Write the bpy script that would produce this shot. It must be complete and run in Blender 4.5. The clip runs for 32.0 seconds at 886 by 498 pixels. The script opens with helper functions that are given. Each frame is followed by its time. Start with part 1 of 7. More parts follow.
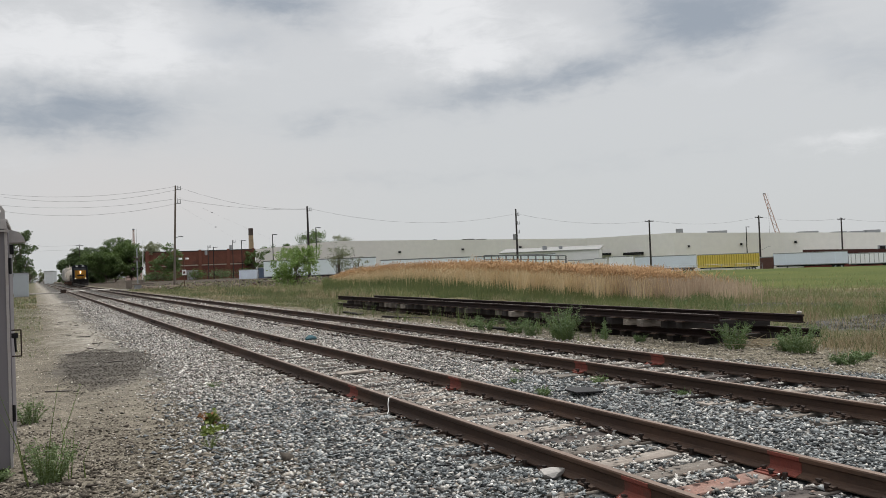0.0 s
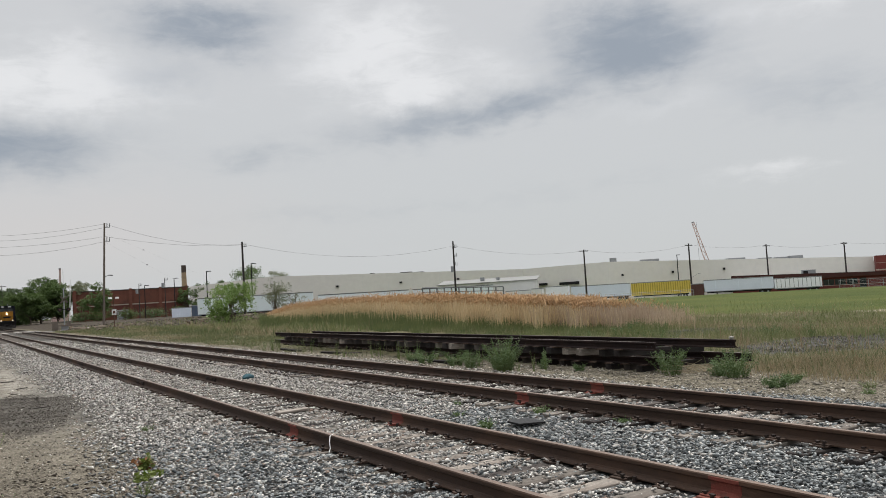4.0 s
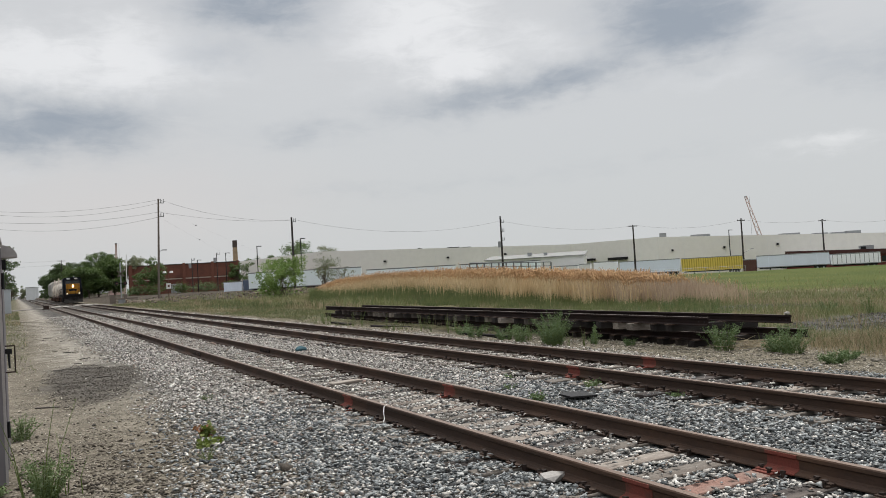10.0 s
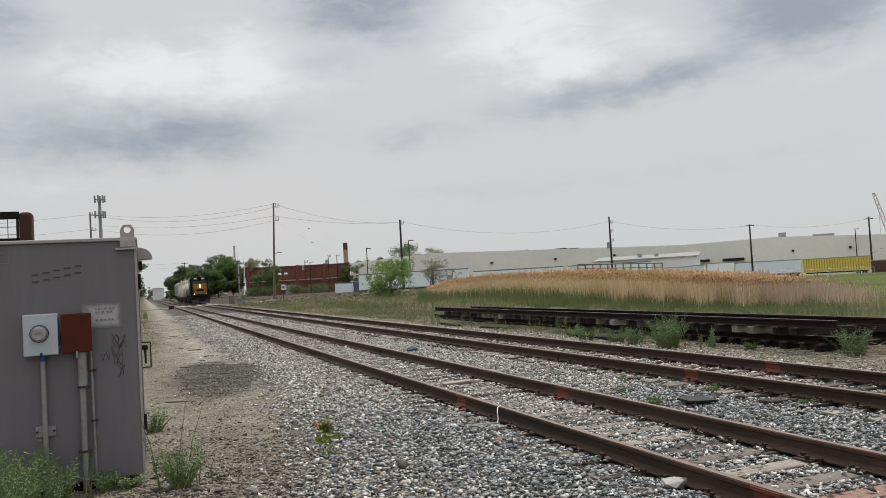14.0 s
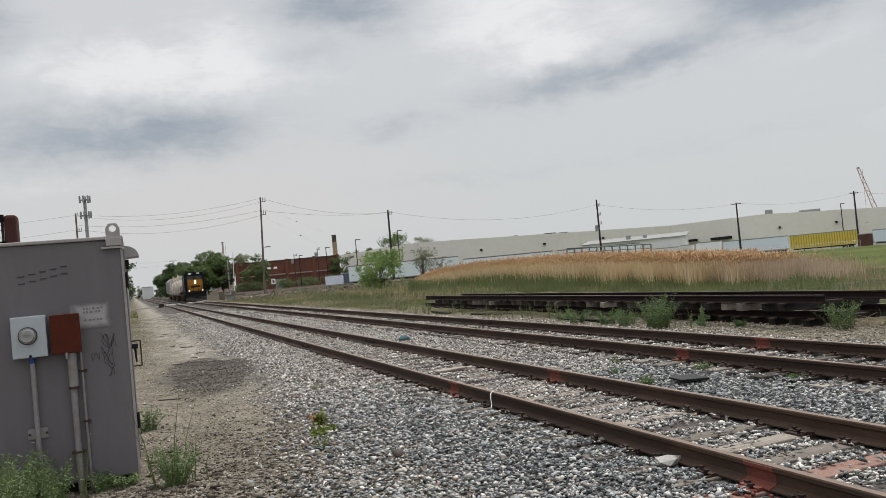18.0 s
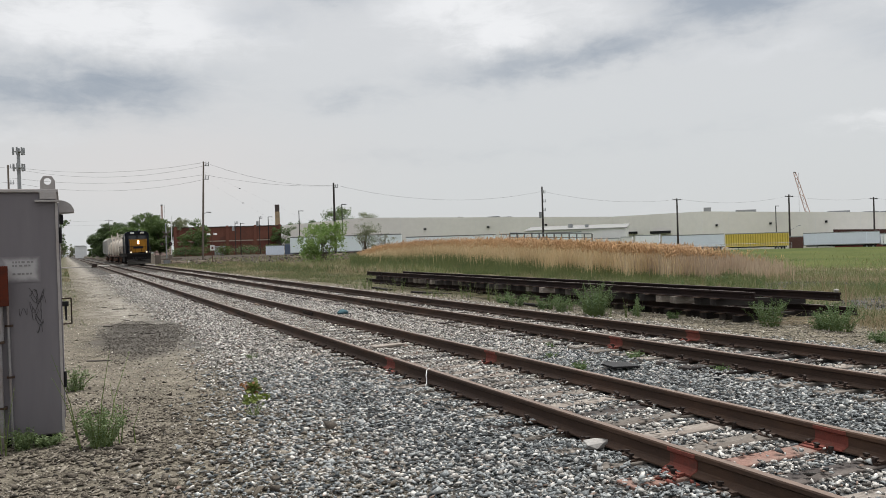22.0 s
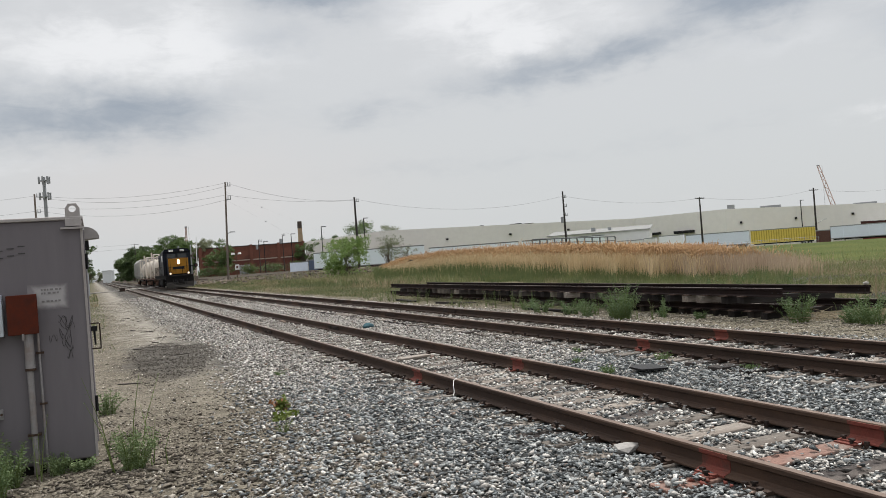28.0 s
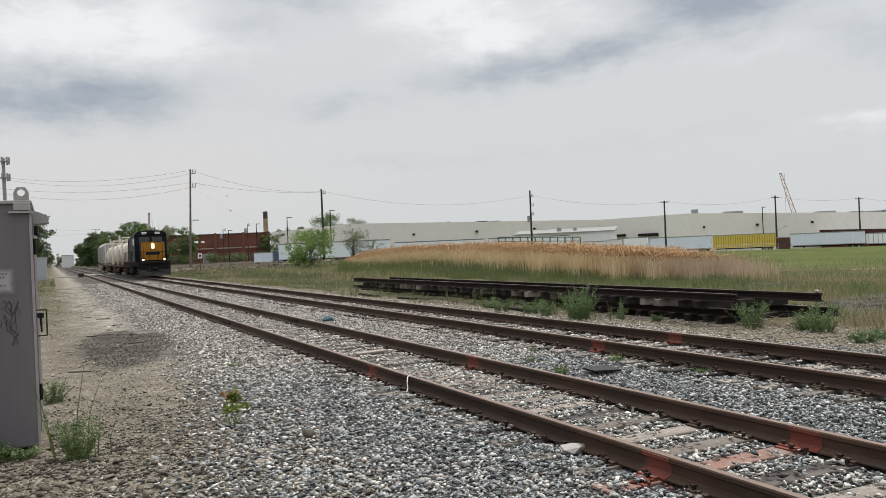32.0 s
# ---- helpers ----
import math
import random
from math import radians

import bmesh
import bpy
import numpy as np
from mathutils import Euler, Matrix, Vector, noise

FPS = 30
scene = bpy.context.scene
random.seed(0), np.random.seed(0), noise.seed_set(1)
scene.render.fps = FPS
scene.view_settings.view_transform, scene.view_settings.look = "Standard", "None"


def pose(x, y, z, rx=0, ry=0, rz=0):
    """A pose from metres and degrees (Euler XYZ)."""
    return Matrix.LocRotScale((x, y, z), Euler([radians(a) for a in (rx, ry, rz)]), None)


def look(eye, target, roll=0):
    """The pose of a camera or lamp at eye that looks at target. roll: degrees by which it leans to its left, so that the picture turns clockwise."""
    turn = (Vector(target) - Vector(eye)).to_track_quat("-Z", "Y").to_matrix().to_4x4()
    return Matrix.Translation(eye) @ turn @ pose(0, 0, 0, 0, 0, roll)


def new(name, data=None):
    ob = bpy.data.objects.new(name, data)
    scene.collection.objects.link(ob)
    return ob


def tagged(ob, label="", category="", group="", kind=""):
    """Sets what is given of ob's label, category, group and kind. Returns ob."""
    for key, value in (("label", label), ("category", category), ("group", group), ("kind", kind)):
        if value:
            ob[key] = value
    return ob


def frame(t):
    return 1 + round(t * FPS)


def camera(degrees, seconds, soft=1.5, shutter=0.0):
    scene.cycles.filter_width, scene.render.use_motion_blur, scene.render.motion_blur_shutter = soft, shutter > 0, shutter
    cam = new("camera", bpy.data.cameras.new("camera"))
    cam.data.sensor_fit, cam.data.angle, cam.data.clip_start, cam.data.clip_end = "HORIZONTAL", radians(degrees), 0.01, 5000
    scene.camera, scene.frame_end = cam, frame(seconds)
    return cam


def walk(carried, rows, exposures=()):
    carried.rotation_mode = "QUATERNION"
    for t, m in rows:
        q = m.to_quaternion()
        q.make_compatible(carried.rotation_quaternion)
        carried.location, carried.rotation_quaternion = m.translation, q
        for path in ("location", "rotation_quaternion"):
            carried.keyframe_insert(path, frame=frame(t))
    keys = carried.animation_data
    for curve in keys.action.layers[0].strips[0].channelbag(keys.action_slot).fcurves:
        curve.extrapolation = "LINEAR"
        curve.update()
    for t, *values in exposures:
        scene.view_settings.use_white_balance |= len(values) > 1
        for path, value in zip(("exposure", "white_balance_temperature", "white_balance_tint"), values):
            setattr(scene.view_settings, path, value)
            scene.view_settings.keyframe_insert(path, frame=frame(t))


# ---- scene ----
cam = camera(57.1, 32.0, soft=0.7)
PATH = [
    (0, (0.041, -0.133, 1.85), (0.94, 1.653, 1.888), -2.2),
    (0.5, (0.028, -0.124, 1.855), (0.936, 1.658, 1.901), -2.1),
    (1, (0.025, -0.118, 1.857), (0.95, 1.655, 1.915), -2.1),
    (1.5, (0.052, -0.099, 1.863), (1.0, 1.661, 1.939), -2.2),
    (2, (0.047, -0.118, 1.864), (1.023, 1.626, 1.955), -2.4),
    (2.5, (0.054, -0.102, 1.862), (1.055, 1.626, 1.964), -2.8),
    (3, (0.061, -0.098, 1.862), (1.081, 1.618, 1.971), -3.1),
    (3.5, (0.044, -0.1, 1.861), (1.076, 1.609, 1.973), -3.3),
    (5.5, (0.006, -0.097, 1.857), (1.038, 1.613, 1.965), -3.8),
    (6, (-0.016, -0.109, 1.846), (1.019, 1.599, 1.946), -3.9),
    (6.5, (-0.053, -0.123, 1.838), (0.989, 1.581, 1.929), -4.0),
    (7, (-0.067, -0.125, 1.839), (0.987, 1.573, 1.924), -4.2),
    (7.5, (-0.058, -0.102, 1.838), (1.006, 1.589, 1.918), -4.1),
    (8, (-0.063, -0.113, 1.833), (1.001, 1.579, 1.907), -4.0),
    (8.5, (-0.066, -0.116, 1.835), (0.983, 1.585, 1.9), -3.6),
    (9, (-0.088, -0.13, 1.842), (0.931, 1.59, 1.901), -3.3),
    (9.5, (-0.067, -0.101, 1.83), (0.913, 1.641, 1.886), -3.3),
    (10, (-0.064, -0.114, 1.84), (0.869, 1.654, 1.897), -3.3),
    (10.5, (-0.067, -0.097, 1.835), (0.817, 1.696, 1.898), -3.5),
    (11, (-0.092, -0.088, 1.831), (0.737, 1.73, 1.903), -3.6),
    (11.5, (-0.113, -0.095, 1.834), (0.656, 1.75, 1.913), -3.5),
    (12, (-0.147, -0.085, 1.83), (0.568, 1.781, 1.917), -3.3),
    (12.5, (-0.157, -0.059, 1.835), (0.524, 1.819, 1.925), -3.1),
    (13, (-0.155, -0.076, 1.832), (0.516, 1.806, 1.921), -2.9),
    (13.5, (-0.145, -0.078, 1.835), (0.534, 1.801, 1.919), -3.0),
    (14, (-0.139, -0.08, 1.833), (0.556, 1.794, 1.909), -3.3),
    (14.5, (-0.141, -0.086, 1.832), (0.565, 1.784, 1.901), -3.7),
    (16.5, (-0.137, -0.101, 1.824), (0.581, 1.765, 1.877), -4.9),
    (17, (-0.132, -0.096, 1.827), (0.588, 1.769, 1.877), -5.2),
    (17.5, (-0.122, -0.079, 1.822), (0.599, 1.786, 1.871), -5.3),
    (18, (-0.125, -0.079, 1.823), (0.593, 1.787, 1.869), -5.3),
    (18.5, (-0.109, -0.054, 1.816), (0.605, 1.814, 1.86), -5.3),
    (19, (-0.127, -0.054, 1.814), (0.584, 1.814, 1.855), -4.9),
    (19.5, (-0.158, -0.087, 1.821), (0.557, 1.781, 1.858), -4.2),
    (20, (-0.149, -0.089, 1.821), (0.581, 1.773, 1.85), -3.3),
    (20.5, (-0.133, -0.089, 1.811), (0.625, 1.761, 1.829), -2.4),
    (21, (-0.131, -0.09, 1.808), (0.663, 1.746, 1.812), -1.8),
    (21.5, (-0.123, -0.076, 1.8), (0.702, 1.745, 1.792), -1.6),
    (22, (-0.136, -0.077, 1.803), (0.707, 1.736, 1.788), -1.8),
    (22.5, (-0.139, -0.088, 1.803), (0.708, 1.724, 1.789), -2.1),
    (23, (-0.145, -0.12, 1.81), (0.698, 1.694, 1.803), -2.5),
    (23.5, (-0.138, -0.108, 1.805), (0.699, 1.708, 1.806), -2.8),
    (24, (-0.138, -0.108, 1.807), (0.695, 1.71, 1.816), -3.1),
    (24.5, (-0.13, -0.111, 1.805), (0.7, 1.709, 1.818), -3.5),
    (25, (-0.124, -0.095, 1.807), (0.701, 1.727, 1.822), -3.6),
    (25.5, (-0.126, -0.101, 1.806), (0.695, 1.723, 1.821), -3.7),
    (27.5, (-0.126, -0.093, 1.803), (0.671, 1.741, 1.814), -4.1),
    (28, (-0.123, -0.092, 1.803), (0.67, 1.744, 1.815), -4.3),
    (28.5, (-0.115, -0.085, 1.807), (0.673, 1.754, 1.82), -4.4),
    (29, (-0.117, -0.088, 1.806), (0.666, 1.752, 1.819), -4.4),
    (29.5, (-0.124, -0.103, 1.808), (0.656, 1.738, 1.821), -4.3),
    (30, (-0.132, -0.102, 1.81), (0.65, 1.739, 1.817), -4.1),
    (30.5, (-0.123, -0.098, 1.805), (0.669, 1.739, 1.806), -3.8),
    (31, (-0.115, -0.103, 1.804), (0.698, 1.724, 1.796), -3.3),
    (31.5, (-0.086, -0.119, 1.806), (0.756, 1.695, 1.794), -2.9),
    (32, (-0.022, -0.136, 1.815), (0.845, 1.666, 1.811), -2.5),
]
walk(cam, [(t, look(eye, target, roll)) for t, eye, target, roll in PATH], [(0.0, 0.0), (6.0, -0.05), (10.0, 0.0), (19.0, 0.02), (22.0, 0.1), (25.0, 0.07), (29.0, 0.09), (32.0, 0.12)])

# ---- world, sun ----
class Nodes:
    """A small writer of node trees."""

    def __init__(self, tree):
        self.t = tree
        tree.nodes.clear()

    def add(self, kind, inputs=None):
        n = self.t.nodes.new(kind)
        if kind == "ShaderNodeMix":
            n.data_type = "RGBA"
        for k, v in (inputs or {}).items():
            if isinstance(v, bpy.types.NodeSocket):
                self.t.links.new(v, n.inputs[k])
            else:
                n.inputs[k].default_value = v
        return n

    def math(self, op, a, b=0.0, c=0.0, clamp=False):
        n = self.add("ShaderNodeMath", {0: a, 1: b, 2: c})
        n.operation, n.use_clamp = op, clamp
        return n.outputs[0]

    def ramp(self, v, lo, hi, a=0.0, b=1.0):
        n = self.add("ShaderNodeMapRange", {0: v, 1: lo, 2: hi, 3: a, 4: b})
        n.interpolation_type = "SMOOTHSTEP"
        return n.outputs[0]

    def mix(self, f, a, b, blend="MIX"):
        n = self.add("ShaderNodeMix", {0: f, 6: a, 7: b})
        n.blend_type = blend
        return n.outputs[2]

    def noise(self, vec, scale, detail=4.0, rough=0.55):
        return self.add("ShaderNodeTexNoise", {"Vector": vec, "Scale": scale, "Detail": detail, "Roughness": rough}).outputs[0]


def rgb(r, g, b):
    return (r, g, b, 1.0)


world = bpy.data.worlds.new("sky")
scene.world = world
world.use_nodes = True
w = Nodes(world.node_tree)
way = w.add("ShaderNodeTexCoord").outputs["Generated"]
sep = w.add("ShaderNodeSeparateXYZ", {0: way})
deg = 57.2958
az = w.math("MULTIPLY", w.math("ARCTAN2", sep.outputs[0], sep.outputs[1]), deg)
el = w.math("MULTIPLY", w.math("ARCSINE", sep.outputs[2]), deg)
plane = w.add("ShaderNodeCombineXYZ", {0: w.math("MULTIPLY", az, 0.062), 1: w.math("MULTIPLY", el, 0.10), 2: 0.0}).outputs[0]
wob = w.math("MULTIPLY", w.math("SUBTRACT", w.noise(plane, 2.6, 6.0), 0.5), 5.0)
wob2 = w.math("MULTIPLY", w.math("SUBTRACT", w.noise(plane, 3.4, 6.0, 0.6), 0.5), 3.4)
az_w, el_w = w.math("ADD", az, wob), w.math("ADD", el, wob2)


def cloud(a, e, long, thick, lean):
    """A soft cloud bank at azimuth a and height e, in degrees."""
    c, s = math.cos(radians(lean)), math.sin(radians(lean))
    da, de = w.math("SUBTRACT", az_w, a), w.math("SUBTRACT", el_w, e)
    u = w.math("DIVIDE", w.math("ADD", w.math("MULTIPLY", da, c), w.math("MULTIPLY", de, s)), long)
    v = w.math("DIVIDE", w.math("SUBTRACT", w.math("MULTIPLY", de, c), w.math("MULTIPLY", da, s)), thick)
    d = w.math("ADD", w.math("MULTIPLY", u, u), w.math("MULTIPLY", v, v))
    return w.math("EXPONENT", w.math("MULTIPLY", d, -1.0))


def total(banks):
    out = 0.0
    for *shape, much in banks:
        out = w.math("ADD", w.math("MULTIPLY", cloud(*shape), much), out)
    return out


dark = total([
    (15.6, 18.6, 6.0, 2.0, -4, 0.85), (5.8, 11.1, 5.0, 1.5, 2, 0.4), (12.5, 15.0, 3.0, 0.9, 0, 0.2), (45.1, 16.1, 6.0, 3.0, -3, 1.0),
    (55.8, 11.6, 5.5, 1.9, -4, 0.35), (31.1, 11.9, 8.0, 1.45, 7, 0.6), (37.6, 12.8, 3.6, 1.0, 9, 0.3), (18.0, 10.1, 3.6, 1.0, 6, 0.3),
    (25.1, 6.1, 11, 0.8, 0, 0.18), (43.0, 6.8, 9, 0.7, 2, 0.12), (-2.6, 10.5, 10.0, 2.3, 0, 0.52), (-8.0, 16.8, 3.0, 3.0, 0, 0.4),
    (11.4, 15.7, 4, 0.9, 0, 0.2), (0.1, 10.0, 7, 1.3, -3, 0.2),
    (-16, 17, 8, 3, 10, 0.5), (72, 12, 9, 3, 10, 0.5), (32, 25, 9, 3, 5, 0.4),
])
bright = total([
    (26.7, 17.2, 5.0, 3.2, 0, 0.9), (29.6, 14.1, 3.0, 1.0, 9, 0.7), (7.7, 15.4, 5.0, 2.4, 0, 0.6), (53.7, 6.6, 3.6, 0.5, 0, 0.45),
    (49.1, 11.9, 7.0, 0.8, 0, 0.3), (36.1, 15.2, 3.5, 1.8, 0, 0.4), (51.3, 16.7, 3, 0.8, 0, 0.4), (0.7, 14.5, 8.5, 1.9, 0, 0.75),
    (-5.0, 7.5, 7, 0.8, 0, 0.25),
    (60, 18, 6, 2, 0, 0.7),
])
billow = w.add("ShaderNodeTexNoise", {"Vector": w.add("ShaderNodeMapping", {"Vector": plane, "Scale": (0.75, 1.5, 1.0)}).outputs[0], "Scale": 7.0, "Detail": 9.0, "Roughness": 0.6, "Distortion": 0.9}).outputs[0]
fine = w.math("SUBTRACT", w.math("ADD", w.math("MULTIPLY", w.noise(plane, 5.0, 8.0, 0.62), 0.45), w.math("MULTIPLY", billow, 0.55)), 0.5)
warm = cloud(6, 5.5, 13, 3.4, 0)
body = w.mix(w.ramp(el, -2.0, 22.0), rgb(0.605, 0.625, 0.635), rgb(0.645, 0.655, 0.67))
body = w.mix(w.math("MULTIPLY", warm, 0.6), body, rgb(0.68, 0.645, 0.635))
lit = w.ramp(w.math("ADD", bright, w.math("MULTIPLY", fine, w.math("ADD", w.math("MULTIPLY", bright, 1.5), 0.9))), 0.0, 0.95)
body = w.mix(lit, body, rgb(0.83, 0.835, 0.845))
shade = w.ramp(w.math("ADD", dark, w.math("MULTIPLY", fine, w.math("ADD", w.math("MULTIPLY", dark, 0.8), 0.55))), 0.0, 1.02)
body = w.mix(w.math("MULTIPLY", shade, 0.93), body, rgb(0.305, 0.35, 0.41))
high = w.ramp(el, 24.0, 80.0)
body = w.mix(high, body, rgb(1.95, 1.95, 1.95))
sky = w.add("ShaderNodeTexSky")
sky.sky_type, sky.sun_disc, sky.sun_elevation, sky.sun_rotation = "NISHITA", False, radians(66), radians(57)
sky.altitude, sky.dust_density = 180, 3.0
blue = w.mix(1.0, sky.outputs[0], rgb(0.1, 0.1, 0.1), "MULTIPLY")
body = w.mix(0.06, body, blue)
out = w.add("ShaderNodeBackground", {"Color": body, "Strength": 1.0}).outputs[0]
w.add("ShaderNodeOutputWorld", {"Surface": out})

sun = new("sun", bpy.data.lights.new("sun", "SUN"))
sun.data.energy, sun.data.angle, sun.data.color = 2.85, radians(18), (1.0, 0.96, 0.9)
sun.matrix_world = look((14, 9, 38), (0, 0, 0))
scene.view_settings.exposure = 0.0

# ---- materials ----
def mat(name, col, rough=0.8, var=0.25, big=1.2, fine=30.0, bump=0.25, metal=0.0, stain=None, much=0.5, rand=0.0, island=0.0, glow=0.0, coat=0.0, stretch=None, spec=0.25):
    """A surface with colour variation at two scales, stains and fine relief. rand varies whole objects, island loose pieces."""
    m = bpy.data.materials.new(name)
    m.use_nodes = True
    n = Nodes(m.node_tree)
    co = n.add("ShaderNodeTexCoord").outputs["Object"]
    if stretch:
        co = n.add("ShaderNodeMapping", {"Vector": co, "Scale": stretch}).outputs[0]
    a, b = n.noise(co, big, 5.0, 0.6), n.noise(co, fine, 4.0, 0.6)
    c = rgb(*col)
    light = rgb(*(min(1.0, v * (1 + var)) for v in col))
    deep = rgb(*(v * (1 - var) for v in col))
    base = n.mix(n.ramp(b, 0.3, 0.7), deep, light)
    base = n.mix(0.5, base, c)
    if stain:
        base = n.mix(n.math("MULTIPLY", n.ramp(a, 0.46, 0.72), much), base, rgb(*stain))
    else:
        base = n.mix(n.math("MULTIPLY", n.ramp(a, 0.4, 0.75), 0.5), base, deep)
    if rand:
        r = n.add("ShaderNodeObjectInfo").outputs["Random"]
        k = n.ramp(r, 0.0, 1.0, 1 - rand, 1 + rand)
        base = n.mix(1.0, base, n.add("ShaderNodeCombineColor", {0: k, 1: k, 2: k}).outputs[0], "MULTIPLY")
    if island:
        r = n.add("ShaderNodeNewGeometry").outputs["Random Per Island"]
        k = n.ramp(r, 0.0, 1.0, 1 - island, 1 + island)
        base = n.mix(1.0, base, n.add("ShaderNodeCombineColor", {0: k, 1: k, 2: k}).outputs[0], "MULTIPLY")
    ins = {"Base Color": base, "Roughness": n.ramp(b, 0.2, 0.8, rough - 0.08, min(1.0, rough + 0.08)), "Metallic": metal, "Specular IOR Level": spec}
    if bump:
        ins["Normal"] = n.add("ShaderNodeBump", {"Strength": bump, "Distance": 0.02, "Height": b}).outputs[0]
    if glow:
        ins["Emission Color"], ins["Emission Strength"] = c, glow
    if coat:
        ins["Coat Weight"] = coat
    n.add("ShaderNodeOutputMaterial", {0: n.add("ShaderNodeBsdfPrincipled", ins).outputs[0]})
    return m


def stones(name, colours, bump=0.5):
    """Broken stone, each piece of its own colour out of a few."""
    m = bpy.data.materials.new(name)
    m.use_nodes = True
    n = Nodes(m.node_tree)
    r = n.add("ShaderNodeNewGeometry").outputs["Random Per Island"]
    ramp = n.add("ShaderNodeValToRGB", {0: r})
    ramp.color_ramp.interpolation = "CONSTANT"
    e = ramp.color_ramp.elements
    for k, (p, c) in enumerate(colours):
        el_ = e[k] if k < 2 else e.new(p)
        el_.position, el_.color = p, rgb(*c)
    co = n.add("ShaderNodeTexCoord").outputs["Object"]
    b = n.noise(co, 70.0, 4.0, 0.65)
    k = n.ramp(b, 0.25, 0.75, 0.7, 1.25)
    base = n.mix(1.0, ramp.outputs[0], n.add("ShaderNodeCombineColor", {0: k, 1: k, 2: k}).outputs[0], "MULTIPLY")
    nor = n.add("ShaderNodeBump", {"Strength": bump, "Distance": 0.01, "Height": b}).outputs[0]
    n.add("ShaderNodeOutputMaterial", {0: n.add("ShaderNodeBsdfPrincipled", {"Base Color": base, "Roughness": 0.85, "Specular IOR Level": 0.25, "Normal": nor}).outputs[0]})
    return m


def leaf(name, a, b, rough=0.6, clear=0.25):
    """Leaves or blades, each between two colours, which let some light through."""
    m = bpy.data.materials.new(name)
    m.use_nodes = True
    n = Nodes(m.node_tree)
    r = n.add("ShaderNodeNewGeometry").outputs["Random Per Island"]
    co = n.add("ShaderNodeTexCoord").outputs["Object"]
    base = n.mix(n.math("ADD", n.math("MULTIPLY", r, 0.6), n.math("MULTIPLY", n.ramp(n.noise(co, 0.35, 4.0), 0.3, 0.7), 0.4)), rgb(*a), rgb(*b))
    solid = n.add("ShaderNodeBsdfPrincipled", {"Base Color": base, "Roughness": rough}).outputs[0]
    thin = n.add("ShaderNodeBsdfTranslucent", {"Color": base}).outputs[0]
    n.add("ShaderNodeOutputMaterial", {0: n.add("ShaderNodeMixShader", {0: clear, 1: solid, 2: thin}).outputs[0]})
    return m


def glass_like(name, col=(0.02, 0.025, 0.03), rough=0.08):
    m = bpy.data.materials.new(name)
    m.use_nodes = True
    n = Nodes(m.node_tree)
    n.add("ShaderNodeOutputMaterial", {0: n.add("ShaderNodeBsdfPrincipled", {"Base Color": rgb(*col), "Roughness": rough, "Specular IOR Level": 0.6}).outputs[0]})
    return m


RUST_DARK = mat("dark_rusted_steel", (0.017, 0.0115, 0.011), 0.85, 0.35, 1.5, 60, 0.3, 0.0, (0.04, 0.024, 0.018), 0.5, spec=0.12)
RUST = mat("rusted_steel", (0.047, 0.03, 0.0225), 0.8, 0.4, 1.5, 60, 0.3, 0.0, (0.108, 0.059, 0.036), 0.6, rand=0.12, stretch=(1, 0.35, 1))
RAIL_TOP = mat("worn_rail_head", (0.2, 0.145, 0.115), 0.45, 0.25, 2.0, 40, 0.1, 0.5)
# pale grey paints the highlight line along the stacked rails' tops
LIT_HEAD = mat("highlight_rail_head", (0.15, 0.13, 0.118), 0.7, 0.3, 2.0, 40, 0.2)
IRON = mat("dark_iron", (0.03, 0.021, 0.018), 0.75, 0.35, 3, 50, 0.3, 0.1, (0.10, 0.055, 0.035), 0.5, rand=0.3)
RED_PAINT = mat("red_marking_paint", (0.165, 0.046, 0.034), 0.75, 0.3, 9, 60, 0.3, 0, (0.075, 0.042, 0.032), 0.75)
TIE = mat("weathered_tie_wood", (0.205, 0.182, 0.16), 0.9, 0.5, 4, 45, 0.6, 0, (0.13, 0.105, 0.088), 0.7, rand=0.35, stretch=(0.14, 1, 1))
TIE_OLD = mat("dark_tarred_tie_wood", (0.042, 0.036, 0.034), 0.9, 0.5, 4, 45, 0.6, 0, (0.15, 0.13, 0.115), 0.5, rand=0.4, stretch=(0.14, 1, 1))
TIE_BLACK = mat("black_tarred_tie_wood", (0.016, 0.0135, 0.0135), 0.9, 0.4, 4, 45, 0.6, 0, (0.085, 0.075, 0.07), 0.35, rand=0.45, stretch=(0.14, 1, 1))
TIE_RED = mat("paint_stained_tie_wood", (0.22, 0.13, 0.105), 0.9, 0.4, 3, 24, 0.6, 0, (0.2, 0.17, 0.15), 0.8)
FRESH = stones("fresh_ballast", [(0.0, (0.068, 0.076, 0.08)), (0.15, (0.145, 0.157, 0.162)), (0.38, (0.24, 0.256, 0.26)), (0.66, (0.335, 0.35, 0.348)), (0.9, (0.455, 0.46, 0.446)), (0.98, (0.6, 0.59, 0.56))])
PALE = stones("pale_ballast", [(0.0, (0.095, 0.089, 0.083)), (0.14, (0.25, 0.236, 0.219)), (0.34, (0.405, 0.385, 0.358)), (0.6, (0.54, 0.517, 0.482)), (0.86, (0.69, 0.668, 0.625)), (0.95, (0.26, 0.195, 0.16))])
PEBBLE = stones("dusty_gravel", [(0.0, (0.1, 0.089, 0.071)), (0.09, (0.185, 0.166, 0.134)), (0.45, (0.26, 0.235, 0.194)), (0.76, (0.37, 0.34, 0.288)), (0.94, (0.5, 0.47, 0.41))])
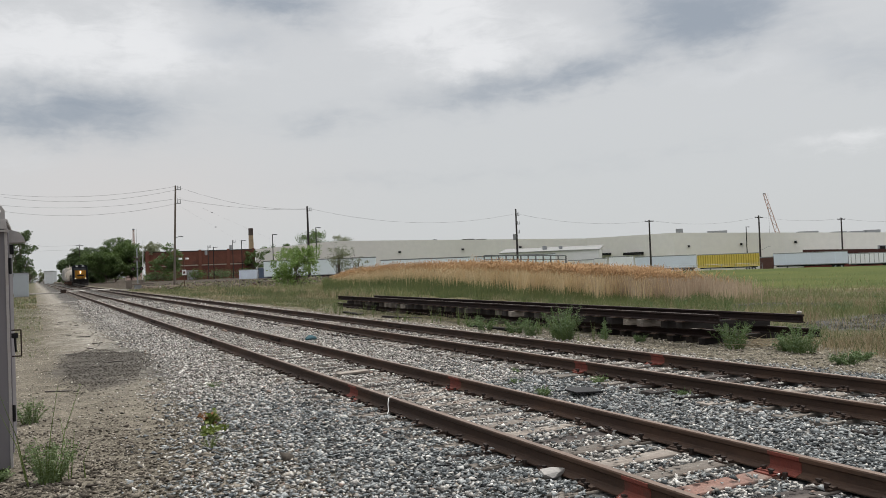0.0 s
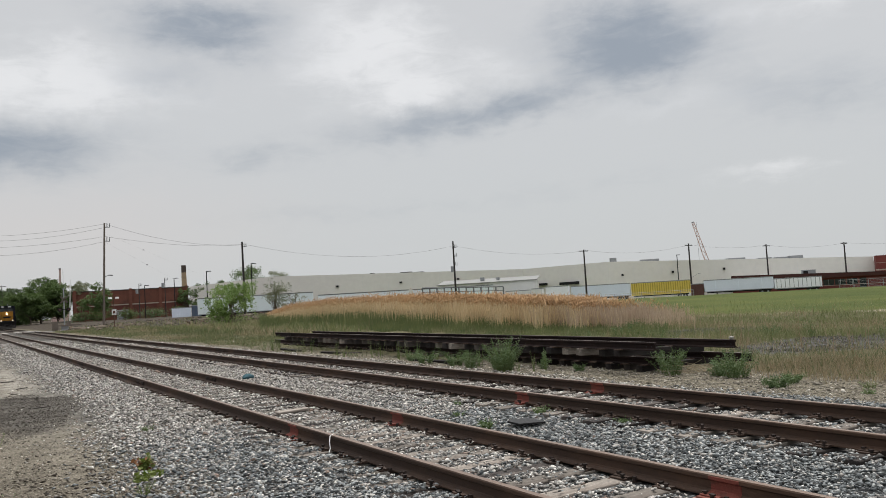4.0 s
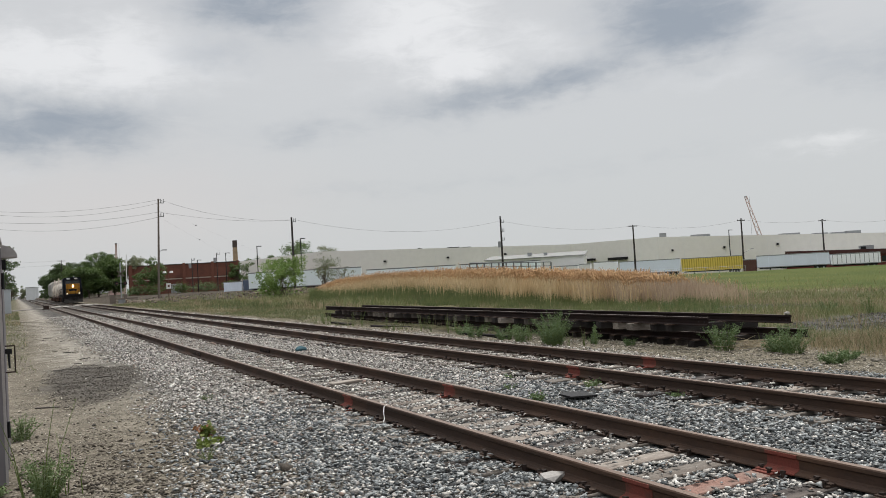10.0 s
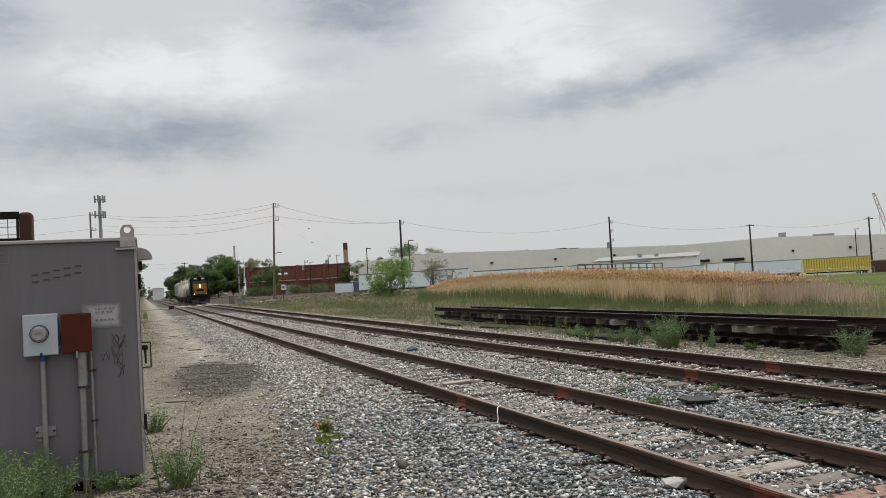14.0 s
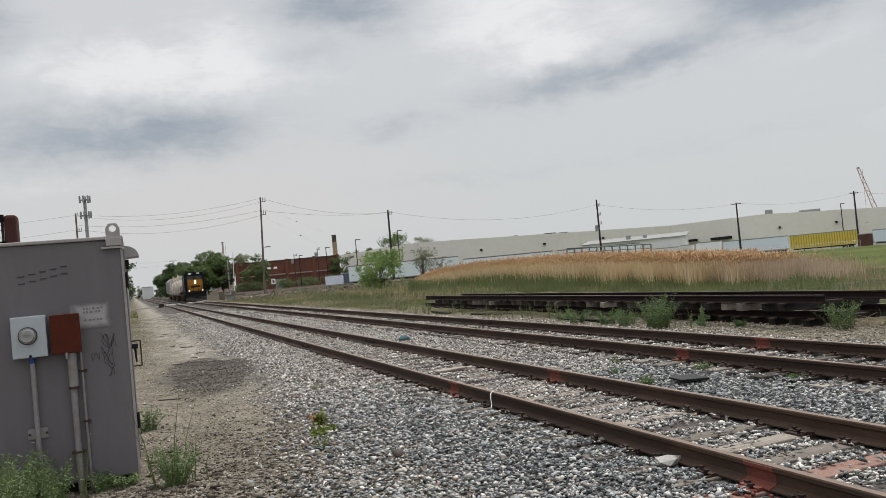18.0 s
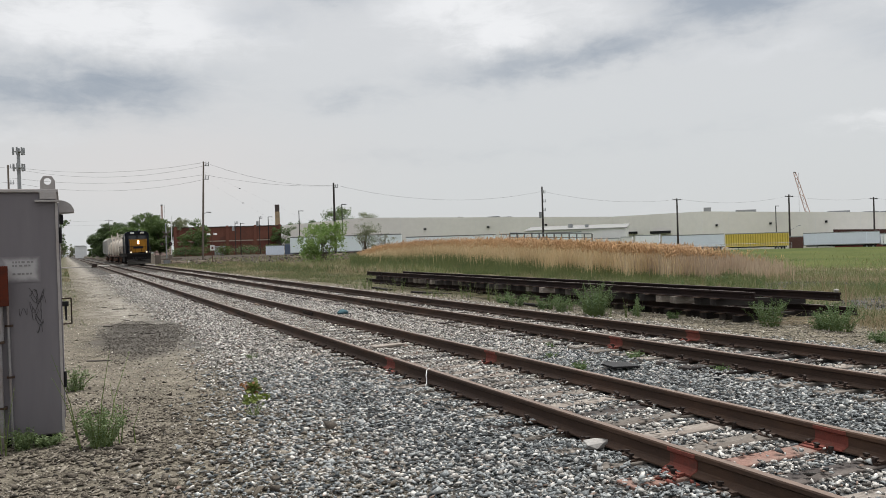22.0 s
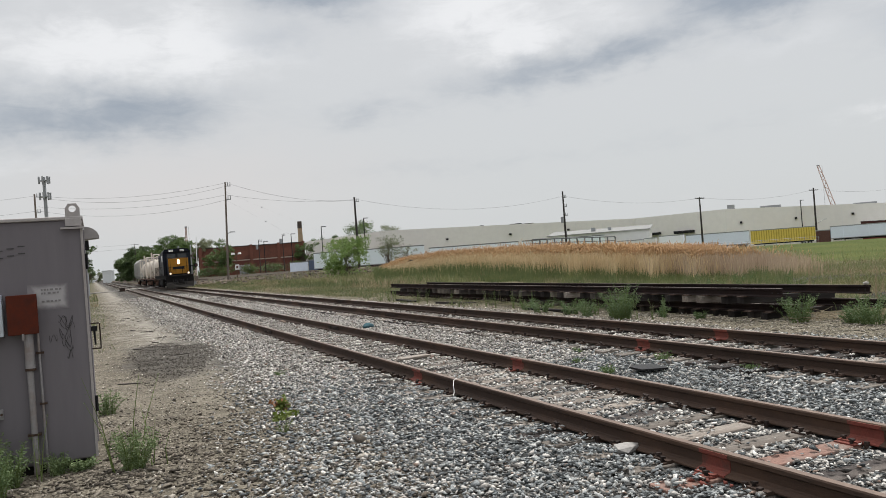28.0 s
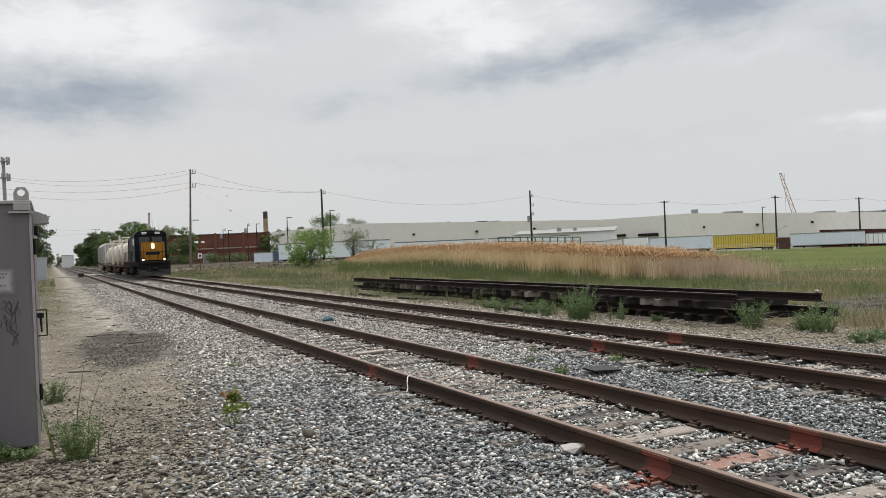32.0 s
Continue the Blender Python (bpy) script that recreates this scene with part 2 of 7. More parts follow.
TANSTONE = stones("tan_broken_stone", [(0.0, (0.06, 0.05, 0.04)), (0.22, (0.115, 0.098, 0.078)), (0.5, (0.175, 0.152, 0.122)), (0.74, (0.245, 0.216, 0.178)), (0.92, (0.345, 0.315, 0.27)), (0.97, (0.045, 0.039, 0.034))])
RUBBLE = stones("brown_rubble", [(0.0, (0.05, 0.04, 0.033)), (0.3, (0.085, 0.068, 0.055)), (0.6, (0.13, 0.11, 0.09)), (0.85, (0.24, 0.21, 0.18)), (0.95, (0.1, 0.05, 0.04))])
CINDER = mat("dark_asphalt_crumbs", (0.1, 0.09, 0.078), 0.95, 0.4, 3, 60, 0.5, island=0.5)
GREY_PAINT = mat("grey_cabinet_paint", (0.145, 0.134, 0.146), 0.6, 0.07, 3.2, 14, 0.04, 0.1, (0.178, 0.165, 0.178), 0.7, stretch=(1, 1, 0.13))
GREY_TRIM = mat("faded_and_lit_grey_paint", (0.34, 0.32, 0.315), 0.6, 0.12, 2, 20, 0.08, 0.1, (0.24, 0.19, 0.16), 0.4)
PALE_METAL = mat("pale_grey_metal", (0.42, 0.46, 0.5), 0.5, 0.08, 2, 20, 0.05, 0.3)
GALV = mat("galvanised_pipe", (0.26, 0.25, 0.255), 0.5, 0.15, 3, 30, 0.1, 0.3, (0.19, 0.115, 0.08), 0.55)
RED_BOX = mat("rust_red_box_paint", (0.078, 0.0125, 0.0035), 0.65, 0.3, 5, 30, 0.15, 0.1, (0.045, 0.011, 0.006), 0.7)
BLACK = mat("black_paint", (0.012, 0.012, 0.013), 0.55, 0.3, 2, 30, 0.1)
INK = mat("black_marker", (0.06, 0.058, 0.06), 0.8, 0.2, 4, 30, 0)
WHITE = mat("white_paint", (0.72, 0.72, 0.71), 0.6, 0.06, 0.7, 12, 0.05, 0, (0.55, 0.54, 0.52), 0.4)
LABEL = mat("faded_white_label", (0.27, 0.26, 0.265), 0.8, 0.1, 4, 30, 0.02, 0, (0.36, 0.35, 0.35), 0.5)
LABEL_TEXT = mat("label_print", (0.2, 0.19, 0.195), 0.8, 0.1, 4, 30, 0)
POLE = mat("grey_pole_wood", (0.16, 0.135, 0.115), 0.9, 0.3, 1, 20, 0.4, 0, (0.1, 0.08, 0.07), 0.5, rand=0.15)
DARK_POLE = mat("creosoted_pole_wood", (0.045, 0.04, 0.038), 0.9, 0.3, 1, 20, 0.4, rand=0.2)
WIRE = mat("line_wire", (0.13, 0.13, 0.135), 0.6, 0.1, 1, 10, 0)
GALV_FAR = mat("grey_steel", (0.3, 0.31, 0.32), 0.5, 0.15, 1, 10, 0.05, 0.3)
WALL_WHITE = mat("cream_metal_cladding", (0.74, 0.72, 0.675), 0.6, 0.05, 0.06, 0.9, 0.05, 0, (0.66, 0.64, 0.6), 0.5)
WALL_WHITE2 = mat("pale_metal_cladding", (0.7, 0.7, 0.68), 0.6, 0.05, 0.06, 0.9, 0.05, 0, (0.6, 0.6, 0.58), 0.4)
PALE_ROOF = mat("pale_sheet_roof", (0.23, 0.235, 0.228), 0.6, 0.08, 0.4, 4, 0.05)
ROOF_EDGE = mat("roof_edge_metal", (0.34, 0.35, 0.34), 0.6, 0.1, 0.3, 4, 0.05)
TRAILER = mat("pale_blue_trailer_side", (0.74, 0.8, 0.9), 0.5, 0.05, 0.3, 3, 0.03, 0, (0.66, 0.71, 0.8), 0.4, rand=0.06)
TRAILER_WHITE = mat("white_trailer_side", (0.86, 0.87, 0.9), 0.5, 0.05, 0.3, 3, 0.03, 0, (0.78, 0.79, 0.82), 0.4, rand=0.06)
TRAILER_MINT = mat("pale_green_white_trailer_side", (0.78, 0.86, 0.87), 0.5, 0.05, 0.3, 3, 0.03, 0, (0.7, 0.78, 0.79), 0.4, rand=0.05)
DARK_EDGE = mat("dull_dark_edge_rail", (0.16, 0.17, 0.17), 0.6, 0.2, 0.6, 6, 0.05)
YELLOW = mat("yellow_container_paint", (0.72, 0.57, 0.13), 0.55, 0.1, 0.6, 6, 0.05, 0, (0.4, 0.3, 0.06), 0.4)
# darker copy of the container yellow, paints shade onto the ribs
YELLOW_RIB_SHADE = mat("shaded_yellow_rib_paint", (0.46, 0.35, 0.055), 0.6, 0.15, 0.8, 8, 0.05)
BROWN_STEEL = mat("brown_container_paint", (0.12, 0.06, 0.05), 0.6, 0.2, 0.6, 6, 0.05)
NAVY_BOX = mat("slate_blue_container", (0.10, 0.13, 0.19), 0.6, 0.2, 0.6, 6, 0.05)
TYRE = mat("tyre_rubber", (0.02, 0.02, 0.02), 0.9, 0.2, 3, 30, 0.1)
BRICK = mat("red_brick", (0.16, 0.066, 0.047), 0.9, 0.3, 0.35, 6, 0.3, 0, (0.095, 0.047, 0.038), 0.7, rand=0.1)
BRICK_DARK = mat("sooty_red_brick", (0.12, 0.045, 0.035), 0.9, 0.3, 0.4, 6, 0.3, 0, (0.06, 0.032, 0.03), 0.6)
BRICK_NEW = mat("maroon_brick", (0.16, 0.045, 0.04), 0.85, 0.15, 0.4, 6, 0.1)
STONE_TRIM = mat("stone_trim", (0.36, 0.29, 0.24), 0.9, 0.2, 1, 10, 0.2)
BUFF = mat("buff_chimney_brick", (0.33, 0.25, 0.16), 0.9, 0.25, 0.3, 5, 0.2, 0, (0.16, 0.12, 0.09), 0.6)
SOOT_RED = mat("soot_stained_red_brick", (0.062, 0.026, 0.022), 0.9, 0.3, 0.6, 6, 0.3, 0, (0.03, 0.02, 0.019), 0.6)
SOOT = mat("soot_black_brick", (0.07, 0.055, 0.048), 0.9, 0.3, 0.5, 5, 0.2)
CONCRETE = mat("pale_concrete", (0.3, 0.285, 0.262), 0.9, 0.15, 0.6, 10, 0.2, 0, (0.3, 0.28, 0.26), 0.5)
ASPHALT = mat("worn_asphalt", (0.15, 0.14, 0.13), 0.95, 0.2, 0.6, 20, 0.3)
DARK_GLASS = glass_like("dark_window_glass")
NAVY = mat("dark_blue_engine_paint", (0.0035, 0.006, 0.013), 0.5, 0.25, 0.8, 12, 0.05, 0, (0.009, 0.011, 0.016), 0.5, spec=0.2)
NOSE_YELLOW = mat("yellow_engine_paint", (0.31, 0.145, 0.013), 0.6, 0.12, 1, 14, 0.05, 0, (0.2, 0.09, 0.012), 0.5)
ENGINE_BLACK = mat("grimy_black_steel", (0.012, 0.011, 0.011), 0.85, 0.3, 1.5, 20, 0.1, 0, (0.03, 0.026, 0.022), 0.5, spec=0.12)
PLOW = mat("grey_brown_dusty_steel", (0.035, 0.032, 0.029), 0.8, 0.3, 1.5, 20, 0.1)
TANK = mat("cream_tank_paint", (0.62, 0.56, 0.49), 0.55, 0.08, 0.4, 5, 0.04, 0, (0.45, 0.38, 0.31), 0.5)
HOPPER = mat("light_grey_hopper_paint", (0.34, 0.34, 0.32), 0.65, 0.12, 0.4, 6, 0.05, 0, (0.24, 0.22, 0.2), 0.5)
CAR_BROWN = mat("rusty_brown_car_frame", (0.11, 0.062, 0.045), 0.8, 0.3, 1, 14, 0.1)
LAMP_WARM = mat("lit_headlight", (1.0, 0.7, 0.38), 0.4, 0, 1, 1, 0, glow=3.2)
LAMP_DITCH = mat("lit_ditch_light", (1.0, 0.76, 0.52), 0.4, 0, 1, 1, 0, glow=1.0)
NUMBER = mat("white_number_board", (0.7, 0.72, 0.75), 0.5, 0.05, 1, 10, 0, glow=0.15)
BARK = mat("tree_bark", (0.12, 0.095, 0.075), 0.95, 0.3, 1.5, 14, 0.4)
STEM = mat("green_stem", (0.12, 0.16, 0.05), 0.8, 0.2, 3, 30, 0.1)
DRY_STEM = mat("dry_stem", (0.3, 0.22, 0.14), 0.85, 0.2, 3, 30, 0.1)
LEAF_TREE = leaf("tree_leaves", (0.052, 0.098, 0.024), (0.125, 0.18, 0.05))
LEAF_DARK = leaf("dark_tree_leaves", (0.045, 0.08, 0.026), (0.1, 0.145, 0.05))
LEAF_BRIGHT = leaf("bright_young_leaves", (0.11, 0.19, 0.04), (0.26, 0.36, 0.1))
LEAF_PALE = leaf("greyish_leaves", (0.14, 0.17, 0.09), (0.22, 0.23, 0.13))
LEAF_WEED = leaf("weed_leaves", (0.06, 0.11, 0.035), (0.14, 0.2, 0.08))
LEAF_FEATHER = leaf("feathery_weed_leaves", (0.085, 0.135, 0.05), (0.2, 0.26, 0.115))
LEAF_DOCK = leaf("yellow_green_leaves", (0.085, 0.13, 0.018), (0.17, 0.2, 0.04))
LEAF_RED = leaf("reddish_leaves", (0.17, 0.06, 0.03), (0.25, 0.12, 0.04))
GRASS = leaf("grass_blades", (0.06, 0.088, 0.03), (0.19, 0.205, 0.088))
MEADOW = leaf("meadow_grass_blades", (0.09, 0.12, 0.04), (0.25, 0.26, 0.115))
GRASS_DRY = leaf("dry_grass_blades", (0.21, 0.165, 0.1), (0.42, 0.35, 0.225))
REED_GREEN = leaf("green_reed_blades", (0.085, 0.12, 0.045), (0.2, 0.225, 0.09))
REED_TAN = leaf("tan_reed_stalks", (0.47, 0.36, 0.205), (0.68, 0.545, 0.345), clear=0.35)
REED_BROWN = leaf("brown_reed_stalks", (0.33, 0.245, 0.18), (0.54, 0.43, 0.31), clear=0.35)
REED_PLUME = leaf("brown_reed_plumes", (0.38, 0.225, 0.105), (0.66, 0.43, 0.22), clear=0.35)
# wall colour kept pale to paint in the haze of distance
HAZE_WALL = mat("pale_distant_wall", (0.6, 0.62, 0.63), 0.8, 0.05, 0.1, 1, 0)
CRANE_RED = mat("faded_red_and_white_lattice", (0.5, 0.36, 0.32), 0.6, 0.15, 0.3, 3, 0)



def overspray():
    """Thin white spray paint that fades out at its edges over grey paint."""
    m = bpy.data.materials.new("white_overspray")
    m.use_nodes = True
    n = Nodes(m.node_tree)
    co = n.add("ShaderNodeTexCoord").outputs["Object"]
    at = n.add("ShaderNodeSeparateXYZ", {0: co})
    wob = n.math("MULTIPLY", n.math("SUBTRACT", n.noise(co, 9.0, 5.0, 0.6), 0.5), 0.07)
    u = n.math("SUBTRACT", n.math("ABSOLUTE", n.math("ADD", at.outputs[0], 0.53)), 0.13)
    v = n.math("SUBTRACT", n.math("ABSOLUTE", n.math("SUBTRACT", at.outputs[2], 1.672)), 0.085)
    d = n.math("ADD", n.math("MAXIMUM", u, v), wob)
    thick = n.ramp(d, 0.045, -0.02)
    haze = n.math("MULTIPLY", n.ramp(n.math("ADD", n.math("ABSOLUTE", n.math("SUBTRACT", at.outputs[2], 1.73)), wob), 0.085, 0.0), n.ramp(n.math("ABSOLUTE", n.math("ADD", at.outputs[0], 0.7)), 0.22, 0.1))
    f = n.math("MAXIMUM", n.math("MULTIPLY", thick, 0.85), n.math("MULTIPLY", haze, 0.3))
    base = n.mix(f, rgb(0.157, 0.146, 0.158), rgb(0.4, 0.39, 0.395))
    n.add("ShaderNodeOutputMaterial", {0: n.add("ShaderNodeBsdfPrincipled", {"Base Color": base, "Roughness": 0.65, "Specular IOR Level": 0.25}).outputs[0]})
    return m


OVERSPRAY = overspray()

# ---- mesh helpers ----
RAIL_Z = 0.17
NEAR_X, FAR_X, FAR_RISE = 4.867, 8.697, 0.03


def mesh_of(name, bm, material, smooth=False):
    me = bpy.data.meshes.new(name)
    bm.to_mesh(me)
    bm.free()
    me.materials.append(material)
    if smooth:
        for p in me.polygons:
            p.use_smooth = True
    return me


def part(name, bm, material, parent, label="", smooth=False):
    """One mesh object under a thing or a part."""
    ob = new(name, bm if isinstance(bm, bpy.types.Mesh) else mesh_of(name, bm, material, smooth))
    ob.parent = parent
    if label:
        ob["label"] = label
    return ob


def thing(name, label, category, m=None, group="", kind=""):
    ob = new(name)
    ob.empty_display_size = 0.2
    if m is not None:
        ob.matrix_basis = m
    return tagged(ob, label, category, group, kind)


def single(name, bm, material, label, category, m=None, group="", kind="", smooth=False):
    """A thing that is one mesh."""
    ob = new(name, bm if isinstance(bm, bpy.types.Mesh) else mesh_of(name, bm, material, smooth))
    if m is not None:
        ob.matrix_basis = m
    return tagged(ob, label, category, group, kind)


def box(x0, x1, y0, y1, z0, z1, bm=None, bevel=0.0):
    bm = bm or bmesh.new()
    c = Matrix.Translation(((x0 + x1) / 2, (y0 + y1) / 2, (z0 + z1) / 2)) @ Matrix.Diagonal((x1 - x0, y1 - y0, z1 - z0, 1))
    g = bmesh.ops.create_cube(bm, size=1.0, matrix=c)
    if bevel:
        edges = list({e for v in g["verts"] for e in v.link_edges})
        bmesh.ops.bevel(bm, geom=edges, offset=bevel, segments=2, affect="EDGES", profile=0.5)
    return bm


def rod(p, q, r0, r1=None, n=8, bm=None, caps=True):
    bm = bm or bmesh.new()
    p, q = Vector(p), Vector(q)
    d = q - p
    m = Matrix.Translation((p + q) / 2) @ d.to_track_quat("Z", "Y").to_matrix().to_4x4()
    bmesh.ops.create_cone(bm, cap_ends=caps, segments=n, radius1=r0, radius2=r0 if r1 is None else r1, depth=d.length, matrix=m)
    return bm


def tube(pts, r, n=6):
    """One bent round bar through the points."""
    bm = bmesh.new()
    pts = [Vector(p) for p in pts]
    rings = []
    for k, p in enumerate(pts):
        d = (pts[min(k + 1, len(pts) - 1)] - pts[max(k - 1, 0)]).normalized()
        q = d.to_track_quat("Z", "Y")
        rings.append([bm.verts.new(p + q @ Vector((r * math.cos(a * math.tau / n), r * math.sin(a * math.tau / n), 0))) for a in range(n)])
    for a, b in zip(rings, rings[1:]):
        for i in range(n):
            bm.faces.new((a[i], a[(i + 1) % n], b[(i + 1) % n], b[i]))
    bm.faces.new(rings[0][::-1]), bm.faces.new(rings[-1])
    return bm


def ball(p, r, bm=None, sub=2, scale=(1, 1, 1)):
    bm = bm or bmesh.new()
    bmesh.ops.create_icosphere(bm, subdivisions=sub, radius=r, matrix=Matrix.Translation(p) @ Matrix.Diagonal((*scale, 1)))
    return bm


def sweep(profile, y0, y1, bm=None, x=0.0, z=0.0):
    """A profile in x and z drawn along y."""
    bm = bm or bmesh.new()
    a = [bm.verts.new((x + u, y0, z + v)) for u, v in profile]
    b = [bm.verts.new((x + u, y1, z + v)) for u, v in profile]
    k = len(profile)
    for i in range(k):
        bm.faces.new((a[i], a[(i + 1) % k], b[(i + 1) % k], b[i]))
    bm.faces.new(a[::-1]), bm.faces.new(b)
    bmesh.ops.recalc_face_normals(bm, faces=bm.faces)
    return bm


def prism(outline, z0, z1, bm=None):
    """A flat outline in x and y, raised from z0 to z1."""
    bm = bm or bmesh.new()
    a = [bm.verts.new((x, y, z0)) for x, y in outline]
    b = [bm.verts.new((x, y, z1)) for x, y in outline]
    k = len(outline)
    for i in range(k):
        bm.faces.new((a[i], a[(i + 1) % k], b[(i + 1) % k], b[i]))
    bm.faces.new(a[::-1]), bm.faces.new(b)
    bmesh.ops.recalc_face_normals(bm, faces=bm.faces)
    return bm


def soup(name, verts, tris, material):
    """A mesh of many loose pieces from arrays."""
    me = bpy.data.meshes.new(name)
    me.vertices.add(len(verts))
    me.vertices.foreach_set("co", np.asarray(verts, np.float32).ravel())
    me.loops.add(len(tris) * 3)
    me.loops.foreach_set("vertex_index", np.asarray(tris, np.int32).ravel())
    me.polygons.add(len(tris))
    me.polygons.foreach_set("loop_start", np.arange(0, len(tris) * 3, 3, dtype=np.int32))
    me.update(calc_edges=True)
    me.materials.append(material)
    return me


rng = np.random.default_rng(7)


def step(v, a, b):
    t = np.clip((np.asarray(v, float) - a) / (b - a), 0, 1)
    return t * t * (3 - 2 * t)


def ground_z(x, y):
    """The lie of the land."""
    x, y = np.asarray(x, float), np.asarray(y, float)
    z = -0.03 - 0.10 * step(x, 10.9, 13.5) * (1 - 0.95 * step(y, 16, 27) * (1 - step(x, 15.5, 20)))
    z = z - 0.02 * step(-x, -2.2, 0.5)
    z = z - 2.1 * step(x * 0.78 + y * 0.62 - 0.0, 95, 165) * step(x, 55, 110)
    z = z + 0.5 * step(y, 112, 150) * step(x, 13, 24) * (1 - step(x, 60, 110))
    bumps = 0.03 * np.sin(x * 1.3 + 1.7 * np.sin(y * 0.31)) * np.sin(y * 0.9 + np.sin(x * 0.7)) + 0.012 * np.sin(x * 4.1 + y * 2.3) * np.sin(y * 3.7 - x)
    off = np.minimum(abs(x - NEAR_X), abs(x - FAR_X))
    return z + bumps * step(off, 1.2, 2.6) * (1 - 0.6 * step(y, 60, 120))


# ---- ground ----
def ground_material():
    m = bpy.data.materials.new("railway_ground")
    m.use_nodes = True
    n = Nodes(m.node_tree)
    co = n.add("ShaderNodeTexCoord").outputs["Object"]
    s = n.add("ShaderNodeSeparateXYZ", {0: co})
    x, y = s.outputs[0], s.outputs[1]
    soft, mid, grit = n.noise(co, 0.35, 5.0, 0.6), n.noise(co, 1.6, 5.0, 0.65), n.noise(co, 22.0, 5.0, 0.7)
    peb = n.add("ShaderNodeTexVoronoi", {"Vector": co, "Scale": 17.0})
    tone = n.add("ShaderNodeSeparateColor", {0: peb.outputs["Color"]}).outputs[0]
    xw = n.math("ADD", x, n.math("MULTIPLY", n.math("SUBTRACT", soft, 0.5), 2.6))
    xw = n.math("ADD", xw, n.math("MULTIPLY", n.math("SUBTRACT", mid, 0.5), 1.0))
    # stone bed, its colour darkened to paint shade into the gaps between stones
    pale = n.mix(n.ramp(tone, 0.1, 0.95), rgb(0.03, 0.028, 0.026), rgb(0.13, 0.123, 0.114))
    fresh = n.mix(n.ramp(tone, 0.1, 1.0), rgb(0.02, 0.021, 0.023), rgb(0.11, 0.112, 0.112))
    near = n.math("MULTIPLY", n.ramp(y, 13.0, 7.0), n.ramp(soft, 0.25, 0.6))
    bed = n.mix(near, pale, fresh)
    # trodden path
    crumb = n.add("ShaderNodeTexVoronoi", {"Vector": co, "Scale": 48.0})
    speck = n.add("ShaderNodeSeparateColor", {0: crumb.outputs["Color"]}).outputs[0]
    dirt = n.mix(n.ramp(mid, 0.3, 0.72), rgb(0.09, 0.079, 0.062), rgb(0.17, 0.151, 0.12))
    dirt = n.mix(n.math("MULTIPLY", n.ramp(soft, 0.5, 0.75), 0.4), dirt, rgb(0.085, 0.073, 0.056))
    dirt = n.mix(n.math("MULTIPLY", n.ramp(speck, 0.7, 1.0), 0.55), dirt, rgb(0.33, 0.3, 0.245))
    dirt = n.mix(n.math("MULTIPLY", n.ramp(speck, 0.22, 0.0), 0.5), dirt, rgb(0.05, 0.043, 0.034))
    fargrey = n.mix(n.ramp(mid, 0.3, 0.7), rgb(0.17, 0.157, 0.135), rgb(0.3, 0.28, 0.245))
    dirt = n.mix(n.math("MULTIPLY", n.ramp(y, 9.0, 26.0), n.ramp(xw, 0.2, 1.7)), dirt, fargrey)
    fargrey = n.mix(n.ramp(y, 45.0, 85.0), fargrey, n.mix(n.ramp(mid, 0.3, 0.7), rgb(0.1, 0.092, 0.078), rgb(0.2, 0.186, 0.162)))
    sidec = n.mix(n.ramp(mid, 0.35, 0.65), rgb(0.115, 0.1, 0.077), rgb(0.078, 0.082, 0.043))
    dirt = n.mix(n.math("MULTIPLY", n.ramp(xw, 0.7, -0.6), n.ramp(y, 20.0, 32.0)), dirt, sidec)
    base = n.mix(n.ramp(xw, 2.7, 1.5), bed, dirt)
    # dark crumbled asphalt
    px, py = n.math("DIVIDE", n.math("SUBTRACT", xw, n.math("ADD", n.math("MULTIPLY", y, 0.07), 0.0)), 1.02), n.math("DIVIDE", n.math("SUBTRACT", y, 19.0), 4.3)
    hole = n.math("ADD", n.math("MULTIPLY", px, px), n.math("MULTIPLY", py, py))
    tar = n.mix(n.ramp(tone, 0.2, 1.0), rgb(0.036, 0.033, 0.03), rgb(0.1, 0.093, 0.085))
    base = n.mix(n.math("MULTIPLY", n.ramp(n.math("ADD", hole, n.math("MULTIPLY", mid, 0.9)), 1.75, 0.8), 0.75), base, tar)
    # right side: gravel, then grass
    tan = n.mix(n.ramp(tone, 0.1, 0.95), rgb(0.075, 0.066, 0.048), rgb(0.195, 0.174, 0.134))
    base = n.mix(n.ramp(xw, 10.2, 11.0), base, tan)
    sod = n.mix(n.ramp(mid, 0.35, 0.65), rgb(0.06, 0.063, 0.03), rgb(0.125, 0.112, 0.068))
    edge = n.ramp(y, 10.0, 24.0, 14.3, 11.6)
    sodmask = n.ramp(n.math("SUBTRACT", xw, edge), -0.3, 1.0)
    base = n.mix(sodmask, base, sod)
    gx, gy = n.math("DIVIDE", n.math("SUBTRACT", xw, 20.6), 3.0), n.math("DIVIDE", n.math("SUBTRACT", y, 13.7), 2.2)
    pan = n.math("ADD", n.math("MULTIPLY", gx, gx), n.math("MULTIPLY", gy, gy))
    hx, hy = n.math("DIVIDE", n.math("SUBTRACT", xw, 24.3), 2.3), n.math("DIVIDE", n.math("SUBTRACT", y, 21.0), 2.0)
    pan = n.math("MINIMUM", pan, n.math("ADD", n.math("MULTIPLY", hx, hx), n.math("MULTIPLY", hy, hy)))
    base = n.mix(n.math("MULTIPLY", n.ramp(pan, 1.2, 0.7), n.ramp(mid, 0.34, 0.5, 0.25, 0.95)), base, n.mix(n.ramp(tone, 0.1, 0.95), rgb(0.045, 0.045, 0.047), rgb(0.125, 0.123, 0.125)))
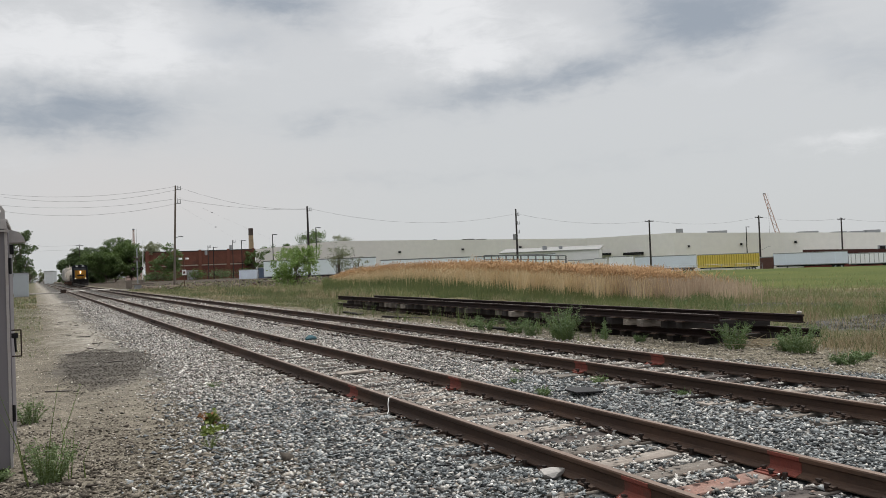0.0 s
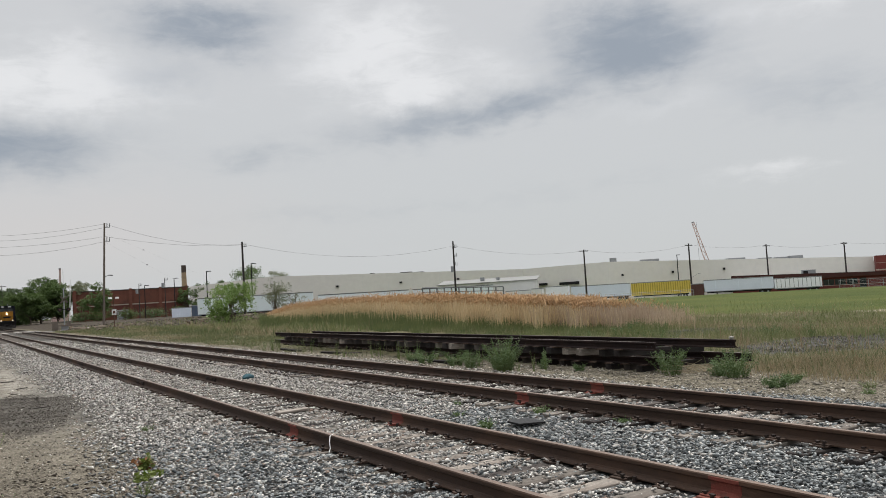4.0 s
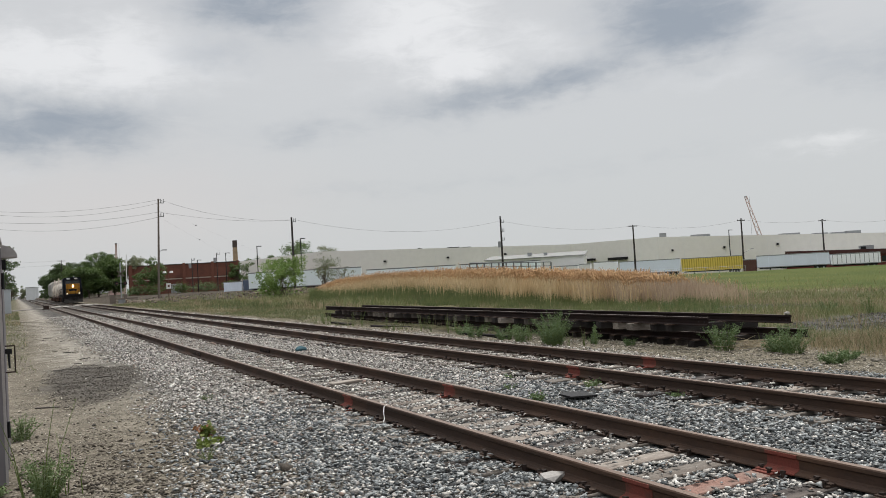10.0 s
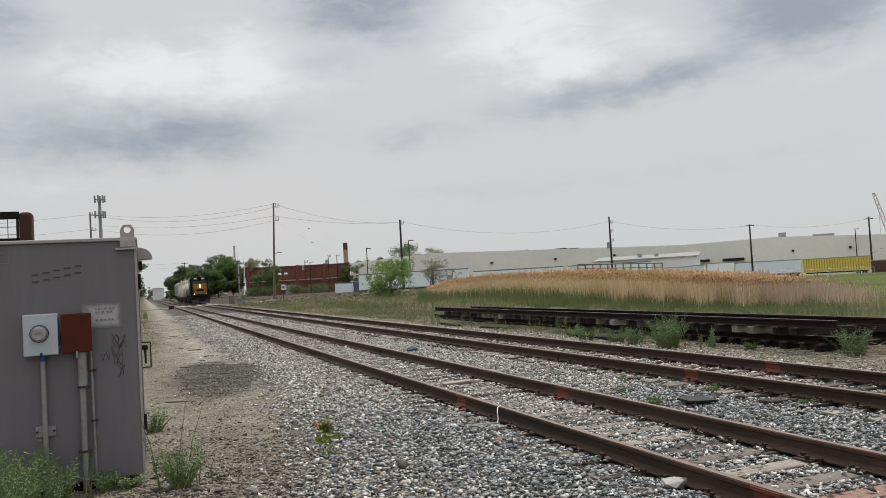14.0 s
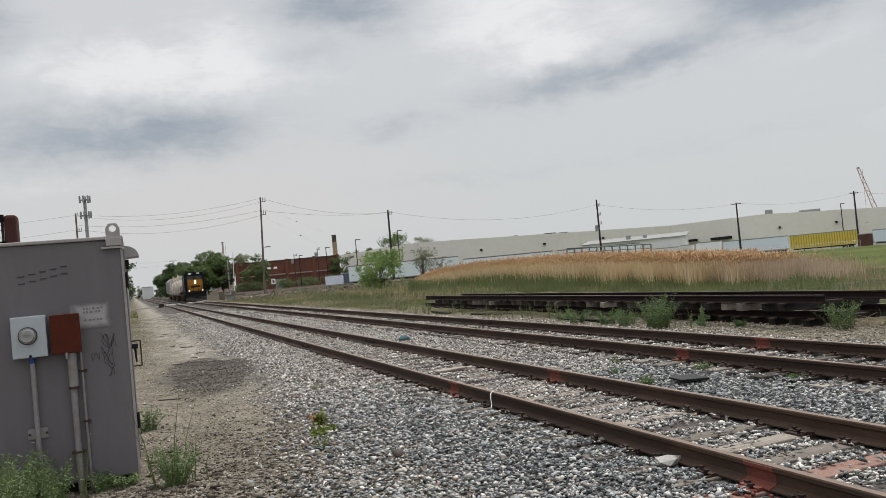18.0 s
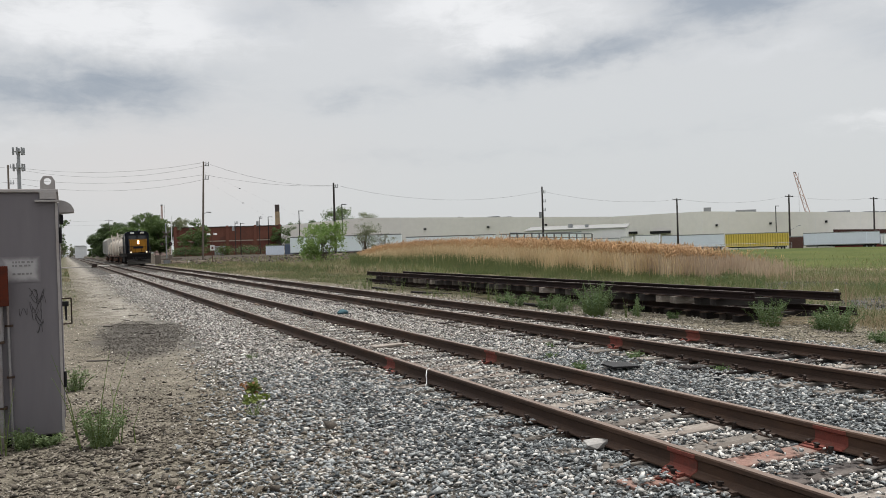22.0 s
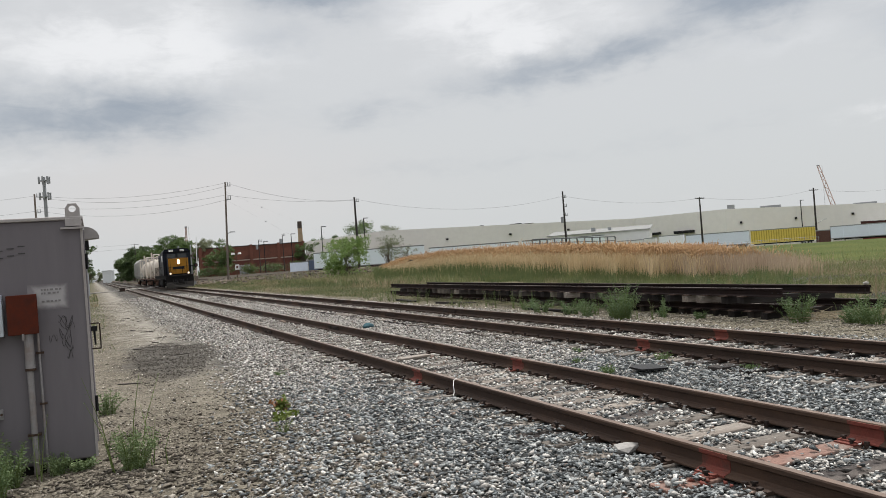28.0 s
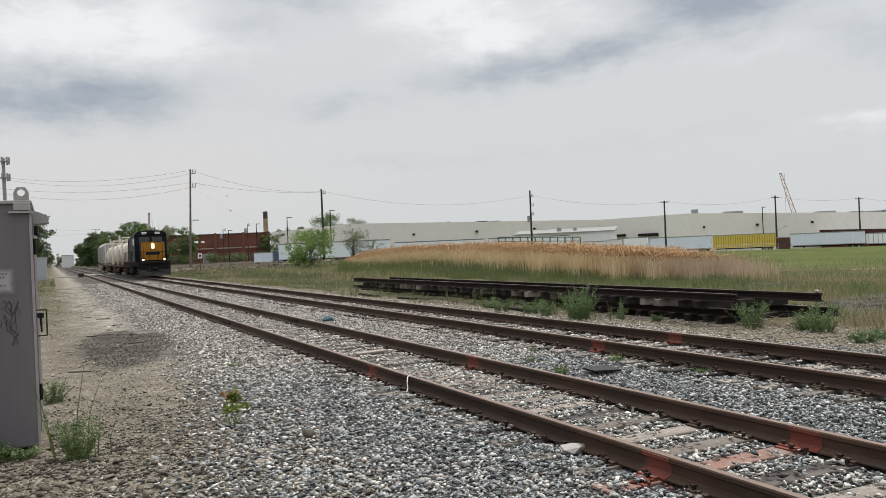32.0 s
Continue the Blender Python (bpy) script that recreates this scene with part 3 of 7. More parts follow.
    lawn = n.mix(n.ramp(n.noise(co, 0.09, 6.0, 0.65), 0.3, 0.7), rgb(0.05, 0.068, 0.019), rgb(0.092, 0.104, 0.031))
    lawnline = n.math("ADD", n.math("MULTIPLY", y, 0.35), xw)
    lawnmask = n.math("MULTIPLY", n.ramp(lawnline, 43.5, 46.5), n.ramp(xw, 31.0, 36.0))
    base = n.mix(lawnmask, base, lawn)
    bare = n.math("ABSOLUTE", n.math("SUBTRACT", lawnline, 45.2))
    base = n.mix(n.math("MULTIPLY", n.math("MULTIPLY", n.ramp(bare, 1.3, 0.5), n.ramp(soft, 0.4, 0.55)), n.ramp(y, 31.0, 27.0)), base, rgb(0.3, 0.265, 0.2))
    # cinder bank beyond the road crossing
    cinder = n.mix(n.ramp(mid, 0.3, 0.7), rgb(0.035, 0.029, 0.024), rgb(0.085, 0.072, 0.056))
    bank = n.math("MULTIPLY", n.ramp(y, 98.0, 112.0), n.math("MULTIPLY", n.ramp(xw, 10.8, 13.0), n.ramp(x, 100.0, 70.0)))
    base = n.mix(bank, base, cinder)
    k = n.ramp(grit, 0.25, 0.75, 0.78, 1.2)
    base = n.mix(1.0, base, n.add("ShaderNodeCombineColor", {0: k, 1: k, 2: k}).outputs[0], "MULTIPLY")
    h = n.math("ADD", n.math("MULTIPLY", n.math("SUBTRACT", 1.0, peb.outputs["Distance"]), 0.7), n.math("MULTIPLY", grit, 0.5))
    nor = n.add("ShaderNodeBump", {"Strength": 0.55, "Distance": 0.03, "Height": h}).outputs[0]
    n.add("ShaderNodeOutputMaterial", {0: n.add("ShaderNodeBsdfPrincipled", {"Base Color": base, "Roughness": 0.95, "Specular IOR Level": 0.08, "Normal": nor}).outputs[0]})
    return m


def ground():
    xs = np.unique(np.r_[-2500, -1200, -600, -300, -150, -80, -50, np.arange(-30, -4, 2.0), np.arange(-4, 16, 0.22), np.arange(16, 40, 1.0), np.arange(40, 200, 5.0), 220, 260, 320, 420, 600, 900, 1500, 2600])
    ys = np.unique(np.r_[-800, -300, -100, -40, -20, -10, np.arange(-6, 2, 1.0), np.arange(2, 26, 0.3), np.arange(26, 70, 1.2), np.arange(70, 260, 4.0), 280, 320, 400, 550, 800, 1300, 2000, 2900])
    gx, gy = np.meshgrid(xs, ys)
    v = np.stack([gx, gy, ground_z(gx, gy)], -1).reshape(-1, 3)
    w_ = len(xs)
    i = (np.arange(len(ys) - 1)[:, None] * w_ + np.arange(w_ - 1)).ravel()
    tris = np.concatenate([np.stack([i, i + 1, i + 1 + w_], 1), np.stack([i, i + 1 + w_, i + w_], 1)])
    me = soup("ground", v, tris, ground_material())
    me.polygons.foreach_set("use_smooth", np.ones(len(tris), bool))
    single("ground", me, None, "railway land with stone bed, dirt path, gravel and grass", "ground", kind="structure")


ground()


# ---- tracks ----
HALF = 0.7525
RAIL = [(-0.075, 0), (0.075, 0), (0.075, 0.012), (0.022, 0.030), (0.010, 0.045), (0.010, 0.115), (0.036, 0.132), (0.037, 0.160), (0.030, 0.170), (-0.030, 0.170), (-0.037, 0.160), (-0.036, 0.132), (-0.010, 0.115), (-0.010, 0.045), (-0.022, 0.030), (-0.075, 0.012)]
HEAD = [(-0.030, 0.1702), (0.030, 0.1702), (0.028, 0.1722), (-0.028, 0.1722)]
FAT = [(u * 1.06 + (0.004 if u > 0 else -0.004), min(v * 1.0 + 0.002, 0.166)) for u, v in RAIL if v < 0.165]

tie_bm = box(-1.28, 1.28, -0.112, 0.112, -0.17, 0.0, bevel=0.012)
for v in tie_bm.verts:
    v.co += 0.006 * noise.noise_vector(v.co * 9.0)
TIE_MESH = mesh_of("tie", tie_bm, TIE)
old = TIE_MESH.copy()
old.materials.clear()
old.materials.append(TIE_OLD)
TIE_OLD_MESH = old
red = TIE_MESH.copy()
red.materials.clear()
red.materials.append(TIE_RED)
TIE_RED_MESH = red
PLATE_MESH = mesh_of("tie_plate", box(-0.18, 0.18, -0.1, 0.1, 0.0, 0.014, bm=box(-0.135, -0.08, -0.1, 0.1, 0.012, 0.026, bm=box(0.08, 0.135, -0.1, 0.1, 0.012, 0.026))), RUST)
PLATE_RED_MESH = PLATE_MESH.copy()
PLATE_RED_MESH.materials.clear()
PLATE_RED_MESH.materials.append(RED_PAINT)
sp = bmesh.new()
box(-0.011, 0.011, -0.011, 0.011, 0.0, 0.045, bm=sp)
box(-0.018, 0.018, -0.022, 0.018, 0.043, 0.059, bm=sp)
SPIKE_MESH = mesh_of("spike", sp, IRON)
an = box(-0.09, 0.09, -0.02, 0.02, -0.04, -0.005)
box(-0.104, -0.077, -0.018, 0.018, -0.035, 0.026, bm=an)
box(0.077, 0.104, -0.018, 0.018, -0.035, 0.026, bm=an)
ANCHOR_MESH = mesh_of("rail_anchor", an, IRON)


def track(name, cx, rise, label, joints, paints):
    t = thing(name, label, "railway track", pose(cx, 0, rise), kind="structure")
    for side in (-HALF, HALF):
        r = part("rail", sweep(RAIL, -25, 700, x=side), RUST, t, "rusty brown steel rail")
        part("rail_head", sweep(HEAD, -25, 700, x=side), RAIL_TOP, r, "worn running surface of the rail")
    for side, y in joints:
        b = box(side - 0.034, side - 0.012, y - 0.45, y + 0.45, 0.034, 0.118)
        box(side + 0.012, side + 0.034, y - 0.45, y + 0.45, 0.034, 0.118, bm=b)
        for k in (-0.36, -0.22, -0.08, 0.08, 0.22, 0.36):
            rod((side - 0.056, y + k, 0.076), (side + 0.056, y + k, 0.076), 0.015, n=6, bm=b)
        part("joint_bar", b, IRON, t, "bolted joint bar on the rail")
    for side, y, long in paints:
        part("paint_mark", sweep(FAT, y - long / 2, y + long / 2, x=side), RED_PAINT, t, "red marking paint on the rail side")
    r_ = random.Random(name)
    far = []
    for k in range(480):
        y = 1.6 + 0.535 * k + r_.uniform(-0.025, 0.025)
        tilt, slip = r_.uniform(-1.2, 1.2), r_.uniform(-0.06, 0.06)
        m = pose(slip, y, r_.uniform(-0.014, 0.002) - 0.004, 0, 0, tilt)
        if y < 62:
            tie = part("tie", TIE_RED_MESH if abs(y - 4.75) < 0.28 and name == "near_track" else TIE_OLD_MESH if r_.random() < 0.3 else TIE_MESH, None, t)
            tie.matrix_basis = m
            if y < 34:
                for side in (-HALF, HALF):
                    p = part("tie_plate", PLATE_RED_MESH if any(side == a and abs(y - b) < 0.27 for a, b, c in paints) else PLATE_MESH, None, t)
                    p.matrix_basis = pose(side, y, -0.006)
                    if y < 15:
                        for u, v, up in ((-0.094, 0.06, 0.02), (0.094, -0.06, 0.02), (-0.155, -0.055, 0.04), (0.155, 0.055, 0.04)):
                            part("spike", SPIKE_MESH, None, p).matrix_basis = pose(u, v, -0.018 + up * r_.random(), r_.uniform(-8, 8), r_.uniform(-8, 8))
                        if r_.random() < 0.75:
                            part("rail_anchor", ANCHOR_MESH, None, t).matrix_basis = pose(side, y + r_.choice((-0.15, 0.15)), 0.004)
        else:
            far.append(m)
    bm = bmesh.new()
    for m in far:
        bmesh.ops.create_cube(bm, size=1.0, matrix=m @ Matrix.Translation((0, 0, -0.08)) @ Matrix.Diagonal((2.56, 0.22, 0.16, 1)))
    part("far_ties", bm, TIE, t)["kind"] = "stuff"
    return t


L, R = -HALF, HALF
track("near_track", NEAR_X, 0.0, "rusty railway track on weathered ties in stone ballast", [(L, 21.9), (R, 20.8), (L, 33.0), (R, 32.0)],
      [(L, 10.95, 0.32), (R, 10.68, 0.34), (R, 4.72, 0.32), (L, 4.8, 0.3)])
track("far_track", FAR_X, FAR_RISE, "rusty railway track beside the grass verge", [(L, 22.88), (R, 21.89), (L, 34.0), (R, 33.4)],
      [(L, 10.72, 0.32), (R, 10.61, 0.32)])


# ---- loose stone ----
def stone_cloud(x, y, z, size, material, name, label, flat=0.62, corners=8):
    """Broken stones at the given places, one loose piece each."""
    shapes, faces = [], []
    for k in range(7):
        g = random.Random(k)
        bm = bmesh.new()
        for _ in range(corners):
            v = Vector((g.gauss(0, 1), g.gauss(0, 1), g.gauss(0, 1))).normalized() * g.uniform(0.75, 1.1)
            bm.verts.new((v.x * 1.3, v.y * 0.92, v.z * 0.62))
        bmesh.ops.convex_hull(bm, input=bm.verts)
        for v in [v for v in bm.verts if not v.link_faces]:
            bm.verts.remove(v)
        bmesh.ops.triangulate(bm, faces=bm.faces)
        bm.verts.index_update()
        shapes.append(np.array([v.co for v in bm.verts]))
        faces.append(np.array([[v.index for v in p.verts] for p in bm.faces]))
        bm.free()
    kind = rng.integers(0, len(shapes), len(x))
    vs, fs, base = [], [], 0
    for k, (sv, sf) in enumerate(zip(shapes, faces)):
        idx = np.where(kind == k)[0]
        if not len(idx):
            continue
        a = rng.uniform(0, 2 * np.pi, (len(idx), 3)) * (1, 0.08, 0.08)
        ca, sa = np.cos(a), np.sin(a)
        v = sv[None] * size[idx, None, None] * np.stack([np.ones(len(idx)), rng.uniform(0.75, 1.1, len(idx)), rng.uniform(0.7, 1.1, len(idx)) * flat / 0.62], 1)[:, None]
        v = np.stack([v[..., 0], v[..., 1] * ca[:, 1, None] - v[..., 2] * sa[:, 1, None], v[..., 1] * sa[:, 1, None] + v[..., 2] * ca[:, 1, None]], -1)
        v = np.stack([v[..., 0] * ca[:, 2, None] + v[..., 2] * sa[:, 2, None], v[..., 1], -v[..., 0] * sa[:, 2, None] + v[..., 2] * ca[:, 2, None]], -1)
        v = np.stack([v[..., 0] * ca[:, 0, None] - v[..., 1] * sa[:, 0, None], v[..., 0] * sa[:, 0, None] + v[..., 1] * ca[:, 0, None], v[..., 2]], -1)
        v += np.stack([x[idx], y[idx], z[idx]], -1)[:, None]
        f = sf[None] + (np.arange(len(idx)) * len(sv))[:, None, None] + base
        vs.append(v.reshape(-1, 3)), fs.append(f.reshape(-1, 3))
        base += len(idx) * len(sv)
    single(name, soup(name, np.concatenate(vs), np.concatenate(fs), material), None, label, "ballast", kind="stuff")


def ballast():
    xs, ys, ss = [], [], []
    for x0, x1, y0, y1, per, size in ((0.2, 11.2, 3.4, 8.0, 960, 0.0235), (0.8, 11.4, 8.0, 14.0, 720, 0.0252), (1.2, 11.2, 14.0, 25.0, 500, 0.0255), (1.6, 11.0, 25.0, 45.0, 250, 0.0275), (1.8, 10.9, 45.0, 75.0, 40, 0.045)):
        k = int((x1 - x0) * (y1 - y0) * per)
        xs.append(rng.uniform(x0, x1, k)), ys.append(rng.uniform(y0, y1, k)), ss.append(size * rng.lognormal(0, 0.28, k))
    x, y, s = np.concatenate(xs), np.concatenate(ys), np.concatenate(ss)
    keep = np.ones(len(x), bool)
    ontie = np.zeros(len(x), bool)
    for cx in (NEAR_X, FAR_X):
        for side in (L, R):
            keep &= abs(x - cx - side) > 0.085
        inside = abs(x - cx) < 1.27
        phase = ((y - 1.6) / 0.535) % 1.0
        ontie |= inside & ((phase < 0.24) | (phase > 0.76))
    wave = np.sin(x * 1.1 + y * 0.43) + np.sin(y * 0.77 - x * 0.6 + 1.0) + np.sin(x * 2.3 + y * 1.9) * 0.6
    near_end = (abs(x - NEAR_X) > HALF + 0.1) & (abs(x - NEAR_X) < 1.4)
    far_end_ = (abs(x - FAR_X) > HALF + 0.1) & (abs(x - FAR_X) < 1.4)
    plate = np.minimum.reduce([abs(x - c - e) for c in (NEAR_X, FAR_X) for e in (L, R)]) < 0.19
    cover = np.where(near_end, 0.92, np.where(far_end_, 0.45 + 0.2 * wave * 0.5, 0.1 + 0.65 * step(y, 5.5, 15)))
    keep &= ~ontie | (rng.random(len(x)) < np.where(plate, 0.12, cover))
    edge = 1.42 + 0.088 * np.clip(y - 8, -2, 10) + 0.12 * np.sin(y * 1.3) + 0.07 * np.sin(y * 3.1 + 1)
    thin = step(x, edge - 0.55, edge + 0.75) * (1 - step(x, 10.4, 11.3)) + step(8.5 - y, 0, 4) * (1 - step(-x, -1.4, 0))
    hole = ((x - 0.07 * y) / 1.02) ** 2 + ((y - 19.0) / 4.3) ** 2 < 1.0
    keep &= rng.random(len(x)) < np.clip(thin, 0.02, 1) * np.where(hole, 0.1, 1)
    x, y, s, ontie, wave = x[keep], y[keep], s[keep], ontie[keep], wave[keep]
    beside = np.minimum.reduce([abs(x - c - e) for c in (NEAR_X, FAR_X) for e in (L, R)])
    z = np.where(ontie, 0.004 + 0.018 * rng.random(len(x)) * (beside > 0.2), -0.02 * (beside < 0.22) + ground_z(x, y) - 0.004 + rng.uniform(-0.012, 0.026, len(x))) + 0.3 * s
    blue = step(-(y - 10.5), -4.0, 4.0) * 0.85 + 0.12 * wave * (y < 14)
    blue = np.where((x > 5.9) & (x < 7.6) & (y < 11), 0.85, blue)
    inside = (abs(x - NEAR_X) < 0.7) | (abs(x - FAR_X) < 0.7)
    blue = np.where(inside, 0.3 * blue, blue)
    fresh = rng.random(len(x)) < blue
    stone_cloud(x[fresh], y[fresh], z[fresh], s[fresh], FRESH, "fresh_ballast", "blue-grey crushed stone ballast round the rails", 0.47, 8)
    stone_cloud(x[~fresh], y[~fresh], z[~fresh], s[~fresh], PALE, "pale_ballast", "pale dusty grey crushed stone ballast", 0.5, 8)
    k = 72000
    x = np.where(rng.random(k) < 0.66, rng.uniform(-3.0, 3.2, k), rng.uniform(10.4, 17.0, k))
    y = 3.5 + 66 * rng.random(k) ** 2.1
    s = 0.0092 * rng.lognormal(0, 0.45, k) * (1 + y / 60)
    hole = ((x - 0.07 * y) / 1.02) ** 2 + ((y - 19.0) / 4.3) ** 2 < 0.75 + 0.3 * np.sin(x * 5 + y * 1.3) + 0.5 * (rng.random(k) - 0.5)
    stone_cloud(x[~hole], y[~hole], ground_z(x, y)[~hole] + 0.2 * s[~hole], s[~hole], PEBBLE, "path_gravel", "dusty tan gravel pressed into the dirt path", corners=6)
    k = 7000
    a, r_ = rng.uniform(0, 2 * np.pi, k), np.sqrt(rng.random(k))
    r_ = r_ * (1 + 0.2 * np.sin(3 * a) + 0.12 * np.sin(7 * a + 1))
    one = rng.random(k) < 0.65
    x = np.where(one, 20.6 + 3.0 * r_ * np.cos(a), 24.3 + 2.2 * r_ * np.cos(a))
    y = np.where(one, 13.7 + 2.1 * r_ * np.sin(a), 21.0 + 1.9 * r_ * np.sin(a))
    s = 0.02 * rng.lognormal(0, 0.4, k)
    stone_cloud(x, y, ground_z(x, y) + 0.2 * s, s, CINDER, "grey_gravel", "patch of grey gravel in the rough grass", corners=7)
    k = 16
    x, y = NEAR_X + L - 0.22 + rng.normal(0, 0.07, k), 4.72 + rng.normal(0, 0.12, k)
    s = 0.024 * rng.lognormal(0, 0.3, k)
    keep = abs(x - NEAR_X - L) > 0.085
    stone_cloud(x[keep], y[keep], (ground_z(x, y) + 0.035)[keep], s[keep], RED_PAINT, "paint_stained_stone", "ballast stones splashed with red marking paint")
    k = 26000
    x, y = rng.uniform(-2.6, 2.4, k), rng.uniform(5.6, 14.5, k)
    keep = (rng.random(k) < 1 - 0.93 * step(y + 0.5 * np.sin(x * 2.1) + 0.3 * np.sin(x * 5 + 1), 8.3, 13.5)) & ~((x < -0.1) & (y > 8.85) & (y < 10.6))
    s = 0.0148 * rng.lognormal(0, 0.45, k) * (1.45 - 0.45 * step(y, 7.6, 9.6))
    stone_cloud(x[keep], y[keep], (ground_z(x, y) + 0.2 * s)[keep], s[keep], TANSTONE, "tan_gravel", "loose tan and pale broken stone before the cabinet", 0.45, 7)
    k = 15000
    x, y = rng.uniform(10.5, 15.5, k), 6 + 22 * rng.random(k) ** 1.4
    s = 0.0145 * rng.lognormal(0, 0.45, k) * (1 + y / 40)
    keep = rng.random(k) < 1 - step(x - 14.3 + 2.4 * step(y, 10, 24), -1.5, 0.6)
    stone_cloud(x[keep], y[keep], (ground_z(x, y) + 0.2 * s)[keep], s[keep], PEBBLE, "verge_gravel", "tan gravel between the far track and the stacked panels", corners=7)
    k = 1500
    x, y = rng.uniform(14, 56, k), 110 + 42 * rng.random(k) ** 1.3
    s = 0.13 * rng.lognormal(0, 0.5, k)
    stone_cloud(x, y, ground_z(x, y) + 0.2 * s, s, RUBBLE, "brown_rubble", "brown rubble strewn over the cinder bank")
    k = 9000
    a, r_ = rng.uniform(0, 2 * np.pi, k), np.sqrt(rng.random(k)) * (0.9 + 0.2 * np.sin(np.arange(k) * 0.7) * rng.random(k))
    r_ = r_ * (1 + 0.14 * np.sin(3 * a + 1) + 0.09 * np.sin(5 * a))
    y = 19.0 + 4.3 * r_ * np.sin(a)
    x = 0.07 * y + 1.02 * r_ * np.cos(a)
    s = 0.012 * rng.lognormal(0, 0.4, k)
    stone_cloud(x, y, ground_z(x, y) + 0.2 * s, s, CINDER, "asphalt_crumbs", "dark crumbled asphalt in a patch on the path", corners=6)


# ---- buildings ----
def wall_between(p, q, z0, z1, thick=0.4, bm=None):
    """An upright wall from p to q, its thickness behind the line (to the left of the way p to q)."""
    p, q = Vector((*p, 0)), Vector((*q, 0))
    d = (q - p).normalized()
    n = Vector((-d.y, d.x, 0)) * thick
    bm = bm or bmesh.new()
    return prism([(v.x, v.y) for v in (p, q, q + n, p + n)], z0, z1, bm)


def along(p, q, s, off=0.0):
    """The point s metres from p towards q, off metres to the right (before the wall)."""
    d = (Vector(q) - Vector(p)).normalized()
    v = Vector(p) + d * s + Vector((d.y, -d.x)) * off
    return v.x, v.y


def slab_on(p, q, s0, s1, z0, z1, off0, off1):
    """A flat piece on the front of a wall p to q, from off0 to off1 metres before it."""
    return prism([along(p, q, s0, off0), along(p, q, s1, off0), along(p, q, s1, off1), along(p, q, s0, off1)], z0, z1)


def sloped_wall(p, q, z0, za, zb, thick=0.4):
    """A wall whose top falls evenly from za at p to zb at q."""
    bm = wall_between(p, q, z0, 1.0, thick)
    p_, q_ = Vector(p), Vector(q)
    d = (q_ - p_)
    for v in bm.verts:
        if v.co.z > 0.9:
            f_ = (Vector(v.co.xy) - p_).dot(d) / d.length_squared
            v.co.z = za + (zb - za) * f_
    return bm


def warehouse():
    t = thing("warehouse", "long cream metal-clad warehouse with flat roof", "warehouse")
    a, b, c, e, f = (69, 281), (77.7, 221.6), (134.5, 180.3), (139, 151), (185.1, 111.2)
    zb = -2.4
    part("side_wall", sloped_wall(a, b, -0.5, 9.6, 9.75), WALL_WHITE, t)
    front = part("front_wall", sloped_wall(b, c, zb, 9.75, 7.45), WALL_WHITE, t)
    long = (Vector(c) - Vector(b)).length
    for s in np.arange(4, long, 7.2):
        part("cladding_joint", slab_on(b, c, s - 0.03, s + 0.03, zb, 9.6 - 2.3 * s / long, 0.002, 0.02), WALL_WHITE2, front)
    for s in (18, 36, 52):
        part("wall_lamp", slab_on(b, c, s, s + 0.7, 5.6, 6.1, 0.0, 0.45), BLACK, front, "small black wall lamp")
    part("side_wall", sloped_wall(c, e, zb, 7.45, 7.4), WALL_WHITE, t)
    nf = part("front_wall", sloped_wall(e, f, zb, 7.4, 4.65), WALL_WHITE, t)
    for s in np.arange(6, 60, 9.5):
        part("cladding_joint", slab_on(e, f, s - 0.03, s + 0.03, zb, 7.2 - 2.75 * s / 61, 0.002, 0.02), WALL_WHITE2, nf)
    for s in (3, 15, 27):
        part("wall_lamp", slab_on(e, f, s, s + 0.5, 3.7, 4.2, 0.0, 0.45), BLACK, nf, "small black wall lamp")
    part("door_hood", slab_on(c, e, 4, 9, 2.6, 3.2, 0.1, 1.0), BLACK, t, "dark canopy over a loading door")
    part("door_hood", slab_on(c, e, 14, 20, 2.4, 3.1, 0.1, 1.0), BLACK, t, "dark canopy over a loading door")
    for p, q, s, w_, h, off in ((b, c, 35.5, 3.2, 0.35, -6), (b, c, 39.5, 2.6, 0.3, -6), (b, c, 27, 0.8, 0.3, -5), (e, f, 0.5, 1.6, 1.0, -1), (e, f, 8, 4.5, 0.5, -3), (e, f, 29, 4.5, 0.45, -6), (e, f, 36.5, 3.2, 0.4, -6), (e, f, 40.5, 3.0, 0.5, -6), (e, f, 44, 3.0, 0.8, -6)):
        top = 9.7 - 2.3 * s / long if p is b else 7.35 - 2.75 * s / 61
        part("roof_unit", slab_on(p, q, s, s + w_, top - 0.6, top + h, off, off - 3), GALV_FAR if p is e else BLACK, t, "rooftop ventilation unit")
    part("roof", prism([(a[0] + 1, a[1]), (b[0] + 1, b[1] + 1), (c[0], c[1] + 1), (e[0] + 1, e[1] + 1), (f[0], f[1] + 1), (260, 170), (160, 300)], 4.4, 4.7), ROOF_EDGE, t)
    part("back_wall", wall_between((260, 170), (160, 300), -2, 4.4), WALL_WHITE, t)
    # low annex before the corner
    lx = thing("loading_annex", "low white metal annex with shallow sloping roof", "annex")
    p, q = (102, 171.5), (119.6, 155.3)
    part("front_wall", wall_between(p, q, zb, 4.0, 0.3), WALL_WHITE2, lx)
    part("roof", prism([along(p, q, -0.3, 0.4), along(p, q, 24.2, 0.4), along(p, q, 24.2, -9), along(p, q, -0.3, -9)], 4.0, 4.15), PALE_ROOF, lx, "pale roof rising towards the back")
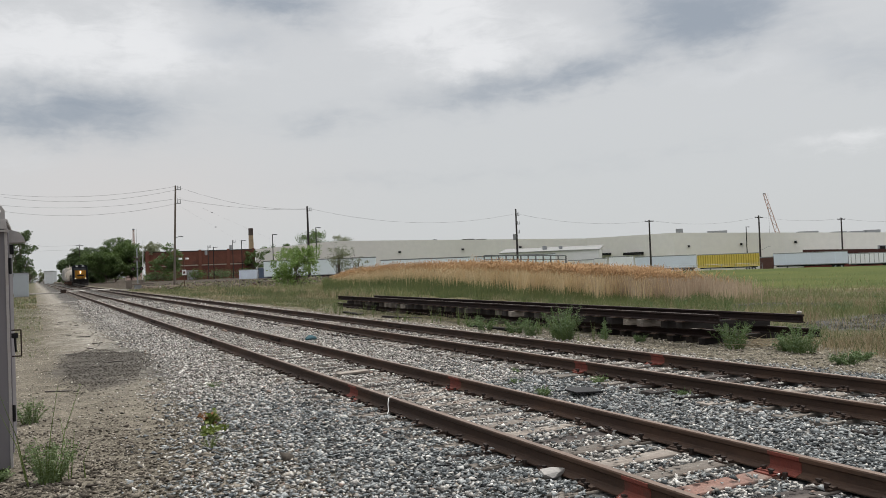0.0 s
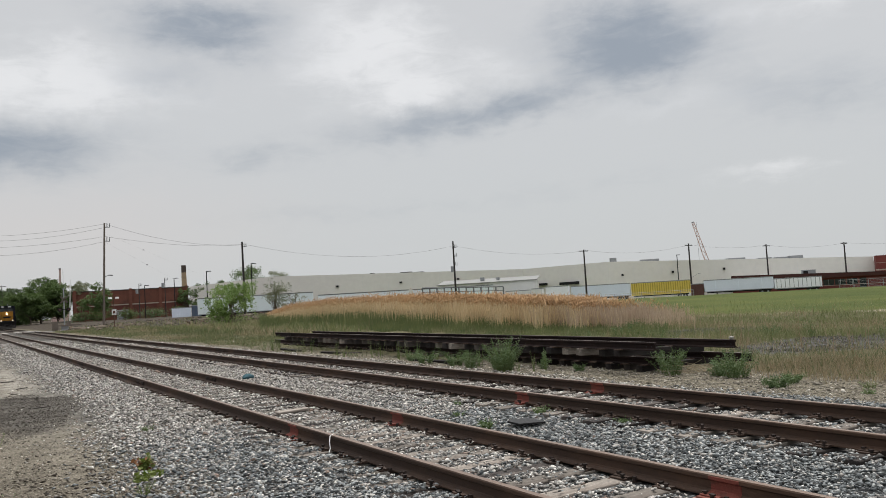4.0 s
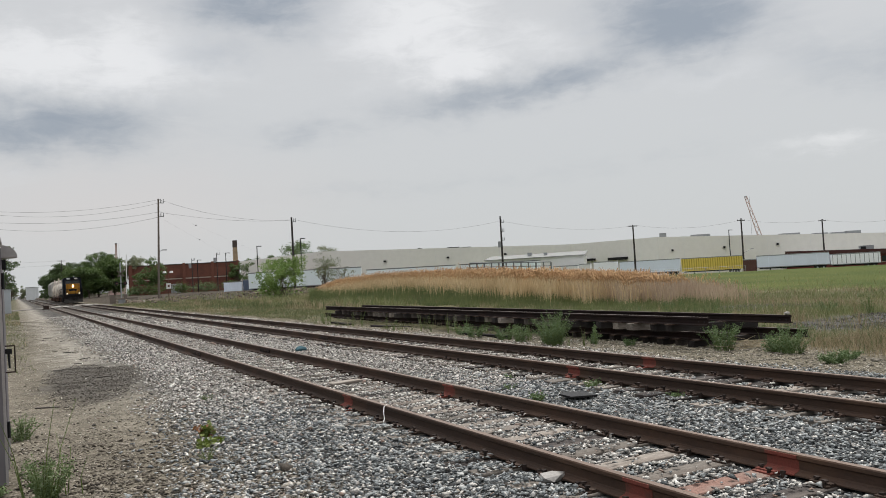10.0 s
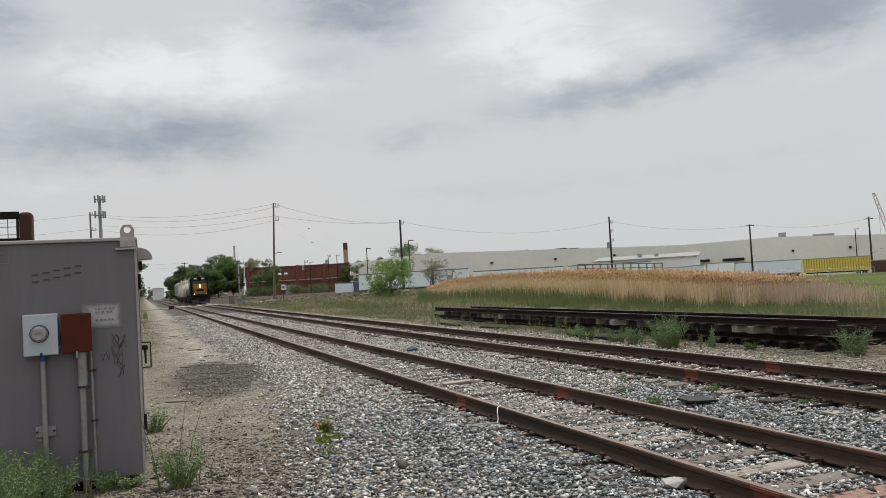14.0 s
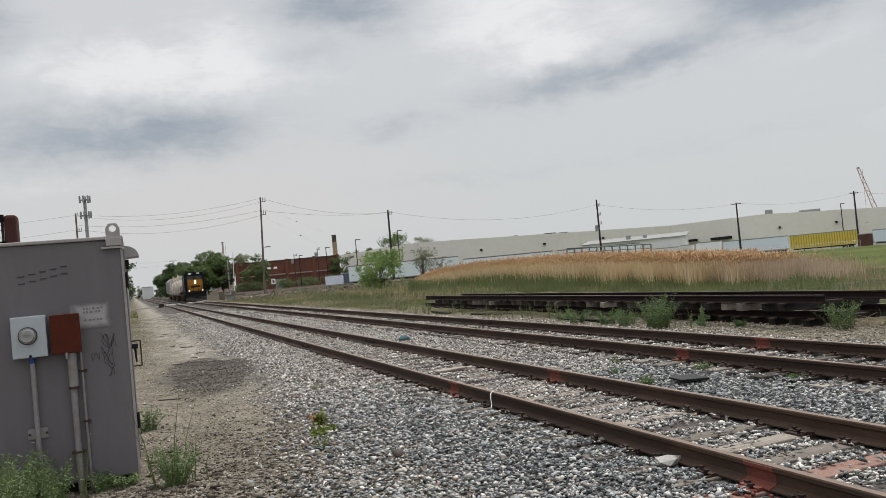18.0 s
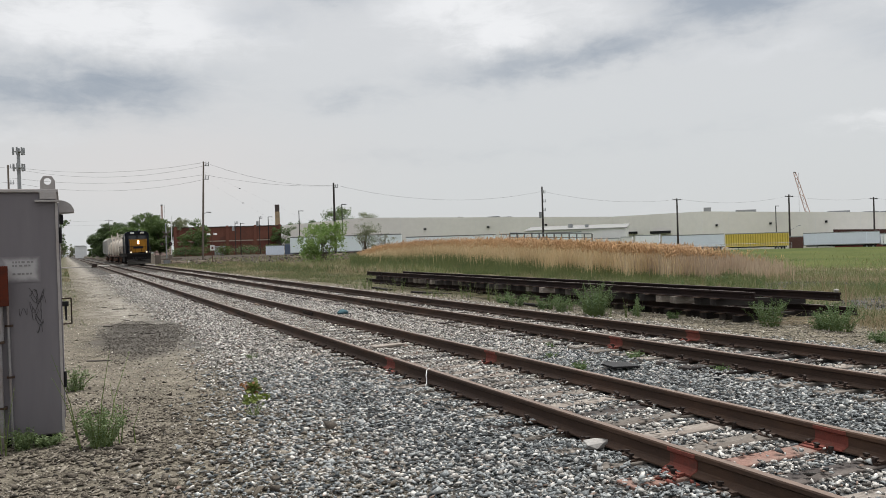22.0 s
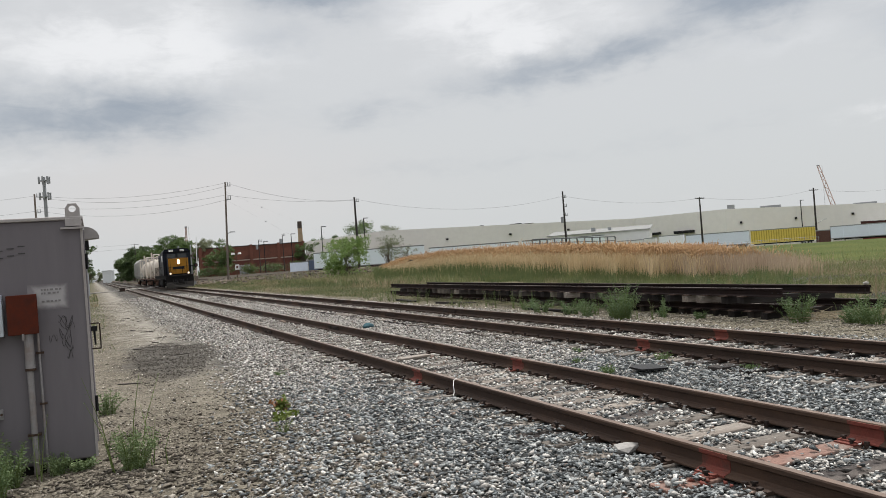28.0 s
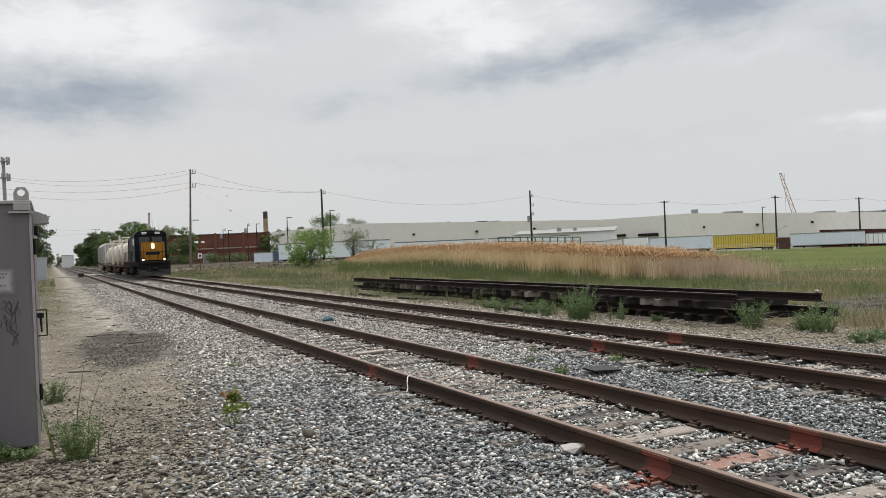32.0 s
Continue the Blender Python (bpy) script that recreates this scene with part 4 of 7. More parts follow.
    for v in lx.children[-1].data.vertices:
        v.co.z += 0.11 * max(0.0, ((q[0] - p[0]) * (v.co.y - p[1]) - (q[1] - p[1]) * (v.co.x - p[0])) / math.dist(p, q))
    part("side_wall", wall_between((107, 179), p, zb, 4.0, 0.3), WALL_WHITE2, lx)
    part("side_wall", wall_between(q, (125.6, 162), zb, 4.0, 0.3), WALL_WHITE2, lx)
    part("vent", slab_on(p, q, 10, 11, 4.2, 5.4, -3, -4), GALV_FAR, lx, "small roof vent")
    part("vent", slab_on(p, q, 14, 14.8, 4.2, 5.2, -3, -4), GALV_FAR, lx, "small roof vent")


warehouse()


def red_office():
    """The low brick wing with a long maroon roof band, and the brick tower beside it."""
    t = thing("brick_office_wing", "low maroon brick wing with flat band roof", "office building")
    p, q = (154.5, 126.8), (188.6, 89.6)
    part("front_wall", wall_between(p, q, -3.2, 0.0, 0.4), BRICK_NEW, t)
    band = sloped_wall(along(p, q, 0, 1.0), along(p, q, 50.5, 1.0), 0.0, 1.95, 0.45, 1.4)
    part("roof_band", band, BRICK_NEW, t, "maroon band along the roof edge")
    part("coping", sloped_wall(along(p, q, -0.2, 1.1), along(p, q, 50.6, 1.1), 0.4, 2.07, 0.56, 1.6), SOOT_RED, t, "dark roof edge")
    for v in t.children[-1].data.vertices:
        if v.co.z == t.children[-1].data.vertices[0].co.z:
            f_ = (Vector(v.co.xy) - Vector(p)).length / 50.5
            v.co.z = 1.96 - 1.5 * f_
    part("roof", slab_on(p, q, -0.2, 50.4, 0.2, 0.35, -9, -0.45), ROOF_EDGE, t)
    for s in np.arange(19.2, 26.0, 2.4):
        wnd = part("window", slab_on(p, q, s, s + 2.2, -1.3, -0.05, -0.1, 0.03), DARK_GLASS, t)
        part("mullion", slab_on(p, q, s + 1.06, s + 1.14, -1.3, -0.05, 0.04, 0.1), GALV_FAR, wnd)
    part("sill_band", slab_on(p, q, 18.0, 34.0, -1.45, -1.32, 0.003, 0.1), STONE_TRIM, t, "pale sill band")
    part("door", slab_on(p, q, 26.6, 28.0, -3.1, -0.02, -0.1, 0.04), BLACK, t, "dark recessed doorway")
    part("doorway", slab_on(p, q, 34.6, 37.0, -3.1, -0.02, -0.1, 0.04), BLACK, t, "dark recessed doorway")
    w_ = part("roof_unit", slab_on(p, q, 15.2, 18.0, 0.35, 2.4, -1.2, -3.2), GALV_FAR, t, "grey rooftop ventilation unit")
    part("louvre", slab_on(p, q, 15.4, 16.4, 0.9, 2.2, -1.19, -1.12), BLACK, w_)
    u = thing("brick_stair_tower", "maroon brick tower block with pale bands", "tower")
    a, b = (181.6, 108.6), (183.6, 105.8)
    part("wall", wall_between(a, b, -3, 4.75, 4), BRICK_NEW, u)
    for z in (1.5, 3.0):
        part("band", slab_on(a, b, -0.02, 3.46, z, z + 0.1, 0.003, 0.05), STONE_TRIM, u)
    k = thing("entrance_block", "maroon brick entrance block with pale roof edge", "building")
    a, b = (181.2, 102.6), (190, 93)
    part("wall", wall_between(a, b, -3, 1.9, 3), BRICK_NEW, k)
    part("coping", slab_on(a, b, -4.5, 0.0, 1.3, 1.6, 0.0, -3.0), STONE_TRIM, k, "pale low roof edge")
    v = thing("distant_white_hall", "pale flat-roofed hall beyond the brick wing", "building")
    part("wall", wall_between((196, 113), (270, 42), -3, 3.6, 20), WALL_WHITE2, v)
    part("roof", slab_on((196, 113), (270, 42), -0.2, 103, 3.6, 3.8, 0.2, -20.2), ROOF_EDGE, v)


red_office()


def brick_factory():
    t = thing("brick_factory", "long old red brick factory hall with stone bands", "factory")
    p, q = (26.9, 231.4), (55.2, 226)
    z0, z1 = -0.3, 8.0
    wall = part("front_wall", wall_between(p, q, z0, z1, 0.5), BRICK, t)
    part("side_wall", wall_between((30.3, 261), p, z0, z1, 0.5), BRICK_DARK, t)
    part("end_wall", wall_between(q, (60, 256), z0, z1, 0.5), BRICK, t)
    part("roof", prism([(27.4, 232.0), (55, 226.8), (60, 256), (30.6, 261)], 7.2, 7.5), ROOF_EDGE, t)
    part("coping", slab_on(p, q, -0.2, 29.0, z1, z1 + 0.25, -0.6, 0.12), SOOT, t, "dark parapet coping")
    for s in (0.2, 7.0, 13.8, 21.3, 28.0):
        part("pilaster", slab_on(p, q, s, s + 0.7, z0, z1 + 0.45, 0.003, 0.3), BRICK, wall)
    for s in (0.9, 7.7, 14.5, 22.0):
        w_ = 6.0 if s != 14.5 else 6.7
        part("sill_band", slab_on(p, q, s, s + w_ - 0.1, 4.1, 4.4, 0.003, 0.16), STONE_TRIM, wall, "pale stone sill band")
        part("bricked_bay", slab_on(p, q, s + 0.4, s + w_ - 0.6, 1.2, 4.0, 0.003, 0.07), BRICK_DARK, wall, "bricked-up window bay")
        part("bricked_bay", slab_on(p, q, s + 0.4, s + w_ - 0.6, 4.6, 6.8, 0.003, 0.07), BRICK, wall, "bricked-up window bay")
    part("roller_door", slab_on(p, q, 10.6, 13.6, z0, 2.9, 0.08, 0.2), GALV_FAR, wall, "grey roller door")
    c = thing("factory_chimney", "tall square buff brick chimney with sooty top", "chimney")
    m = pose(60.6, 252.6, 0)
    c.matrix_basis = m
    part("shaft", sweep([(-0.78, 0), (0.78, 0), (0.58, 13.2), (-0.58, 13.2)], -0.6, 0.6), BUFF, c)
    part("cap", box(-0.6, 0.6, -0.62, 0.62, 13.2, 15.4, bevel=0.08), SOOT, c, "soot-blackened chimney top")


brick_factory()


def ruin():
    """The roofless brick building behind the grey cabinet."""
    t = thing("ruined_brick_building", "roofless old brick building with empty window frames", "ruin")
    y = 70.0
    w_ = box(-40, -8.0, y, y + 0.5, -0.1, 6.6)
    part("front_wall", w_, BRICK_DARK, t)
    part("corner_pier", box(-8.9, -8.0, y - 0.02, y + 1.6, 6.6, 8.95, bevel=0.22), SOOT_RED, t, "soot-stained brick corner pier")
    part("side_wall", box(-8.5, -8.0, y + 1.6, y + 26, -0.1, 6.4), BRICK, t)
    part("lintel", box(-40, -8.9, y, y + 0.5, 8.45, 9.0), ENGINE_BLACK, t, "charred roof beam over the openings")
    for k in range(9):
        x = -8.6 - k * 3.4
        f = part("window_frame", box(x - 0.5, x - 0.32, y + 0.1, y + 0.3, 6.6, 8.45), IRON, t, "rusted steel window frame")
        for j in range(1, 5):
            part("glazing_bar", box(x - 0.5 - j * 0.62, x - 0.44 - j * 0.62, y + 0.17, y + 0.23, 6.6, 8.45), GALV_FAR, f)
        for z in (7.2, 7.8):
            part("glazing_bar", box(x - 3.5, x - 0.5, y + 0.17, y + 0.23, z, z + 0.06), GALV_FAR, f)
    part("back_wall", box(-40, -8.5, y + 25.6, y + 26, -0.1, 5.0), BRICK_DARK, t)
    part("debris_edge", box(-16, -8.6, y + 0.1, y + 0.45, 6.6, 6.95), ENGINE_BLACK, t)


ruin()


# ---- trailers ----
def trailer(name, label, p, q, base, high, material, ribs=0, legs=True, rib_mat=None, group="parked trailers", edge=None):
    """A box trailer standing from p to q (its visible side)."""
    d = Vector(q) - Vector(p)
    t = thing(name, label, "trailer", pose(p[0], p[1], base, 0, 0, math.degrees(math.atan2(d.y, d.x))), group)
    n = d.length
    z0 = 1.15 if legs else 0.1
    body = part("body", box(0, n, 0, 2.5, z0, high, bevel=0.03), material, t)
    part("roof_rail", box(-0.01, n + 0.01, -0.03, 2.53, high - 0.16, high + 0.03), edge or GALV_FAR, body, "metal roof rail")
    part("floor_rail", box(-0.01, n + 0.01, -0.03, 2.53, z0 - 0.14, z0 + 0.02), GALV_FAR if ribs < 20 else material, body, "metal floor rail")
    for k in range(ribs):
        x = (k + 0.5) * n / ribs
        part("side_rib", box(x - (0.08 if ribs > 20 else 0.05), x + (0.08 if ribs > 20 else 0.05), -0.1 if ribs > 20 else -0.06, -0.004, z0 + 0.1, high - 0.14), rib_mat or material, body)
    if legs:
        for x in (n - 1.2, n - 2.4):
            for y in (0.15, 1.95):
                w_ = part("wheel", rod((x, y, 0.5), (x, y + 0.4, 0.5), 0.5, n=16), TYRE, t)
                part("hub", rod((x, y - 0.02, 0.5), (x, y + 0.42, 0.5), 0.2, n=10), GALV_FAR, w_)
        for y in (0.5, 1.9):
            part("landing_leg", box(2.6, 2.75, y, y + 0.15, 0.02, z0), BLACK, t)
        part("chassis", box(0.5, n - 0.4, 0.8, 1.7, z0 - 0.4, z0 - 0.14), BLACK, t)
    return t


def trailers():
    line0, line1 = (100.5, 165.5), (172, 90.5)
    u = (Vector(line1) - Vector(line0)).normalized()

    def spot(metres):
        v = Vector((132.1, 136.5)) + u * metres
        return v.x, v.y

    trailer("container_trailer", "yellow ribbed container on a trailer", spot(0), spot(12.9), -2.12, 3.95, YELLOW, 26, rib_mat=YELLOW_RIB_SHADE)
    trailer("brown_container", "dull brown shipping container on the ground", spot(13.0), spot(15.7), -2.1, 2.9, BROWN_STEEL, 10, False)
    trailer("box_trailer", "white box trailer parked beside the lawn", spot(15.8), spot(30.2), -2.22, 3.68, TRAILER, 3, rib_mat=TRAILER)
    trailer("ribbed_trailer", "white trailer with dark upright side posts", spot(30.4), spot(39.9), -2.4, 3.3, TRAILER_WHITE, 11, rib_mat=GALV_FAR)
    trailer("box_trailer", "pale blue box trailer behind the reeds", spot(-13.6), spot(-0.3), -2.05, 3.95, TRAILER, 0)
    trailer("box_trailer", "pale box trailer beside the loading doors", spot(-19.5), spot(-14.2), -2.0, 4.15, TRAILER_WHITE, 2)
    for s, h in ((-29.0, 3.7), (-25.8, 3.7), (-22.8, 3.9)):
        trailer("box_trailer", "white trailer end at a loading door", spot(s), spot(s + 2.5), -2.0, h, WHITE, 0, False)
    # long row before the far wing
    a, b = Vector((41.9, 164.6)), Vector((100, 139))
    v = (b - a).normalized()
    for s, e, lab in ((0.0, 22.8, 0), (23.8, 42.3, 1), (43.3, 60.0, 1)):
        p, q = a + v * s, a + v * e
        trailer("box_trailer", "long white box trailer behind the reeds", (p.x, p.y), (q.x, q.y), -0.4 - 0.6 * lab, 4.35 - 0.1 * lab, TRAILER_MINT, 0, edge=DARK_EDGE)
    trailer("storage_container", "slate blue storage container at the yard's end", (43.5, 175.6), (45.6, 174.9), -0.2, 2.9, NAVY_BOX, 4, False)
    trailer("storage_container", "pale grey storage container at the yard's end", (39.6, 176.8), (43.3, 175.7), -0.2, 2.6, TRAILER, 9, False)


trailers()


# ---- poles and lines ----
def utility_pole(x, y, z, top, material, label, arms, r=0.17, lean=0.0):
    t = thing("utility_pole", label, "utility pole", pose(x, y, z, 0, lean, 0), "utility poles")
    part("shaft", rod((0, 0, 0), (0, 0, top), r, r * 0.62, 10), material, t)
    for kind, h in arms:
        if kind == "arm":
            c = part("cross_arm", box(-1.2, 1.2, -0.06, 0.06, h - 0.07, h + 0.07), material, t)
            for u in (-1.1, -0.55, 0.55, 1.1):
                part("insulator", rod((u, 0, h + 0.07), (u, 0, h + 0.27), 0.06, 0.04, 8), GALV_FAR, c)
        elif kind == "bracket":
            c = part("bracket", box(0.05, 0.75, -0.05, 0.05, h - 0.05, h + 0.05), GALV_FAR, t)
            for u in (0.35, 0.7):
                part("insulator", rod((u, 0, h + 0.05), (u, 0, h + 0.6), 0.07, 0.05, 8), GALV_FAR, c)
        elif kind == "can":
            part("transformer", rod((-0.5, 0, h), (-0.5, 0, h + 1.2), 0.32, n=14), GALV_FAR, t, "grey pole transformer")
        elif kind == "lamp":
            u = 0.55 if top > 14 else 2.4
            c = part("lamp_arm", rod((0, 0, h), (u, -0.3, h + 0.4 * u), 0.05, 0.04, 8), GALV_FAR, t)
            part("lamp_head", box(u - 0.1, u + 0.55, -0.45, -0.15, h + 0.4 * u - 0.05, h + 0.4 * u + 0.08), GALV_FAR, c)
    return t


def line(p, q, sag, r=0.016):
    p, q = Vector(p), Vector(q)
    bm = tube([p.lerp(q, k / 14) - Vector((0, 0, sag * 4 * k / 14 * (1 - k / 14))) for k in range(15)], r, 5)
    single("overhead_wire", bm, WIRE, "thin dark overhead wire between poles", "wire", group="overhead wires")


def poles():
    spots = [("A", 18.3, 123.5, 0.0, 14.9, POLE, [("bracket", 14.3), ("bracket", 12.3), ("lamp", 7.2)], 0.18),
             ("B", 43.3, 138.3, 0.0, 13.0, DARK_POLE, [("bracket", 12.2)], 0.24),
             ("C", 87.3, 139.9, -0.6, 13.1, DARK_POLE, [("bracket", 11.8), ("bracket", 10.0), ("bracket", 8.2), ("can", 6.8)], 0.24),
             ("D", 121.4, 139.5, -1.6, 11.5, DARK_POLE, [("arm", 11.2)], 0.24),
             ("E", 148.6, 133.7, -2.4, 12.7, DARK_POLE, [("arm", 12.2), ("lamp", 4.6)], 0.24),
             ("F", 163.4, 123.7, -2.5, 11.5, DARK_POLE, [("arm", 11.1)], 0.22),
             ("G", 177.0, 113.0, -2.6, 10.9, DARK_POLE, [("arm", 10.6)], 0.22),
             ("H", 200, 96, -2.6, 10.6, DARK_POLE, [("arm", 10.3)], 0.22),
             ("W", -8.0, 149.7, 0.0, 16.7, POLE, [("bracket", 16.2), ("bracket", 13.6)], 0.22),
             ("V", -70, 130, 0.0, 14.0, POLE, [("bracket", 13.4), ("bracket", 11.4)], 0.22)]
    labels = {"A": "tall grey wooden utility pole beside the far track", "W": "grey wooden utility pole beyond the cabinet", "V": "grey wooden utility pole"}
    at = {}
    for k, x, y, z, h, m, arms, r in spots:
        utility_pole(x, y, z, h, m, labels.get(k, "dark creosoted utility pole along the yard"), arms, r, 2.2 if k == "A" else 0.0)
        at[k] = (x + (0.5 if k == "A" else 0.0), y, z)
    for a, b, ha, hb, sag in (("A", "B", 14.7, 12.6, 1.1), ("A", "B", 12.9, 12.5, 0.6), ("B", "C", 12.6, 12.2, 2.2), ("C", "D", 12.1, 11.3, 1.2), ("D", "E", 11.4, 12.4, 1.2), ("E", "F", 12.4, 11.3, 0.7), ("F", "G", 11.3, 10.8, 0.8), ("G", "H", 10.8, 10.5, 0.9),
                              ("W", "A", 16.4, 14.8, 1.2), ("W", "A", 16.2, 14.3, 1.6), ("W", "A", 14.6, 13.0, 1.1), ("W", "A", 13.9, 12.3, 1.6), ("V", "W", 13.6, 16.4, 1.4), ("V", "W", 11.6, 13.9, 1.4)):
        (xa, ya, za), (xb, yb, zb) = at[a], at[b]
        line((xa + 0.35, ya, za + ha), (xb + 0.35, yb, zb + hb), sag)
    for z0, q, at_ in ((13.4, (39.95, 143.5, 6.6), 0.3), (12.2, (40.0, 144.5, 2.9), 0.33)):
        p, q = Vector((18.85, 123.5, z0)), Vector(q)
        w_ = single("service_wire", tube([p.lerp(q, k / 6) for k in range(7)], 0.003, 5), WIRE, "thin service wire with a small dark marker", "wire", group="overhead wires")
        v = p.lerp(q, at_)
        part("wire_marker", box(v.x - 0.12, v.x + 0.12, v.y - 0.04, v.y + 0.04, v.z - 0.06, v.z + 0.05, bevel=0.02), BLACK, w_, "small dark wire marker")
    utility_pole(-60, 300, 0.0, 14.3, DARK_POLE, "far grey utility pole beyond the ruin", [("arm", 13.9)], 0.18)
    utility_pole(14, 300, 0.0, 13.3, DARK_POLE, "far dark utility pole among the trees", [("arm", 12.9)], 0.15)
    line((-60, 300, 14), (14, 300, 13.0), 0.6)
    line((-60, 300, 12.5), (14, 300, 11.6), 0.6)
    for x, y, h in ((39.3, 209.2, 8.9), (45.2, 208.0, 10.0)):
        utility_pole(x, y, 0.0, h, DARK_POLE, "thin dark utility pole before the brick factory", [("bracket", h - 0.5), ("can", h - 2.4)], 0.13)
    # yard lights: slim dark poles with a short head
    for x, y, z, h in ((45.6, 199.8, 0.0, 9.6), (45.9, 171.9, 0.0, 9.7), (52.9, 163.6, 0.0, 10.6), (150.4, 139.2, -2.4, 10.4), (40.2, 207.0, 0.0, 8.4)):
        t = thing("yard_light", "slim dark yard light pole with short arm", "street lamp", pose(x, y, z), "yard lights")
        part("shaft", rod((0, 0, 0), (0, 0, h), 0.12, 0.09, 8), BLACK, t)
        part("lamp_head", box(-0.05, 1.0, -0.15, 0.15, h - 0.12, h + 0.02), BLACK, t)
    # cell tower
    t = thing("cell_tower", "grey monopole cell tower with antenna panels", "cell tower", pose(-7.7, 179.7, 0))
    part("shaft", rod((0, 0, 0), (0, 0, 23.0), 0.45, 0.3, 14), GALV_FAR, t)
    for z in (22.2, 19.0):
        ring = part("antenna_ring", rod((0, 0, z), (0, 0, z + 0.15), 0.85, n=12), GALV_FAR, t)
        for k in range(7):
            a = k * math.tau / 7
            c, s = 1.0 * math.cos(a), 1.0 * math.sin(a)
            part("antenna_panel", box(c - 0.16, c + 0.16, s - 0.12, s + 0.12, z - 0.5, z + 0.9, bevel=0.03), GALV_FAR, ring)


poles()


def lattice_crane(p, q, width, name, label):
    """A lattice boom from p to q."""
    t = thing(name, label, "crane")
    p, q = Vector(p), Vector(q)
    d = q - p
    side = Vector((d.y, -d.x, 0))
    side = (side.normalized() if side.length > 0.1 else Vector((1, 0, 0))) * width
    up = d.cross(side).normalized() * width
    n = 14
    for a, b in ((1, 1), (1, -1), (-1, -1), (-1, 1)):
        o = (side * a + up * b) / 2
        part("chord", rod(p + o, q + o * 0.45, 0.16, 0.13, 6), CRANE_RED, t)
    for k in range(n):
        s0, s1 = k / n, (k + 1) / n
        f0, f1 = 1 - 0.55 * s0, 1 - 0.55 * s1
        sgn = 1 if k % 2 else -1
        bm = bmesh.new()
        for c in (-1, 1):
            rod(p + d * s0 + (side * sgn + up * c) / 2 * f0, p + d * s1 + (-side * sgn + up * c) / 2 * f1, 0.09, n=5, bm=bm)
            rod(p + d * s0 + (side * c + up * sgn) / 2 * f0, p + d * s1 + (side * c - up * sgn) / 2 * f1, 0.09, n=5, bm=bm)
        part("brace", bm, CRANE_RED, t)
    part("boom_head", box(q.x - 0.4, q.x + 0.4, q.y - 0.4, q.y + 0.4, q.z - 0.2, q.z + 0.3, bevel=0.1), GALV_FAR, t)
    part("hoist_rope", rod(q + Vector((0.9, -0.9, 0)), (q.x + 0.9, q.y - 0.9, 4), 0.04, n=5), WIRE, t)
    part("machine_house", box(p.x - 3, p.x + 3, p.y - 3, p.y + 3, -2.5, p.z + 0.5, bevel=0.2), CRANE_RED, t)


lattice_crane((250.6, 214.6, 2.0), (246.7, 219.0, 23.8), 1.7, "crawler_crane", "tall pale red lattice crane boom beyond the warehouse")
lattice_crane((34.2, 330, 3.5), (34.2, 328, 19.6), 0.8, "distant_crane", "distant pale lattice crane mast behind the trees")

